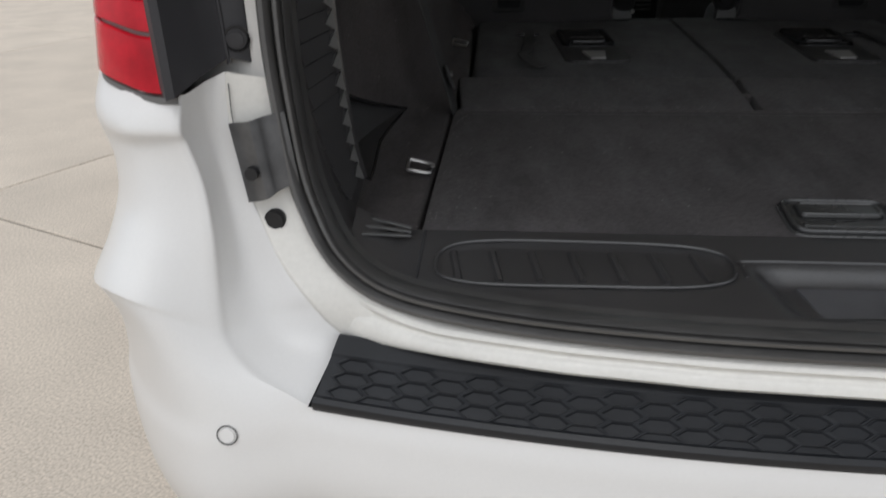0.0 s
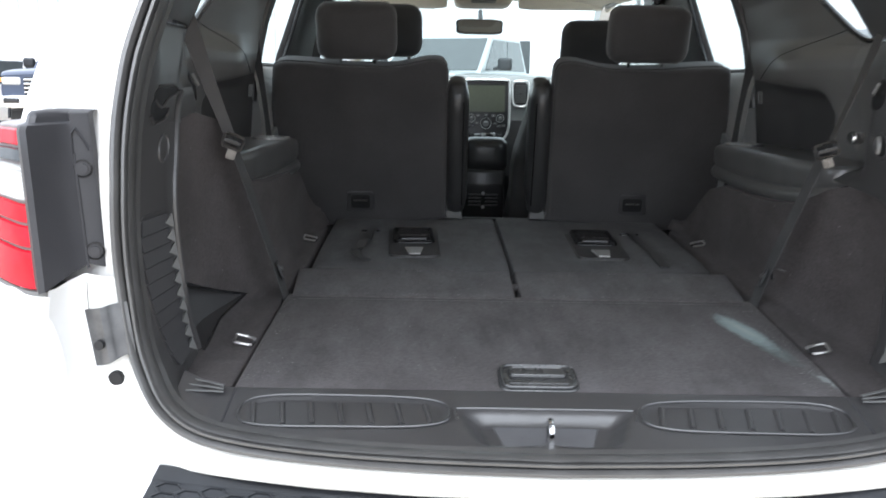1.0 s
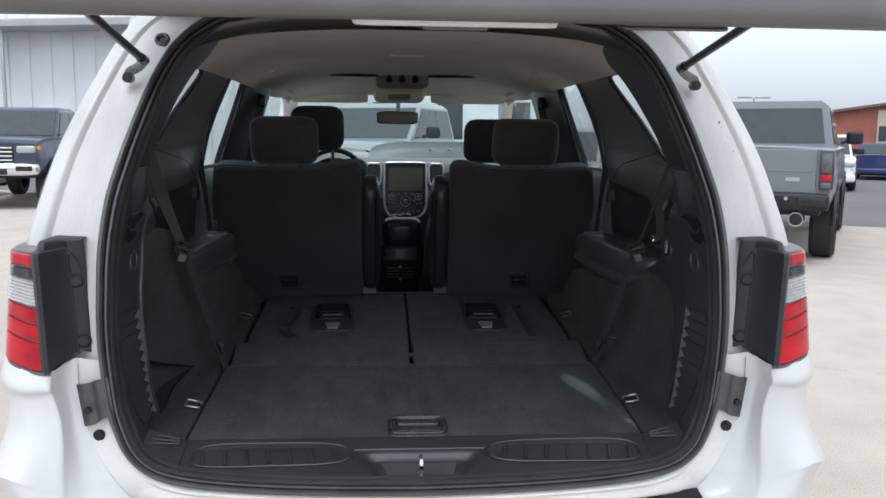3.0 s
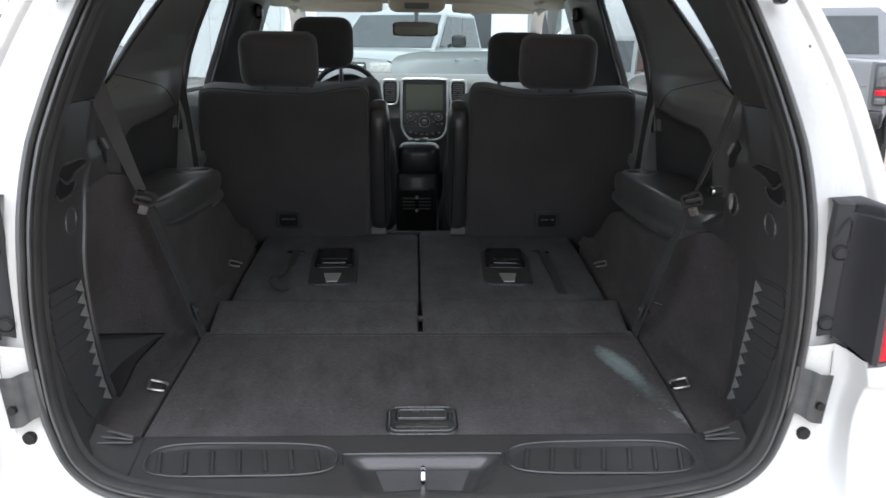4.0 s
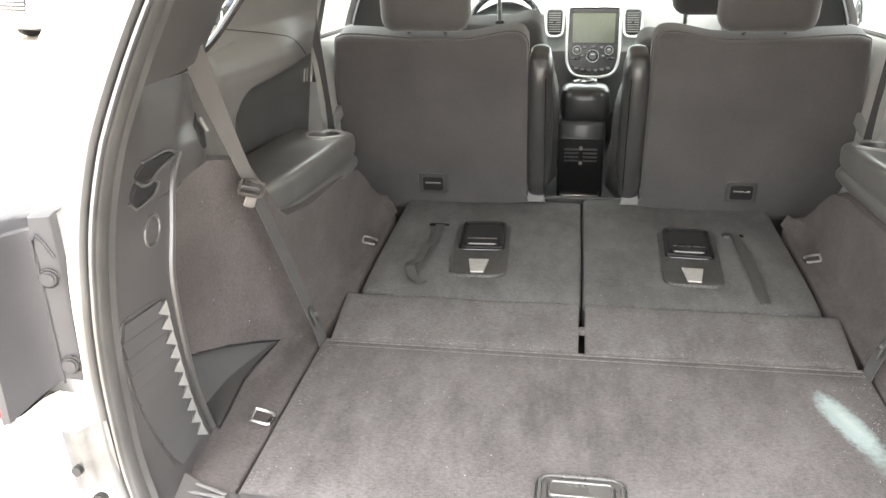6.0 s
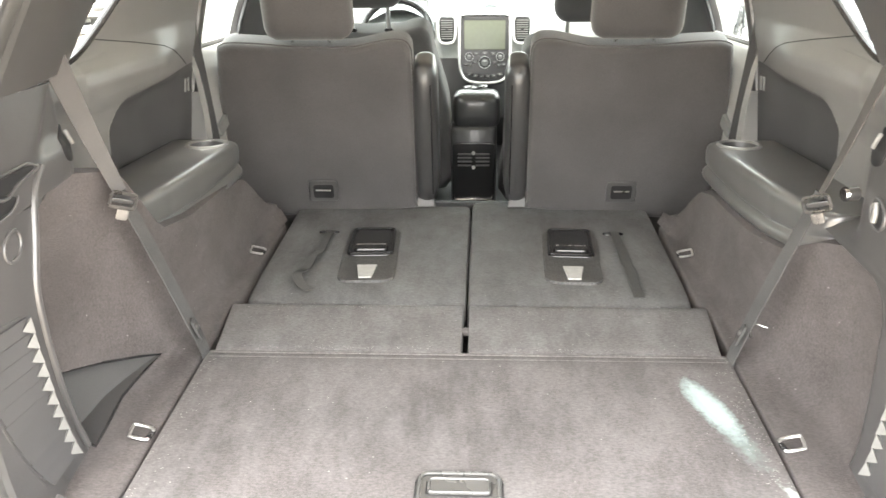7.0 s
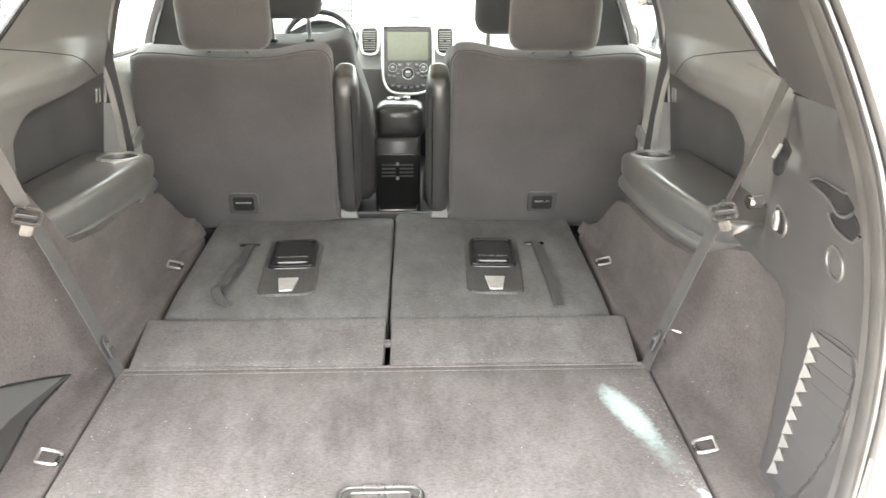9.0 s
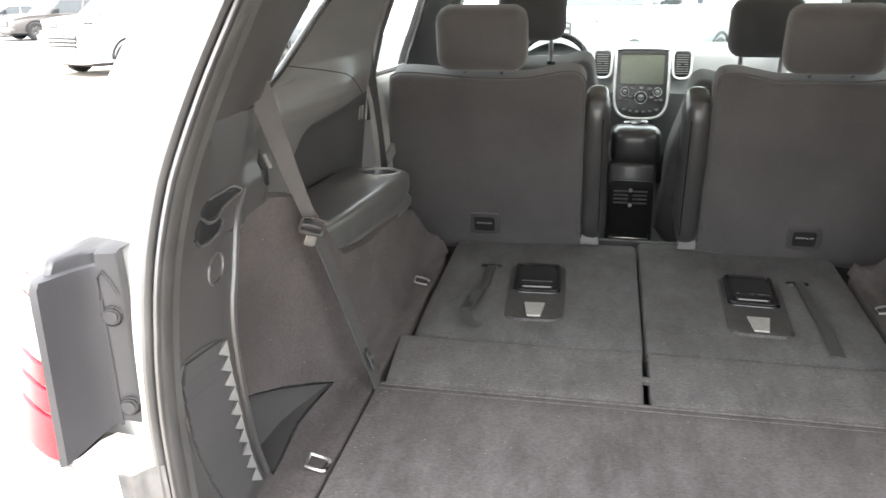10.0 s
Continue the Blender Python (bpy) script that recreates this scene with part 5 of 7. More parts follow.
    part("webbing_upper", mirrored(sweep(catmull(up_path, 4), rrect(0.048, 0.0025, 0.001, 1), up=(-0.97, 0.12, 0.15) if side > 0 else (-0.75, -0.62, 0.15), vary=lambda p: (float(np.interp(p.z, (1.21, 1.44), (0.55, 1.0))), 0)), side), BELT, belt)
    # Same webbing as above; the darker material paints its shaded side.
    part("webbing_lower", mirrored(sweep(catmull(lo_path, 4), rrect(0.034, 0.0025, 0.001, 1), up=(-0.98, -0.15, 0.1)), side), STRAP, belt)
    tongue = part("lower_tongue", mirrored(slab(rrect(0.026, 0.046, 0.008), 0.005, frame_of((0.550, 0.640, 0.890), (0.25, 0.97, 0), (0.30, -0.20, 0.93)), 0.003), side), STRAP, belt)
    part("rivet", mirrored(cyl((0.546, 0.637, 0.896), 0.006, 0.010, "x", 12, bevel=0.002), side), STEEL, tongue)
    tg = frame_of((0.622, 0.552, 1.188), (0.72, -0.60, 0.34), (-0.30, 0.1, 0.95))
    bl = part("tongue_frame", mirrored(tube([tg @ Vector((u, v, 0.004)) for u, v in rrect(0.046, 0.028, 0.006, 2)], 0.0034, 6, True), side), STEEL, belt, "dark metal belt tongue")
    part("stop_bar", mirrored(slab(rrect(0.04, 0.010, 0.004), 0.006, tg @ Matrix.Translation((0, -0.002, 0.003)), 0.002), side), GLOSS, bl)
    part("latch_plate", mirrored(slab(rrect(0.022, 0.026, 0.005), 0.003, tg @ Matrix.Translation((-0.006, -0.025, 0.002)), 0.001), side), STEEL, bl)
    if side > 0:
        part("ball_stud", mirrored(cyl((0.660, 0.515, 1.216), 0.013, 0.03, (-1, -0.3, 0), 14, bevel=0.004), side), CHROME, belt)
# dark header over the opening, beige headliner
rows = []
for i in range(-10, 11):
    x = 0.575 * i / 10
    s = at_z(SIDE, 1.70)
    zt = 1.772 - 0.06 * abs(x / 0.575) ** 3.2
    rows.append([(x * 0.97, 0.478 - 0.05 * abs(x / 0.575) ** 3, zt + 0.030), (x * 0.965, 0.492 - 0.05 * abs(x / 0.575) ** 3, zt + 0.012), (x * 0.96, 0.535 - 0.03 * abs(x / 0.575) ** 3, zt + 0.004), (x * 0.97, 0.565, zt + 0.025)])
single("header_trim", loft(rows, 2, 2), PLASTIC, "black plastic header trim over the cargo opening", "trim", kind="structure")
rows = []
for y, zc in ((0.545, 1.768), (0.62, 1.785), (0.9, 1.795), (1.4, 1.80), (2.1, 1.80), (2.7, 1.79), (3.2, 1.765), (3.45, 1.745)):
    rows.append([(x, y, zc - (0.085 if y < 2.9 else 0.05) * abs(x / 0.66) ** 4) for x in (-0.68, -0.6, -0.45, -0.2, 0, 0.2, 0.45, 0.6, 0.68)])
single("ceiling", loft(rows, 3, 3), LINER, "beige cloth headliner of the cabin roof", "ceiling", kind="structure")

# ---------------- seats ----------------
def cushion(c, s, r, m=None, n=5, puff=0.0):
    """A padded block: superellipsoid-like box with soft corners and slightly crowned faces."""
    b = bmesh.new()
    bmesh.ops.create_cube(b, size=1)
    bmesh.ops.subdivide_edges(b, edges=b.edges[:], cuts=7, use_grid_fill=True)
    for v in b.verts:
        p = Vector((v.co.x * s[0], v.co.y * s[1], v.co.z * s[2]))
        q = Vector((max(-s[0] / 2 + r, min(s[0] / 2 - r, p.x)), max(-s[1] / 2 + r, min(s[1] / 2 - r, p.y)), max(-s[2] / 2 + r, min(s[2] / 2 - r, p.z))))
        d = p - q
        if d.length > 1e-6:
            p = q + d.normalized() * r
        k = (1 - (2 * v.co.x) ** 2) * (1 - (2 * v.co.z) ** 2)
        p.y += puff * k * (1 if v.co.y > 0 else -1) * (abs(v.co.y) > 0.45)
        v.co = p
    bmesh.ops.transform(b, matrix=(m or Matrix.Identity(4)) @ Matrix.Translation(c), verts=b.verts)
    return b


TILT2 = Matrix.Translation((0, 1.68, 0.90)) @ Matrix.Rotation(radians(14.5), 4, "X")
for side in (1, -1):
    seat = thing("second_row_seat", (side * 0.46, 1.75, 0.45), "dark grey cloth rear seat with its back upright", "seat", "second row seats")
    x0, x1 = 0.176, 0.757
    # back shell: outline in the seat's own plane
    O = [(0.20, -0.07), (0.60, -0.10), (0.69, -0.09), (0.745, -0.03), (0.776, 0.06), (0.780, 0.15), (0.766, 0.30), (0.750, 0.455), (0.735, 0.478), (0.70, 0.484), (0.62, 0.480), (0.50, 0.470), (0.36, 0.470), (0.30, 0.480), (0.24, 0.492), (0.20, 0.490), (0.182, 0.472), (0.176, 0.43), (0.176, 0.2), (0.18, -0.04)]
    O = [(p.x, p.y) for p in catmull([(a, c, 0) for a, c in O], 3, True)]
    m = TILT2 @ frame_of((0, 0, 0), (1, 0, 0), (0, 0, 1))
    back = part("backrest", mirrored(slab(O, 0.10, m, 0.016, 4), side), CLOTH, seat)
    pipe = [m @ Vector((a, c, -0.024)) for a, c in O]
    part("piping", mirrored(tube([p + (p - m @ Vector((0.46, 0.2, -0.024))).normalized() * 0.001 for p in pipe], 0.0035, 5, True), side), CLOTH, back)
    b = cushion((0.475, 0.055, 0.579), (0.262, 0.11, 0.182), 0.042, TILT2, puff=0.006)
    part("headrest", mirrored(b, side), CLOTH, seat)
    for xx in (0.42, 0.53):
        part("headrest_post", mirrored(tube([TILT2 @ Vector((xx, 0.05, 0.45)), TILT2 @ Vector((xx, 0.05, 0.52))], 0.006, 8), side), CHROME, seat)
    lt = part("anchor_box", mirrored(slab(rrect(0.095, 0.075, 0.012), 0.012, TILT2 @ frame_of((0.476, -0.004, 0.0), (1, 0, 0), (0, 0, 1)), 0.003), side), PLASTIC, seat, "black plastic child seat anchor box")
    # Plate proud of the box; its black paints the shade inside.
    part("anchor_shade", mirrored(slab(rrect(0.066, 0.048, 0.008), 0.003, TILT2 @ frame_of((0.476, -0.006, 0.0), (1, 0, 0), (0, 0, 1)), 0.001), side), BLACK, lt)
    part("anchor_bar", mirrored(tube([TILT2 @ Vector((0.452, -0.009, 0.005)), TILT2 @ Vector((0.50, -0.009, 0.005))], 0.003, 6), side), STEEL, lt)
    b = cushion((0.142, 0.075, 0.185), (0.078, 0.15, 0.47), 0.036, TILT2, puff=0.006)
    ar = part("fold_up_armrest", mirrored(b, side), VINYL, seat, "black vinyl armrest folded up")
    part("armrest_seam", mirrored(tube([TILT2 @ Vector((0.122, 0.0, z)) for z in (-0.01, 0.17, 0.36)], 0.002, 5), side), GLOSS, ar)
    part("seat_base", mirrored(cushion((0.46, 2.0, 0.72), (0.56, 0.52, 0.24), 0.06), side), CLOTH, seat)
    part("hinge_cover", mirrored(slab([(0.026, -0.03), (0.018, 0.028), (-0.024, 0.030), (-0.034, -0.03)], 0.05, frame_of((0.152, 1.715, 0.868), (1, 0, 0), (0, 0.35, 1)), 0.005), side), HINGE, seat, "grey plastic hinge cover")

TILT1 = Matrix.Translation((0, 2.70, 0.9)) @ Matrix.Rotation(radians(16), 4, "X")
for side, cx in ((1, 0.455), (-1, 0.43)):
    fs = thing("car_seat", (side * cx, 2.9, 0.4), "dark grey cloth front seat with a tall headrest", "seat", "front seats")
    O = [(cx + 0.25, -0.3), (cx + 0.26, 0.1), (cx + 0.245, 0.36), (cx + 0.19, 0.44), (cx + 0.10, 0.440), (cx - 0.10, 0.440), (cx - 0.17, 0.458), (cx - 0.215, 0.462), (cx - 0.247, 0.43), (cx - 0.262, 0.34), (cx - 0.290, 0.24), (cx - 0.318, 0.12), (cx - 0.325, -0.05), (cx - 0.30, -0.3)]
    O = [(p.x, p.y - (0.085 if side > 0 else 0.012)) for p in catmull([(a, c, 0) for a, c in O], 3, True)]
    part("backrest", mirrored(slab(O, 0.15, TILT1 @ frame_of((0, 0, 0), (1, 0, 0), (0, 0, 1)), 0.04, 4), side), CLOTH, fs)
    part("headrest", mirrored(cushion((cx, 0.06 - (0.0 if side < 0 else 0.02), 0.64 - (0.0 if side < 0 else 0.055)), (0.27, 0.12, 0.23), 0.06, TILT1, puff=0.01), side), CLOTH, fs)
    for xx in (cx - 0.075, cx + 0.075):
        part("headrest_post", mirrored(tube([TILT1 @ Vector((xx, 0.05, 0.35)), TILT1 @ Vector((xx, 0.05, 0.56))], 0.0085, 10), side), ZINC, fs)
        part("post_collar", mirrored(cyl(TILT1 @ Vector((xx, 0.05, 0.446 - (0.085 if side > 0 else 0.012))), 0.019, 0.014, "z", 16, bevel=0.004), side), GLOSS, fs)
    part("seat_base", mirrored(cushion((cx, 3.05, 0.66), (0.52, 0.56, 0.22), 0.07), side), CLOTH, fs)
    sb = thing("rear_belt", (side * 0.74, 1.6, 1.2), "black belt webbing beside the seat", "seat belt", "second row belts")
    part("webbing", mirrored(sweep([(0.806, 1.47, 1.66), (0.781, 1.49, 1.396), (0.753, 1.50, 1.11), (0.735, 1.52, 0.8)], rrect(0.024, 0.003, 0.001, 1), up=(-0.55, -0.83, 0)), side), BLACK, sb)

# ---------------- cabin ----------------
con = thing("centre_console", (0.008, 2.95, 0.45), "black centre console with padded armrest lid", "console")
b = cushion((0.008, 2.96, 0.972), (0.212, 0.44, 0.165), 0.045, puff=0.004)
for v in b.verts:  # the lid falls away towards the dash
    if v.co.z > 0.97:
        v.co.z -= 0.13 * max(0, v.co.y - 2.84) * (v.co.z - 0.97) / 0.085
part("lid", b, VINYL, con, "black padded armrest lid")
part("body", rbox((-0.003, 3.05, 0.70), (0.206, 0.62, 0.42), 0.025, 3), VINYL, con)
part("rear_panel", slab(rrect(0.19, 0.27, 0.02), 0.012, frame_of((-0.003, 2.735, 0.70), (1, 0, 0), (0, 0, 1)), 0.004), GLOSS, con)
for side in (1, -1):
    for i in range(4):
        part("vent_slat", rbox((-0.003 + side * 0.04, 2.722, 0.735 + 0.017 * i), (0.062, 0.012, 0.006), 0.002), PLASTIC, con)
for zz in (0.727, 0.792):
    part("vent_knob", cyl((-0.003, 2.718, zz), 0.008, 0.014, "y", 14, bevel=0.002), ZINC, con, "small bright vent knob")
part("panel_trim", tube([(-0.09, 2.724, 0.60), (-0.086, 2.722, 0.578), (0.08, 2.722, 0.578), (0.084, 2.724, 0.60)], 0.004, 6), CHROME, con)
single("key_ring", tube(catmull([(-0.01, 2.86, 1.06), (0.02, 2.84, 1.062), (0.05, 2.86, 1.066), (0.03, 2.90, 1.062), (-0.02, 2.89, 1.06), (-0.05, 2.86, 1.06)], 4), 0.007, 6), STEEL, "small bunch of keys lying on the console lid", "keys")

dash = thing("dashboard", (0.04, 3.9, 0.9), "light grey dashboard with a central display", "dashboard")
rows = []
for x, dy in ((-0.80, 0.10), (-0.6, 0.03), (-0.3, 0.0), (0.04, -0.02), (0.4, 0.0), (0.6, 0.03), (0.80, 0.10)):
    rows.append([(x, 3.86 + dy, 0.75), (x, 3.82 + dy, 0.93), (x, 3.801 + dy, 1.09), (x, 3.80 + dy, 1.15), (x, 3.80 + dy, 1.28), (x, 3.83 + dy, 1.335), (x, 3.90 + dy, 1.352), (x, 4.1 + dy, 1.335), (x, 4.36, 1.26)])
part("dash_top", loft([r[2:] for r in rows], 3, 3), DASH, dash, "pale grey upper dash")
part("lower_dash", loft([r[:3] for r in rows], 3, 3), PLASTIC, dash, "black lower dash")
fy = 3.772
m = frame_of((0.046, fy, 1.155), (1, 0, 0), (0, 0.08, 1))
shell_o = [(p.x, p.y) for p in catmull([(0.124, 0.168, 0), (0.06, 0.171, 0), (-0.06, 0.171, 0), (-0.124, 0.168, 0), (-0.137, 0.155, 0), (-0.140, 0.08, 0), (-0.140, -0.06, 0), (-0.133, -0.13, 0), (-0.105, -0.178, 0), (-0.05, -0.196, 0), (0.05, -0.196, 0), (0.105, -0.178, 0), (0.133, -0.13, 0), (0.140, -0.06, 0), (0.140, 0.08, 0), (0.137, 0.155, 0)], 3, True)]
part("stack_bezel", slab(shell_o, 0.05, m, 0.008), GLOSS, dash, "black centre stack")
part("display_hood", slab(rrect(0.232, 0.022, 0.006), 0.008, m @ Matrix.Translation((0, 0.150, 0.006)), 0.002), GLOSS, dash)
part("stack_trim", tube([m @ Vector((a, c, 0.002)) for a, c in shell_o], 0.008, 6, True), SILVER, dash, "bright trim round the centre stack")
part("display", slab(rrect(0.226, 0.160, 0.008), 0.006, m @ Matrix.Translation((0, 0.062, 0.004)), 0.002), SCREEN, dash, "unlit display screen")
for xx, yy, rr in ((-0.085, -0.055, 0.022), (0.085, -0.055, 0.022), (0, -0.085, 0.032)):
    part("dial", cyl(m @ Vector((xx, yy, 0.012)), rr, 0.03, "y", 24, bevel=0.004), GLOSS, dash)
    part("dial_ring", tube([m @ Vector((xx + rr * math.cos(a), yy + rr * math.sin(a), 0.024)) for a in [2 * math.pi * i / 24 for i in range(24)]], 0.0014, 5, True), SILVER, dash)
    part("dial_face", cyl(m @ Vector((xx, yy, 0.027)), rr * 0.62, 0.004, "y", 20, bevel=0.001), HINGE, dash)
    part("dial_mark", rbox(m @ Vector((xx, yy + rr * 0.25, 0.031)), (rr * 0.7, 0.003, rr * 0.22), 0.001), SILVER, dash)
BUTTONS = [(-0.046, -0.040), (0.046, -0.040), (0, -0.036), (-0.055, -0.085), (0.055, -0.085), (-0.104, -0.098), (0.104, -0.098), (-0.078, -0.100), (0.078, -0.100)]
BUTTONS += [(-0.085 + 0.034 * i, -0.150 - 0.012 * math.sin(i * math.pi / 5)) for i in range(6)]
for xx, yy in BUTTONS:
    btn = part("button", rbox(m @ Vector((xx, yy, 0.005)), (0.026, 0.012, 0.014), 0.003), PLASTIC, dash)
    part("button_mark", rbox(m @ Vector((xx, yy, 0.0122)), (0.011, 0.002, 0.003), 0.0005), SILVER, btn)
for xx in (-0.163, 0.250):
    mv = frame_of((xx, fy + 0.0, 1.245), (1, 0, 0), (0, 0.08, 1))
    oo = [(p.x, p.y) for p in catmull([(0.038, 0.06, 0), (0, 0.066, 0), (-0.038, 0.06, 0), (-0.042, 0, 0), (-0.034, -0.055, 0), (0, -0.066, 0), (0.034, -0.055, 0), (0.042, 0, 0)], 3, True)]
    v = part("air_vent", slab(oo, 0.04, mv, 0.006), GLOSS, dash)
    part("vent_trim", tube([mv @ Vector((a * 1.14, c * 1.12, 0.0)) for a, c in oo], 0.007, 6, True), SILVER, dash)
    for i in range(9):
        part("vent_slat", rbox(mv @ Vector((0, -0.048 + 0.012 * i, 0.004)), (0.064, 0.008, 0.004), 0.0015), HINGE, v)
    part("vent_tab", rbox(mv @ Vector((0, 0.0, 0.010)), (0.014, 0.012, 0.018), 0.003), GLOSS, v)
wheel = thing("steering_wheel", (-0.42, 3.55, 1.15), "black steering wheel behind the driver's seat", "steering wheel")
mw = Matrix.Translation((-0.41, 3.50, 1.235)) @ Matrix.Rotation(radians(68), 4, "X")
part("rim", tube([mw @ Vector((0.185 * math.cos(a), 0.185 * math.sin(a), 0)) for a in [2 * math.pi * i / 32 for i in range(32)]], 0.016, 8, True), GLOSS, wheel)
part("hub", cushion((0, 0, 0), (0.2, 0.14, 0.05), 0.02, mw), VINYL, wheel)
for a in (0, 180, 270):
    part("spoke", tube([mw @ Vector((0.08 * math.cos(radians(a)), 0.08 * math.sin(radians(a)), 0)), mw @ Vector((0.185 * math.cos(radians(a)), 0.185 * math.sin(radians(a)), 0))], 0.012, 6), PLASTIC_LIT, wheel)
single("cluster_hood", loft([[(-0.62, 3.78, 1.28), (-0.42, 3.70, 1.36), (-0.22, 3.78, 1.28)], [(-0.64, 3.95, 1.33), (-0.42, 3.92, 1.40), (-0.20, 3.95, 1.33)]], 5, 3), PLASTIC, "dark hood over the instruments", "instrument hood")

mir = thing("rear_view_mirror", (-0.008, 3.52, 1.64), "dark rear-view mirror hanging from the windscreen", "mirror")
mm = frame_of((-0.01, 3.505, 1.613), (1, 0.10, 0), (0, 0.12, 1))
O = [(p.x, p.y) for p in catmull([(0.128, 0.0, 0), (0.118, 0.036, 0), (0, 0.042, 0), (-0.118, 0.036, 0), (-0.128, 0, 0), (-0.115, -0.036, 0), (0, -0.040, 0), (0.115, -0.036, 0)], 4, True)]
part("shell", slab(O, 0.03, mm, 0.006), GLOSS, mir)
part("mirror_glass", slab([(a * 0.93, c * 0.86) for a, c in O], 0.002, mm @ Matrix.Translation((0, 0, 0.002)), 0.0), material("mirror_silver", (0.5, 0.5, 0.5), 0.03, metal=1.0, var=0.0, bump=0), mir)
part("stalk", tube([(-0.005, 3.53, 1.63), (-0.005, 3.60, 1.70)], 0.014, 8), GLOSS, mir)
oc = thing("overhead_console", (0, 3.3, 1.72), "beige overhead console with a dark sunglasses flap", "roof console")
part("body", cushion((-0.004, 3.32, 1.735), (0.30, 0.26, 0.075), 0.035), BEIGE, oc)
part("flap", slab(rrect(0.13, 0.05, 0.012), 0.01, frame_of((-0.004, 3.188, 1.735), (1, 0, 0), (0, 0.5, 1)), 0.003), DASH, oc)
for side in (1, -1):
    vis = thing("sun_visor", (side * 0.43, 3.38, 1.74), "beige cloth sun visor folded up", "sun visor", "sun visors")
    part("panel", mirrored(cushion((0.435, 3.40, 1.735), (0.49, 0.05, 0.08), 0.022), side), LINER, vis)
    part("pivot", mirrored(tube([(0.66, 3.40, 1.75), (0.70, 3.40, 1.77)], 0.012, 8), side), BEIGE, vis)
    hand = thing("grab_handle", (side * 0.62, 2.9, 1.74), "beige grab handle on the headliner", "handle", "grab handles")
    part("bar", mirrored(tube(catmull([(0.625, 2.75, 1.765), (0.60, 2.78, 1.735), (0.598, 2.9, 1.73), (0.60, 3.02, 1.735), (0.625, 3.05, 1.76)], 4), 0.011, 8), side), BEIGE, hand)
    hookr = thing("coat_hook", (side * 0.50, 1.75, 1.76), "small beige coat hook on the headliner", "hook", "coat hooks")
    part("hook", mirrored(tube(catmull([(0.56, 1.75, 1.775), (0.545, 1.74, 1.755), (0.53, 1.74, 1.752), (0.52, 1.745, 1.765)], 3), 0.005, 6), side), BEIGE, hookr)
    part("vent_blade", mirrored(slab([(p.x, p.y) for p in catmull([(0.128, 0.004, 0), (0.24, 0.006, 0), (0.348, -0.003, 0), (0.24, -0.006, 0), (0.128, -0.006, 0)], 3, True)], 0.006, frame_of((0, 2.3, 1.782), (1, 0, 0), (0, 0.55, 1)), 0.001), side), GLOSS, thing("roof_slot", (side * 0.25, 2.3, 1.78), "dark slit beside the rear roof controls", "roof slot", "roof slots"))
rc = thing("rear_roof_controls", (-0.003, 2.3, 1.76), "beige roof pod with three dark round knobs", "roof console")
part("pod", slab([(p.x, p.y) for p in catmull([(0.125, 0.0, 0), (0.110, 0.018, 0), (0, 0.022, 0), (-0.110, 0.018, 0), (-0.125, 0, 0), (-0.10, -0.020, 0), (0, -0.023, 0), (0.10, -0.020, 0)], 4, True)], 0.05, frame_of((-0.003, 2.28, 1.765), (1, 0, 0), (0, 0.6, 1)), 0.008), DASH, rc)
for xx in (-0.062, 0, 0.062):
    part("knob", cyl((-0.003 + xx, 2.272, 1.763), 0.0155, 0.03, (0, -0.86, -0.5), 18, bevel=0.003), GLOSS, rc)
single("dome_lamp", slab(rrect(0.13, 0.03, 0.012), 0.01, frame_of((0.0, 1.55, 1.796), (1, 0, 0), (0, -1, 0)), 0.003), LINER, "small beige dome lamp on the headliner", "lamp")
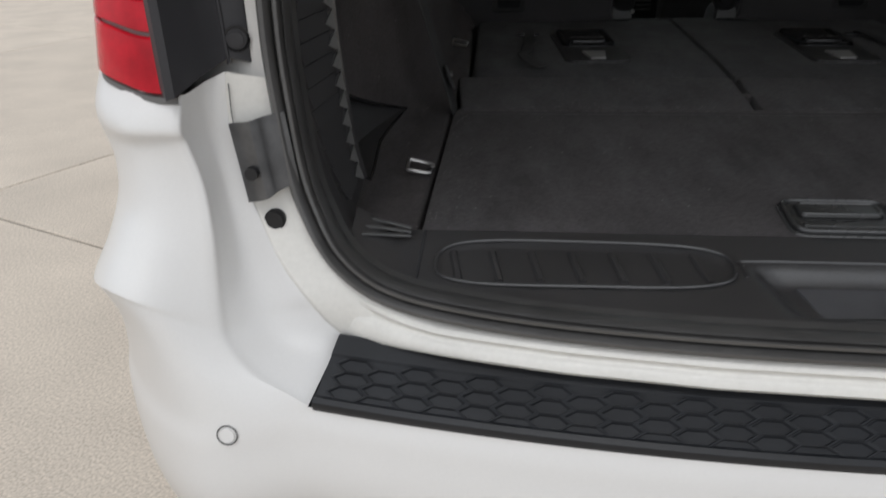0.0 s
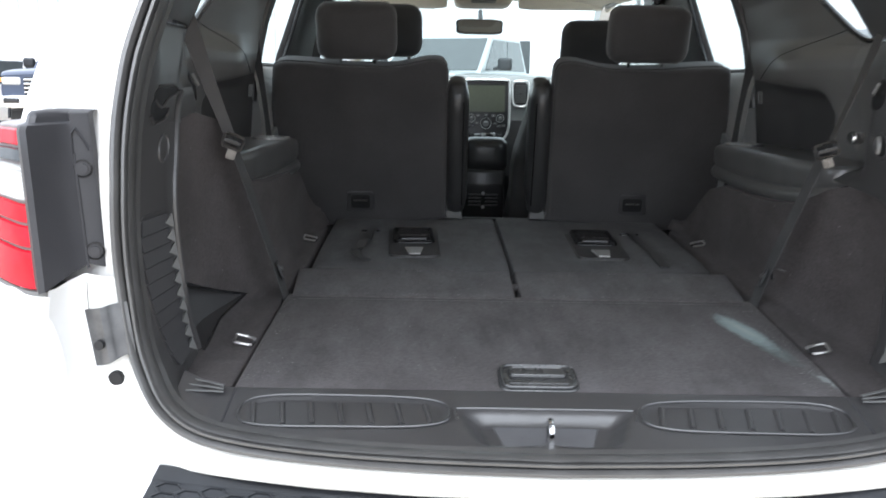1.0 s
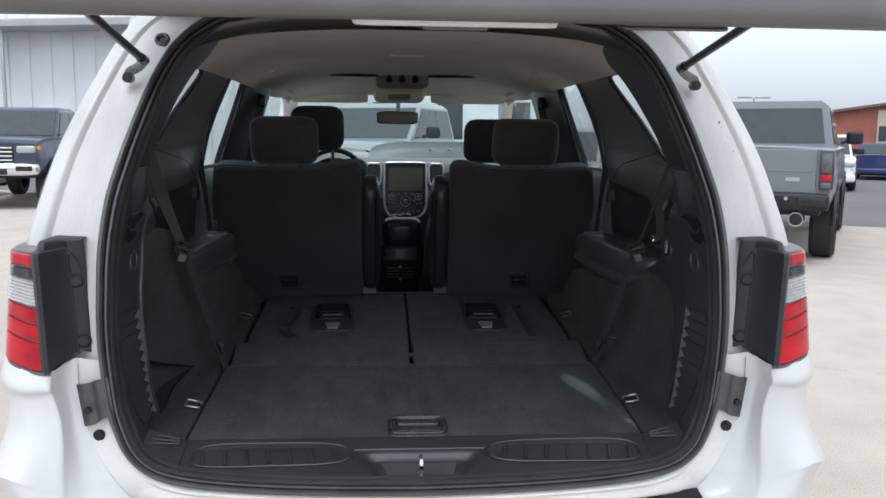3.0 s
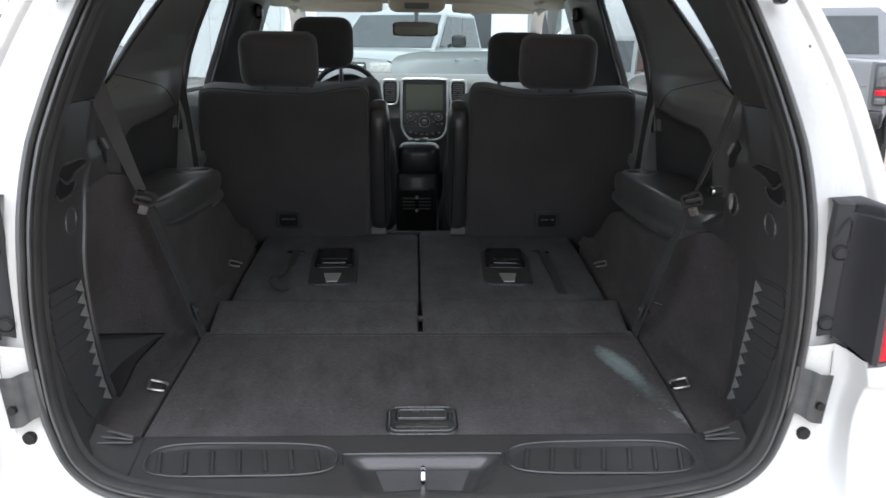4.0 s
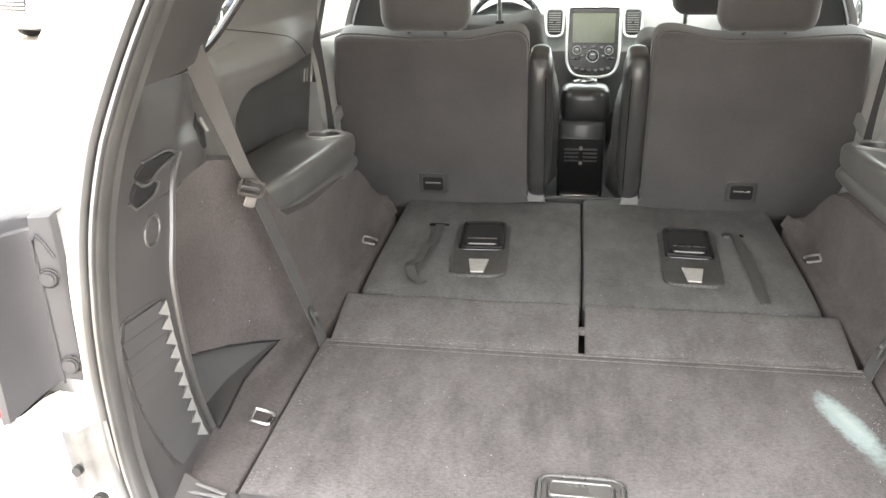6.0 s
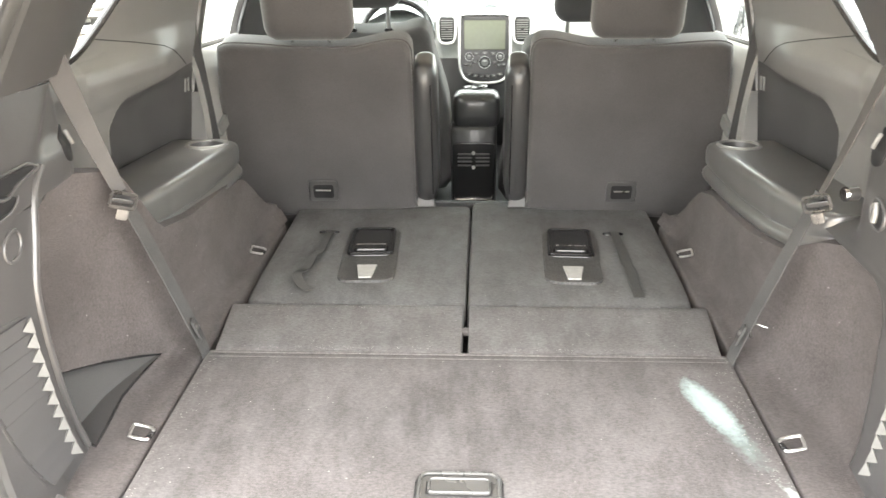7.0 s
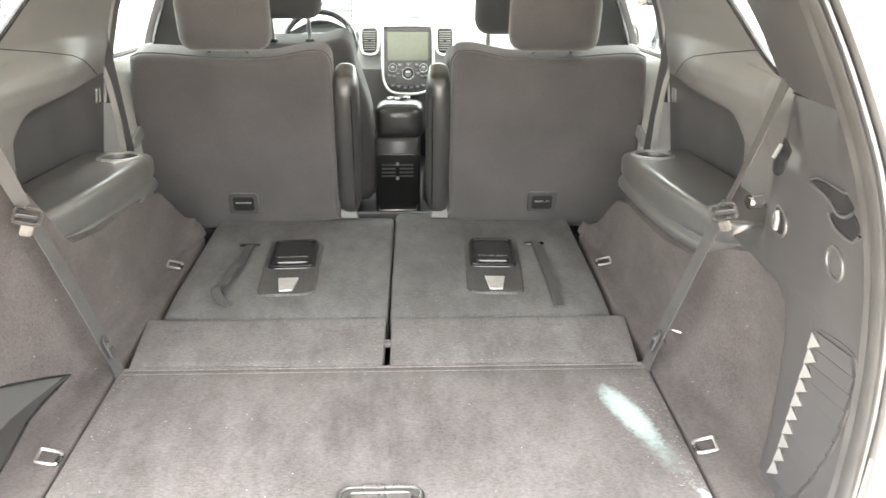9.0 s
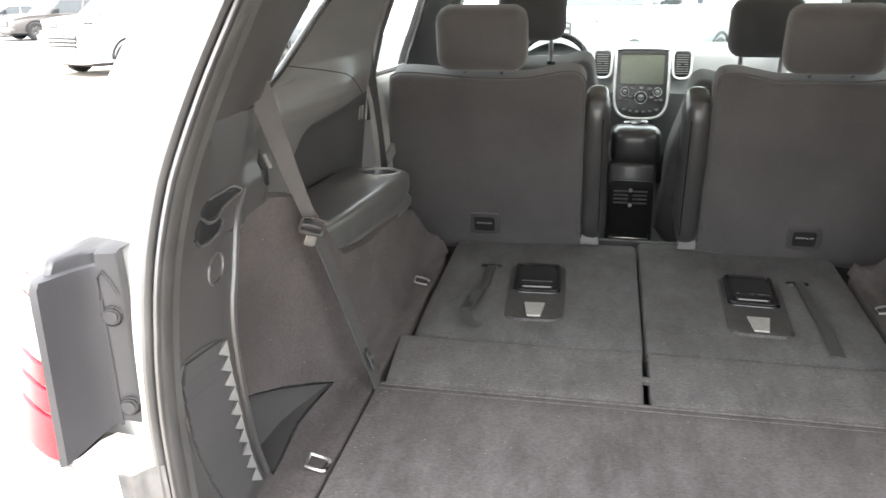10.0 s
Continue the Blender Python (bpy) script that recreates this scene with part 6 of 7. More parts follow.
# doors, pillars and cabin floor
DOORTRIM = material("door_trim", (0.36, 0.362, 0.352), 0.5, var=0.08, scale=6, fine=400, bump=0.1)
for side in (1, -1):
    door_t = thing("door_1" if side > 0 else "door_2", (side * 0.8, 2.5, 0.5), "closed car doors with dark inner trim", "door", kind="structure")
    for y0, y1 in ((1.445, 2.44), (2.47, 3.75)):
        rows = [[(0.775, y, 0.48), (0.765, y, 0.9), (0.76, y, 1.12), (0.772, y, 1.26), (0.785, y, 1.335), (0.805, y, 1.358), (0.85, y, 1.358)] for y in (y0, y0 + 0.3, y1 - 0.3, y1)]
        d = part("inner_panel", mirrored(loft(rows, 2, 2), side), DOORTRIM, door_t, "light grey door inner panel")
        part("arm_pull", mirrored(cushion((0.745, (y0 + y1) / 2, 1.03), (0.07, 0.5, 0.07), 0.025), side), VINYL, d)
        # Slab added to imitate light reflected off the door sill.
        part("door_handle", mirrored(slab(rrect(0.12, 0.036, 0.014), 0.014, frame_of((0.748, y0 + 0.15, 1.135), (0, -1, -0.32), (0.1, -0.3, 1)), 0.004), side), DASH, d, "pale slab for the light reflected along the door sill")
        part("sill_trim", mirrored(tube([(0.812, y0, 1.362), (0.812, y1, 1.362)], 0.009, 6), side), HINGE, d)
    rows = [[(0.862, 1.99, 1.2), (0.83, 2.01, 1.2), (0.80, 2.08, 1.2), (0.775, 2.33, 1.2), (0.768, 2.38, 1.2), (0.768, 2.52, 1.2), (0.83, 2.58, 1.2)], [(0.838, 2.00, 1.36), (0.815, 2.02, 1.36), (0.788, 2.09, 1.36), (0.752, 2.32, 1.36), (0.747, 2.38, 1.36), (0.750, 2.52, 1.36), (0.80, 2.58, 1.36)], [(0.794, 2.02, 1.5), (0.772, 2.04, 1.5), (0.750, 2.11, 1.5), (0.717, 2.32, 1.5), (0.712, 2.38, 1.5), (0.718, 2.53, 1.5), (0.77, 2.59, 1.5)], [(0.741, 2.06, 1.67), (0.724, 2.08, 1.67), (0.704, 2.14, 1.67), (0.662, 2.34, 1.67), (0.658, 2.40, 1.67), (0.668, 2.55, 1.67), (0.72, 2.61, 1.67)], [(0.712, 2.08, 1.77), (0.695, 2.10, 1.77), (0.672, 2.17, 1.77), (0.630, 2.36, 1.77), (0.626, 2.42, 1.77), (0.64, 2.57, 1.77), (0.69, 2.64, 1.77)]]
    part("pillar_trim", mirrored(loft(rows, 3, 3), side), PLASTIC, door_t, "black plastic centre pillar trim", 50)
    part("frame_seal", mirrored(tube(catmull([(x - 0.004, y - 0.006, z) for x, y, z in (r[1] for r in rows)], 4), 0.008, 8), side), GLOSS, door_t)
    fb = thing("front_belt", (side * 0.70, 2.26, 1.6), "black front seat belt hanging down the centre pillar", "seat belt", "front belts")
    part("webbing", mirrored(sweep(catmull([(0.660, 2.285, 1.655), (0.690, 2.262, 1.53), (0.722, 2.262, 1.38), (0.752, 2.27, 1.20)], 4), rrect(0.044, 0.003, 0.001, 1), up=(-0.80, -0.60, 0)), side), BELT, fb)
    part("belt_guide", mirrored(cushion((0.662, 2.29, 1.655), (0.030, 0.055, 0.060), 0.012), side), GLOSS, fb, "black plastic belt guide")
    part("front_pillar_trim", mirrored(loft([[(0.64, 3.38, 1.76), (0.62, 3.43, 1.75), (0.64, 3.48, 1.755)], [(0.70, 3.70, 1.60), (0.675, 3.75, 1.59), (0.69, 3.80, 1.60)], [(0.79, 4.2, 1.34), (0.765, 4.25, 1.33), (0.78, 4.3, 1.34)]], 3, 3), side), BEIGE, door_t)
    part("frame_trim", mirrored(tube([(0.69, 1.45, 1.74), (0.70, 2.2, 1.755), (0.685, 3.0, 1.745), (0.66, 3.35, 1.73)], 0.03, 8), side), PLASTIC, door_t)
    part("rear_frame", mirrored(sweep(catmull([(0.83, 1.50, 1.25), (0.79, 1.53, 1.5), (0.70, 1.60, 1.75)], 3), rrect(0.05, 0.08, 0.02, 2), up=(1, 0, 0)), side), PLASTIC, door_t)
    dm = thing("door_mirror", (side * 1.0, 3.55, 1.25), "door mirror of the car in a dark shell", "mirror", "door mirrors")
    part("shell", mirrored(cushion((1.03, 3.62, 1.32), (0.22, 0.10, 0.15), 0.045), side), GLOSS, dm)
    part("arm", mirrored(tube([(0.88, 3.65, 1.28), (0.96, 3.63, 1.29)], 0.02, 8), side), GLOSS, dm)
single("floor", rbox((0, 3.05, 0.46), (1.62, 2.6, 0.04), 0.004), POCKET, "black carpeted cabin floor", "floor", kind="structure")
single("firewall", rbox((0, 4.38, 0.85), (1.6, 0.03, 0.8), 0.004), POCKET, "black firewall behind the dashboard", "firewall", kind="structure")
single("cargo_bulkhead", rbox((0, 1.84, 0.64), (1.5, 0.03, 0.36), 0.004), POCKET, "dark carpeted step ahead of the folded seats", "trim", kind="structure")
single("underbody", rbox((0, 2.3, 0.40), (1.7, 4.4, 0.06), 0.02), STEP, "dark underbody of the car", "underbody", kind="structure")

# ---------------- liftgate, raised over the opening ----------------
gate = thing("liftgate", (0, 0.47, 1.83), "open white liftgate with grey inner trim, seen from below", "liftgate")
GA, GB = Vector((0, 0.45, 1.865)), Vector((0, -0.46, 1.653))
def gate_row(f, half, dz, sag=0.0):
    c = GA.lerp(GB, f)
    return [(x * half, c.y + 0.02 * abs(x) ** 3 * (1 if f > 0.5 else 0), c.z + dz - sag * abs(x) ** 4) for x in (-1, -0.85, -0.5, 0, 0.5, 0.85, 1)]
outer = [gate_row(0.0, 0.66, 0.02), gate_row(0.2, 0.68, 0.06), gate_row(0.5, 0.72, 0.09), gate_row(0.8, 0.75, 0.09), gate_row(0.98, 0.75, 0.075)]
part("outer_skin", thicken(loft(outer, 4, 3), -0.01), WHITE, gate)
inner = [gate_row(0.03, 0.62, 0.0), gate_row(0.1, 0.64, 0.002), gate_row(0.5, 0.69, 0.006), gate_row(0.82, 0.72, 0.004), gate_row(0.95, 0.735, 0.0), gate_row(1.01, 0.745, 0.006), gate_row(1.03, 0.75, 0.03), gate_row(1.02, 0.755, 0.075)]
TRIM_GREY = material("gate_trim", (0.14, 0.135, 0.132), 0.5, var=0.1, scale=6, fine=500, bump=0.2)
part("inner_trim", loft(inner, 4, 3), TRIM_GREY, gate, "grey plastic inner trim")
part("pull_cup", slab(rrect(0.31, 0.15, 0.03), 0.02, frame_of(GA.lerp(GB, 0.905) + Vector((0.028, 0, -0.012)), (1, 0, 0), (0, 1, 0.16)) @ Matrix.Rotation(math.pi, 4, "X"), 0.006), JAMB, gate, "pale pull handle cup")
part("pull_slot", slab(rrect(0.10, 0.035, 0.012), 0.006, frame_of(GA.lerp(GB, 0.935) + Vector((0.028, 0, -0.016)), (1, 0, 0), (0, 1, 0.16)) @ Matrix.Rotation(math.pi, 4, "X"), 0.002), RUBBER, gate)
for side in (1, -1):
    part("hinge", mirrored(rbox((0.33, 0.462, 1.845), (0.05, 0.07, 0.03), 0.006), side), LABEL, gate, "white painted hinge")
    part("hinge_pin", mirrored(cyl((0.33, 0.45, 1.838), 0.008, 0.06, "x", 12), side), STEEL, gate)
    part("bump_stop", mirrored(cyl((0.50, 0.40, 1.845), 0.012, 0.03, "z", 12, bevel=0.004), side), RUBBER, gate)
tm = frame_of(GA.lerp(GB, 0.955) + Vector((0.36, 0, -0.004)), (1, 0, 0), (0, 1, 0.22)) @ Matrix.Rotation(math.pi, 4, "X")
part("trim_latch", tube([tm @ Vector((u, v, 0.0)) for u, v in rrect(0.16, 0.05, 0.018, 4)], 0.0035, 6, True), RUBBER, gate, "dark outline of a trim cover")
part("spoiler", loft([[(x, 0.46 - 0.02 * abs(x), 1.845) for x in (-0.62, -0.3, 0, 0.3, 0.62)], [(x, 0.38, 1.875) for x in (-0.64, -0.3, 0, 0.3, 0.64)], [(x, 0.30, 1.93) for x in (-0.64, -0.3, 0, 0.3, 0.64)], [(x, 0.48, 1.90) for x in (-0.62, -0.3, 0, 0.3, 0.62)]], 3, 2), WHITE, gate)

# ---------------- other vehicles and the distance ----------------
SMOKED = material("smoked_lamp", (0.10, 0.105, 0.11), 0.15, var=0.25, scale=30, coat=0.5)
AMBER = material("amber_lens", (0.75, 0.22, 0.03), 0.2, var=0.1, scale=20)
def paint(name, c, rough=0.3):
    return material(name, c, rough, var=0.04, scale=2, fine=60, bump=0.01, fine_var=0.01, coat=0.6)


def wheels(par, axles, half, r, w, m, rim_mat):
    for y in axles:
        for s in (1, -1):
            c = Vector((s * (half - w / 2), y, r))
            b = bmesh.new()
            prof = [(0.62 * r, -w / 2), (0.9 * r, -w / 2), (r, -w * 0.36), (r, w * 0.36), (0.9 * r, w / 2), (0.62 * r, w / 2)]
            rings = [[c + Vector((t, rr * math.cos(a), rr * math.sin(a))) for rr, t in prof] for a in [2 * math.pi * i / 28 for i in range(29)]]
            grid(b, rings)
            bmesh.ops.transform(b, matrix=m, verts=b.verts)
            ty = part("tyre", b, TYRE, par)
            b = cyl(c + Vector((s * w * 0.28, 0, 0)), 0.63 * r, 0.05, "x", 28, bevel=0.01)
            for k in range(5):
                a = 2 * math.pi * k / 5
                rbox((0, 0, 0), (0.03, 0.07, 0.5 * r), 0.01, 1, Matrix.Translation(c + Vector((s * w * 0.42, 0.33 * r * -math.sin(a), 0.33 * r * math.cos(a)))) @ Matrix.Rotation(a, 4, "X"), b)
            bmesh.ops.transform(b, matrix=m, verts=b.verts)
            part("rim", b, rim_mat, ty)


def vehicle(name, kind, at, heading, colour, label, group="", lift=0.0, markers=False):
    """kind: pickup, suv or sedan. heading: degrees, 0 looks along +y, turning left."""
    par = thing(name, at, label, "pickup truck" if kind == "pickup" else "car", group)
    m = Matrix.Translation(at) @ Matrix.Rotation(radians(heading), 4, "Z")
    body_m = paint(name + "_paint", colour)
    L, W, zb, zh, zr, cab = {"pickup": (5.8, 2.02, 0.55, 1.28, 1.93, (-0.75, 1.35)), "suv": (4.7, 1.88, 0.3, 1.05, 1.72, (-2.15, 0.95)), "sedan": (4.7, 1.82, 0.25, 0.98, 1.45, (-1.55, 0.85))}[kind]
    zb, zh, zr = zb + lift, zh + lift, zr + lift
    h = W / 2
    def P(b):
        bmesh.ops.transform(b, matrix=m, verts=b.verts)
        return b
    f, r = L / 2, -L / 2
    rows = []
    for y, k, zt in ((r, 0.93, zh - 0.04), (r + 0.06, 0.97, zh), (r + 0.7, 1.0, zh), (0, 1.0, zh), (f - 1.4, 1.0, zh), *(((f - 0.8, 0.99, zh), (f - 0.15, 0.96, zh - 0.05), (f, 0.93, zh - 0.13)) if kind == "pickup" else ((f - 0.8, 0.99, zh - 0.03), (f - 0.15, 0.95, zh - 0.14), (f, 0.90, zh - 0.35)))):
        hh = h * k
        rows.append([(-hh * 0.94, y, zb), (-hh, y, zb + 0.2), (-hh, y, (zb + zt) / 2 + 0.1), (-hh * 0.97, y, zt - 0.06), (-hh * 0.9, y, zt), (0, y, zt + 0.03), (hh * 0.9, y, zt), (hh * 0.97, y, zt - 0.06), (hh, y, (zb + zt) / 2 + 0.1), (hh, y, zb + 0.2), (hh * 0.94, y, zb)])
    b = loft(rows, 2, 2)
    for end in (rows[0], rows[-1]):
        b.faces.new([b.verts.new(v) for v in end])
    part("body", P(b), body_m, par)
    part("chassis", P(rbox((0, 0, zb), (W * 0.86, L * 0.94, 0.16), 0.03)), STEP, par)
    c0, c1 = cab
    sl = {"pickup": (0.14, 0.75), "suv": (0.35, 0.75), "sedan": (0.75, 0.85)}[kind]
    rows = [[(-h * 0.9, c0 - 0.02, zh), (-h * 0.9, c1, zh), (h * 0.9, c1, zh), (h * 0.9, c0 - 0.02, zh)], [(-h * 0.80, c0 + sl[0] * 0.8, zr - 0.08), (-h * 0.80, c1 - sl[1] * 0.9, zr - 0.08), (h * 0.80, c1 - sl[1] * 0.9, zr - 0.08), (h * 0.80, c0 + sl[0] * 0.8, zr - 0.08)], [(-h * 0.70, c0 + sl[0], zr), (-h * 0.70, c1 - sl[1] - 0.1, zr), (h * 0.70, c1 - sl[1] - 0.1, zr), (h * 0.70, c0 + sl[0], zr)]]
    b = bmesh.new()
    vs = grid(b, rows, closed=True)
    b.faces.new(vs[-1])
    part("cab", P(b), body_m, par)
    def pane(nm, q, mat=None):
        b = bmesh.new()
        c = sum((Vector(v) for v in q), Vector()) / 4
        b.faces.new([b.verts.new(v) for v in q])
        bmesh.ops.recalc_face_normals(b, faces=b.faces)
        n = (Vector(q[1]) - Vector(q[0])).cross(Vector(q[2]) - Vector(q[1])).normalized()
        out = c - Vector((0, (c0 + c1) / 2, zh + 0.2))
        if n.dot(out) < 0:
            n = -n
        for v in b.verts:
            v.co += n * 0.006
        ex = bmesh.ops.extrude_face_region(b, geom=b.faces[:])
        for v in ex["geom"]:
            if isinstance(v, bmesh.types.BMVert):
                v.co += n * 0.006
        return part(nm, P(b), mat or AUTOGLASS, par, "", 20)
    lo, hi = rows[0], rows[1]
    def mixq(a, b2, c, d, u0, u1, v0, v1):
        A, B, C, D = (Vector(p) for p in (a, b2, c, d))
        g = lambda u, v: A.lerp(B, u).lerp(D.lerp(C, u), v)
        return [g(u0, v0), g(u1, v0), g(u1, v1), g(u0, v1)]
    pane("windscreen", mixq(lo[1], lo[2], hi[2], hi[1], 0.04, 0.96, 0.06, 0.97))
    pane("rear_window", mixq(lo[0], lo[3], hi[3], hi[0], 0.06, 0.94, 0.1, 0.95))
    for s in (0, 1):
        a, b2, c, d = (lo[0], lo[1], hi[1], hi[0]) if s == 0 else (lo[3], lo[2], hi[2], hi[3])
        pane("side_window", mixq(a, b2, c, d, 0.05, 0.46, 0.08, 0.94))
        pane("side_window", mixq(a, b2, c, d, 0.50, 0.93, 0.08, 0.94))
    rt = {"pickup": 0.41, "suv": 0.36, "sedan": 0.33}[kind] + lift * 0.35
    wheels(par, (r + 1.15, f - 0.95), h + 0.02, rt, 0.30 if kind == "pickup" else 0.23, m, STEEL)
    for s in (1, -1):
        for y in (r + 1.15, f - 0.95):
            arch = [(s * (h - 0.002), y + (rt + 0.07) * math.cos(a), rt + (rt + 0.07) * math.sin(a)) for a in [math.pi * i / 14 for i in range(15)]]
            part("wheel_arch", P(sweep(arch, rrect(0.06, 0.05, 0.02, 2), up=(s, 0, 0))), STEP if kind != "sedan" else body_m, par)
        part("headlight", P(rbox((s * h * 0.74, f - 0.03, zh - 0.24), (0.36, 0.12, 0.15), 0.04, 3)), CLEARLENS, par)
        part("tail_light", P(rbox((s * h * 0.91, r + 0.02, zh - 0.26), (0.15, 0.10, 0.42 if kind == "pickup" else 0.2), 0.02)), RED, par)
        mr = part("mirror", P(cushion((s * (h + 0.13), c1 - 0.45, zh + 0.14), (0.24, 0.12, 0.2), 0.05)), STEP, par)
        part("mirror_arm", P(tube([(s * (h - 0.06), c1 - 0.45, zh + 0.06), (s * (h + 0.06), c1 - 0.45, zh + 0.1)], 0.03, 6)), STEP, mr)
        for y in (c0 + 0.5, c1 - 0.7):
            part("door_handle", P(rbox((s * (h + 0.006), y, zh - 0.16), (0.03, 0.16, 0.035), 0.01)), body_m, par)
    g = part("grille", P(rbox((0, f - 0.02, zh - 0.33), (W * 0.52, 0.10, 0.34), 0.04)), GLOSS, par)
    for i in range(4):
        part("grille_bar", P(rbox((0, f + 0.032, zh - 0.45 + 0.08 * i), (W * 0.5, 0.03, 0.03), 0.008)), CHROME, g)
    if kind == "pickup":
        for s in (1, -1):
            if markers:
                part("marker_lamp", P(rbox((s * h * 0.93, f - 0.10, zh - 0.22), (0.10, 0.12, 0.09), 0.02)), AMBER, par)
            part("fog_bezel", P(rbox((s * h * 0.72, f + 0.125, zb + 0.12), (0.30, 0.03, 0.10), 0.012)), GLOSS, par)
        part("lower_grille", P(rbox((0, f + 0.125, zb + 0.06), (W * 0.42, 0.03, 0.12), 0.012)), GLOSS, par)
    part("front_bumper", P(cushion((0, f - 0.0, zb + 0.10), (W * 0.96, 0.26, 0.26), 0.09)), CHROME if kind == "pickup" else body_m, par)
    part("rear_bumper", P(cushion((0, r - 0.02, zb + 0.10), (W * 0.96, 0.24, 0.22), 0.06)), STEP if kind == "pickup" else body_m, par)
    return par, m, body_m, (L, W, zb, zh, zr, rt)


def truck_tail(par, m, body_m, dims):
    """Tailgate, lamps, bumper lights and exhaust of the lifted pickup."""
    L, W, zb, zh, zr, rt = dims
    r, h = -L / 2, W / 2
    def P(b):
        bmesh.ops.transform(b, matrix=m, verts=b.verts)
        return b
    tg = part("tailgate", P(slab(rrect(W * 0.80, zh - zb - 0.16, 0.03), 0.06, frame_of((0, r - 0.02, (zh + zb) / 2 + 0.07), (1, 0, 0), (0, 0, 1)), 0.015)), body_m, par)
    part("crease", P(rbox((0, r - 0.022, zb + 0.46), (W * 0.76, 0.012, 0.012), 0.004)), body_m, tg)
    part("latch", P(slab(rrect(0.26, 0.16, 0.03), 0.02, frame_of((0, r - 0.03, zh - 0.2), (1, 0, 0), (0, 0, 1)), 0.006)), GLOSS, tg)
    part("cap_lid", P(cushion((0, -0.5, zh + 0.30), (W * 0.9, 0.3, 0.06), 0.02)), body_m, par)
    part("badge", P(slab(rrect(0.16, 0.05, 0.02), 0.006, frame_of((h * 0.55, r - 0.028, zb + 0.36), (1, 0, 0), (0, 0, 1)), 0.002)), LABEL, tg)
    for s in (1, -1):
        part("lamp_dark", P(rbox((s * h * 0.91, r - 0.005, zh - 0.25), (0.16, 0.10, 0.46), 0.02)), DARKLENS, par)
        part("lamp_red", P(rbox((s * h * 0.91, r - 0.02, zh - 0.34), (0.12, 0.09, 0.07), 0.012)), RED, par)
        part("lamp_smoked", P(rbox((s * h * 0.91, r - 0.02, zh - 0.17), (0.11, 0.09, 0.22), 0.015)), SMOKED, par)
        part("lamp_smoked", P(rbox((s * h * 0.91, r - 0.02, zh - 0.43), (0.11, 0.09, 0.07), 0.012)), SMOKED, par)
        part("bumper_corner", P(rbox((s * h * 0.78, r - 0.14, zb + 0.11), (0.30, 0.04, 0.12), 0.015)), GLOSS, par)
        part("bumper_lamp", P(cyl((s * h * 0.5, r - 0.145, zb + 0.14), 0.022, 0.02, "y", 12)), CLEARLENS, par)
    ex = part("exhaust_tip", P(cyl((h * 0.62, r - 0.02, zb - 0.10), 0.085, 0.3, "y", 20)), CHROME, par, "bright exhaust tip")
    part("exhaust_bore", P(cyl((h * 0.62, r - 0.168, zb - 0.10), 0.072, 0.01, "y", 20)), GLOSS, ex)


t1 = vehicle("pickup_truck", "pickup", (5.75, 10.55, 0), -31, (0.178, 0.186, 0.196), "slate grey lifted pickup truck seen from behind", lift=0.13)
truck_tail(*t1)
vehicle("pickup_truck", "pickup", (-8.2, 17.85, 0), 186, (0.030, 0.042, 0.075), "dark blue pickup truck with a chrome grille", lift=0.15, markers=True)
vehicle("pickup_truck", "pickup", (0.05, 13.6, 0), 155, (0.30, 0.32, 0.33), "silver grey pickup truck parked ahead", lift=0.16)
vehicle("sport_utility_car", "suv", (3.5, 14.6, 0), 155, (0.22, 0.23, 0.225), "grey sport utility car parked ahead")
vehicle("sport_utility_car", "suv", (14.2, 24.5, 0), 152, (0.75, 0.75, 0.74), "white compact sport utility car across the lot", "cars across the lot")
vehicle("saloon_car", "sedan", (20.5, 31.5, 0), -32, (0.018, 0.024, 0.11), "dark blue saloon car across the lot", "cars across the lot")
vehicle("saloon_car", "sedan", (24.5, 29.5, 0), -32, (0.7, 0.7, 0.7), "white saloon car across the lot", "cars across the lot")
vehicle("sport_utility_car", "suv", (-19.5, 29.2, 0), 150, (0.72, 0.72, 0.72), "white sport utility car parked in a row", "cars in the far row")
vehicle("estate_car", "suv", (-24.0, 32.2, 0), 150, (0.10, 0.09, 0.085), "dark brown car parked in a row", "cars in the far row")
vehicle("sport_utility_car", "suv", (-11.0, 17.6, 0), 160, (0.74, 0.74, 0.73), "white sport utility car with chrome grille", "cars in the near row")
vehicle("saloon_car", "sedan", (-28.5, 34.5, 0), 150, (0.2, 0.2, 0.21), "dark grey saloon car parked in a row", "cars in the far row")
wheels(car, (0.98, 4.02), 0.93, 0.385, 0.26, Matrix.Identity(4), STEEL)

# pale metal sheds to the left and ahead
PALE = material("pale_metal_wall", (0.80, 0.81, 0.82), 0.5, var=0.05, scale=0.5, fine=30, bump=0.05)
PALE_TRIM = material("grey_metal_trim", (0.42, 0.43, 0.44), 0.5, var=0.08, scale=1)
BRICKWALL = material("red_brick_wall", (0.33, 0.12, 0.08), 0.9, var=0.15, scale=0.8, fine=14, bump=0.3, fine_var=0.15)
BEIGEWALL = material("tan_stone", (0.5, 0.43, 0.32), 0.85, var=0.1)
ROOFM = material("brown_roof", (0.16, 0.12, 0.10), 0.8, var=0.1)
shed = thing("metal_shed", (-24, 44, 0), "large pale corrugated metal shed with a canopy", "building")
ms = Matrix.Translation((-24, 46, 0)) @ Matrix.Rotation(radians(-14), 4, "Z")
part("wall", rbox((0, 0, 4.6), (44, 12, 9.2), 0.02, 1, ms), PALE, shed)
part("roof", rbox((0, 0, 9.35), (45, 13, 0.3), 0.02, 1, ms), PALE_TRIM, shed)
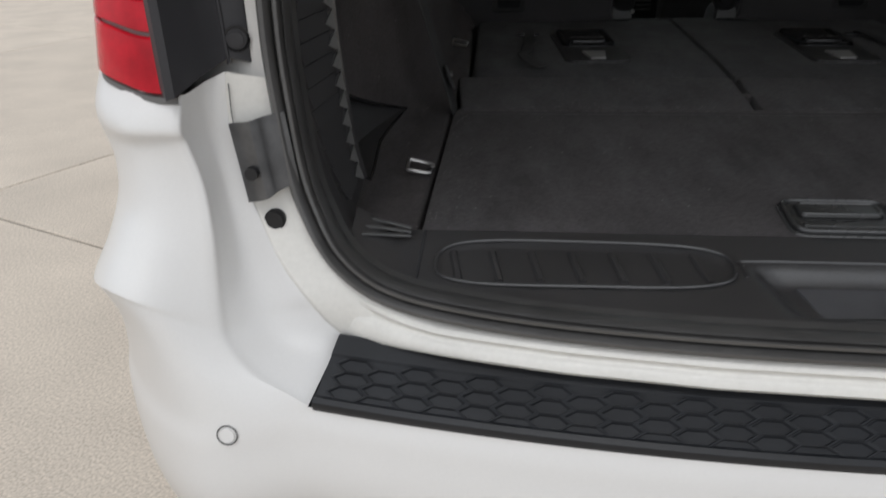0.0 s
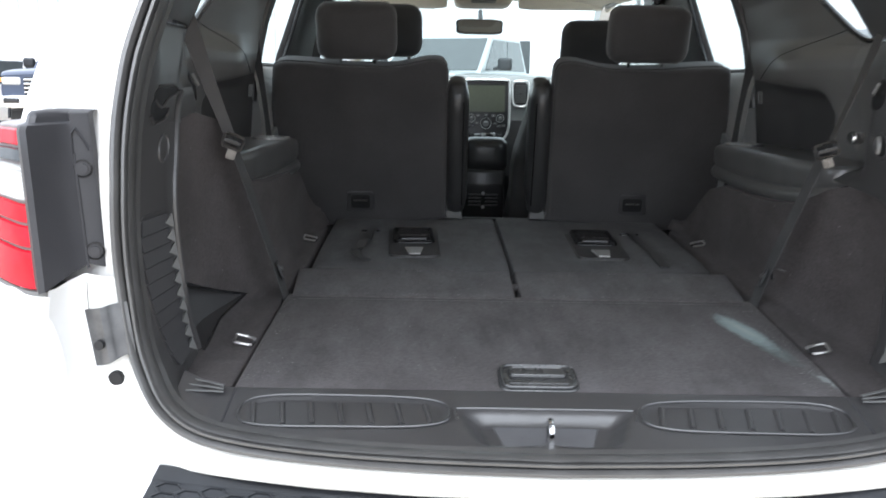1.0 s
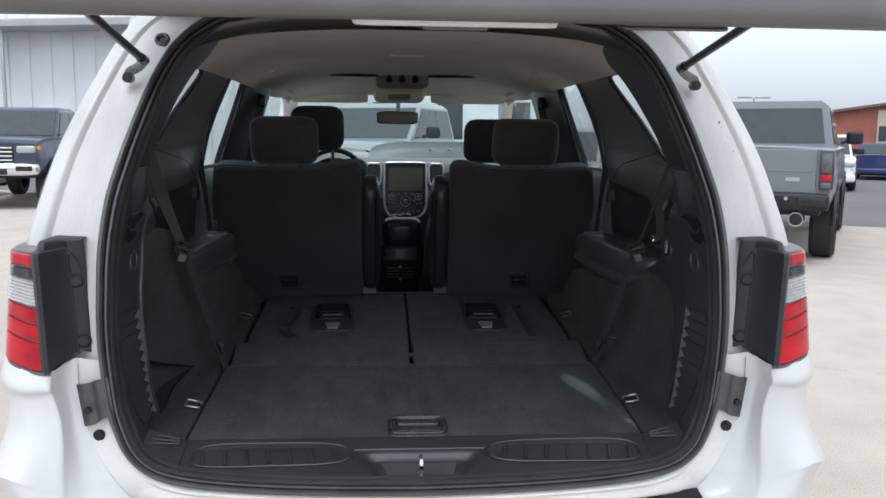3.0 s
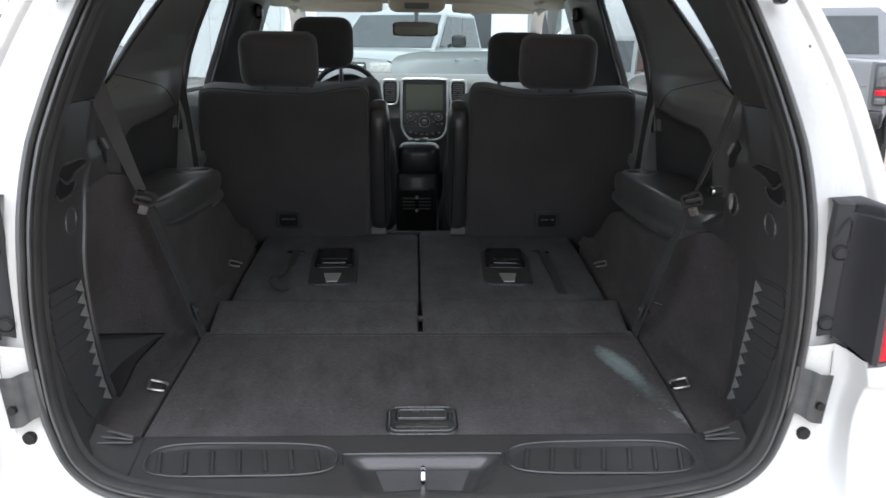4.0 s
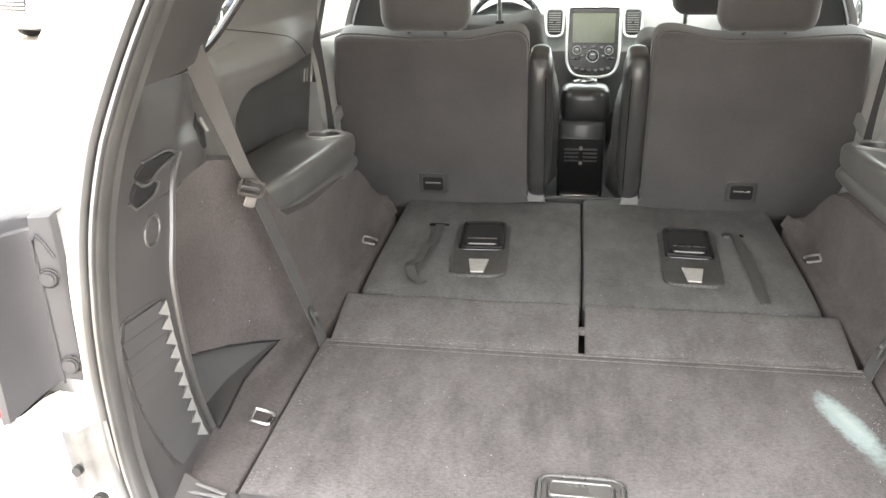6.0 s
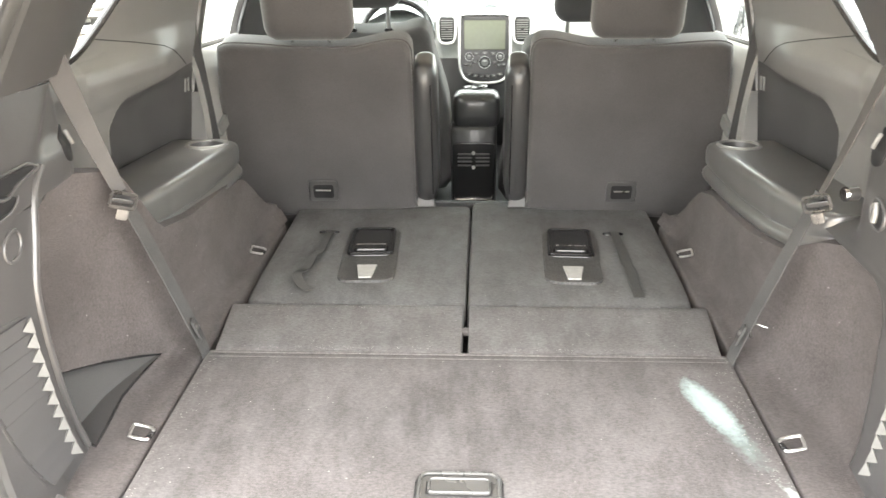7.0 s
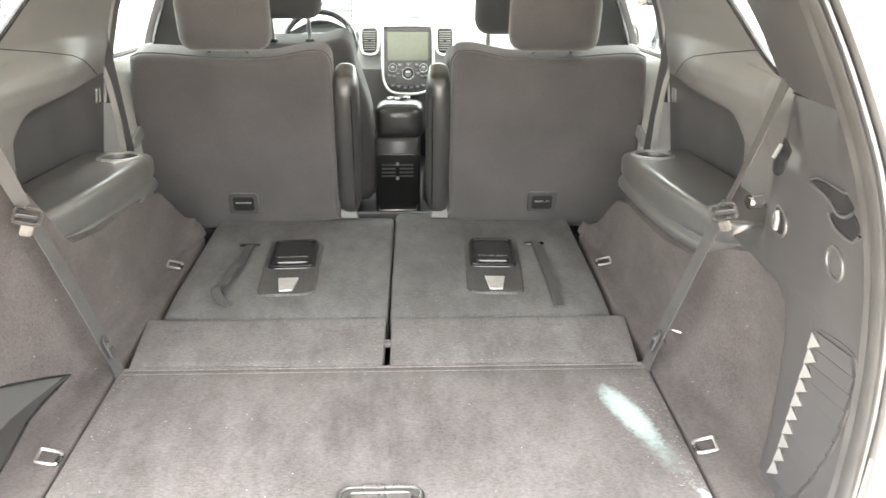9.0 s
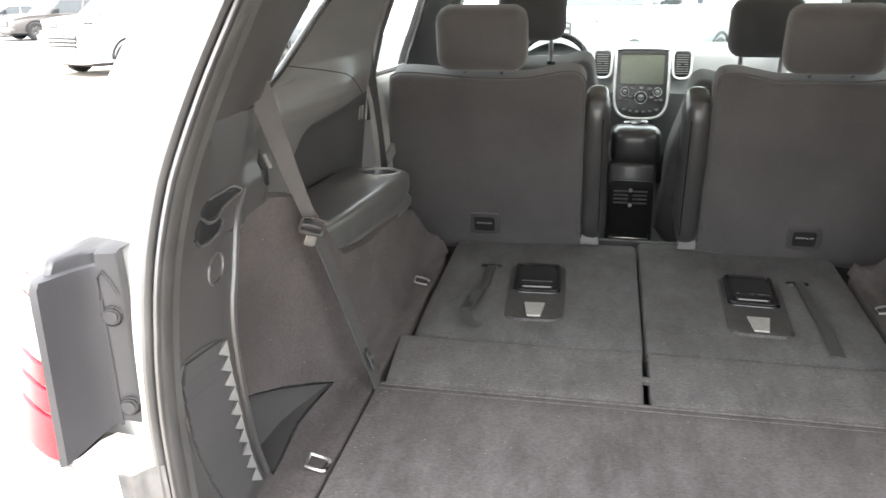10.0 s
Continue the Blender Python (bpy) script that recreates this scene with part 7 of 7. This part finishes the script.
part("canopy", rbox((6, -6.8, 6.3), (24, 1.8, 0.35), 0.04, 1, ms), PALE_TRIM, shed)
for i in range(40):
    part("wall_rib", rbox((-21.5 + i * 1.1, -6.04, 4.5), (0.08, 0.08, 9.0), 0.01, 1, ms), PALE, shed)
for i in range(4):
    part("downpipe", rbox((-5 + 7 * i, -7.4, 3.1), (0.14, 0.14, 6.2), 0.02, 1, ms), PALE_TRIM, shed)
store = thing("pale_building", (1, 56, 0), "pale low building ahead of the car", "building")
mp2 = Matrix.Translation((1, 56, 0)) @ Matrix.Rotation(radians(-14), 4, "Z")
part("wall", rbox((0, 0, 3.2), (22, 10, 6.4), 0.03, 1, mp2), PALE, store)
part("parapet", rbox((0, 0, 6.5), (22.4, 10.4, 0.3), 0.03, 1, mp2), PALE_TRIM, store)
for i in range(5):
    part("window", rbox((-8.4 + 4.2 * i, -5.03, 2.4), (1.6, 0.1, 2.6), 0.02, 1, mp2), DARKLENS, store)
brick = thing("brick_building", (44, 72, 0), "red brick building with a low gable and tan pilasters", "building")
mb = Matrix.Translation((49, 76, 0)) @ Matrix.Rotation(radians(-30), 4, "Z")
b = bmesh.new()
prof = [(-9, 0), (9, 0), (9, 3.5), (0, 4.8), (-9, 3.5)]
grid(b, [[mb @ Vector((x, -12, z)) for x, z in prof], [mb @ Vector((x, 12, z)) for x, z in prof]], closed=True)
b.faces.new([b.verts.new(mb @ Vector((x, -12, z))) for x, z in prof])
part("wall", b, BRICKWALL, brick)
for s in (1, -1):
    b = bmesh.new()
    grid(b, [[mb @ Vector((0, -12.5, 4.95)), mb @ Vector((s * 9.6, -12.5, 3.58))], [mb @ Vector((0, 12.5, 4.95)), mb @ Vector((s * 9.6, 12.5, 3.58))]])
    part("roof", thicken(b, 0.22), ROOFM, brick)
for x in (-1.1, 1.1):
    part("pilaster", rbox((x, -12.05, 2.1), (0.9, 0.14, 4.2), 0.02, 1, mb), BEIGEWALL, brick)
for x in (-1.1, 1.1):
    part("window", rbox((x, -12.13, 2.2), (0.6, 0.05, 1.3), 0.02, 1, mb), DARKLENS, brick)
pole = thing("street_lamp", (23.3, 50, 0), "tall lot light pole with two flat heads", "street lamp")
part("mast", tube([(23.3, 50, 0), (23.3, 50, 4.2)], 0.07, 8), PALE_TRIM, pole)
for s in (1, -1):
    part("head", rbox((23.3 + s * 0.6, 50, 4.24), (0.9, 0.35, 0.1), 0.03), PALE_TRIM, pole)

# ---------------- pavement slabs ----------------
SIZE, GAP = 3.45, 0.014
sb = bmesh.new()
hh = SIZE / 2 - GAP / 2
rbox((0, 0, -0.06), (2 * hh, 2 * hh, 0.12), 0.006, 1, None, sb)
slab_me = finish(sb, "slab", CONCRETE, 30)
for i in range(-7, 7):
    for j in range(-6, 5):
        v = 0.84 - SIZE / 2 + SIZE * (j + 1)
        p = lot(-3.57 + SIZE / 2 + SIZE * i, v)
        if p.length > 30 or v > 14.6:
            continue
        ob = new("slab", slab_me)
        ob.parent = pavement
        ob.matrix_basis = Matrix.Translation((p.x, p.y, 0)) @ Matrix.Rotation(math.atan2(-0.425, 0.905), 4, "Z")
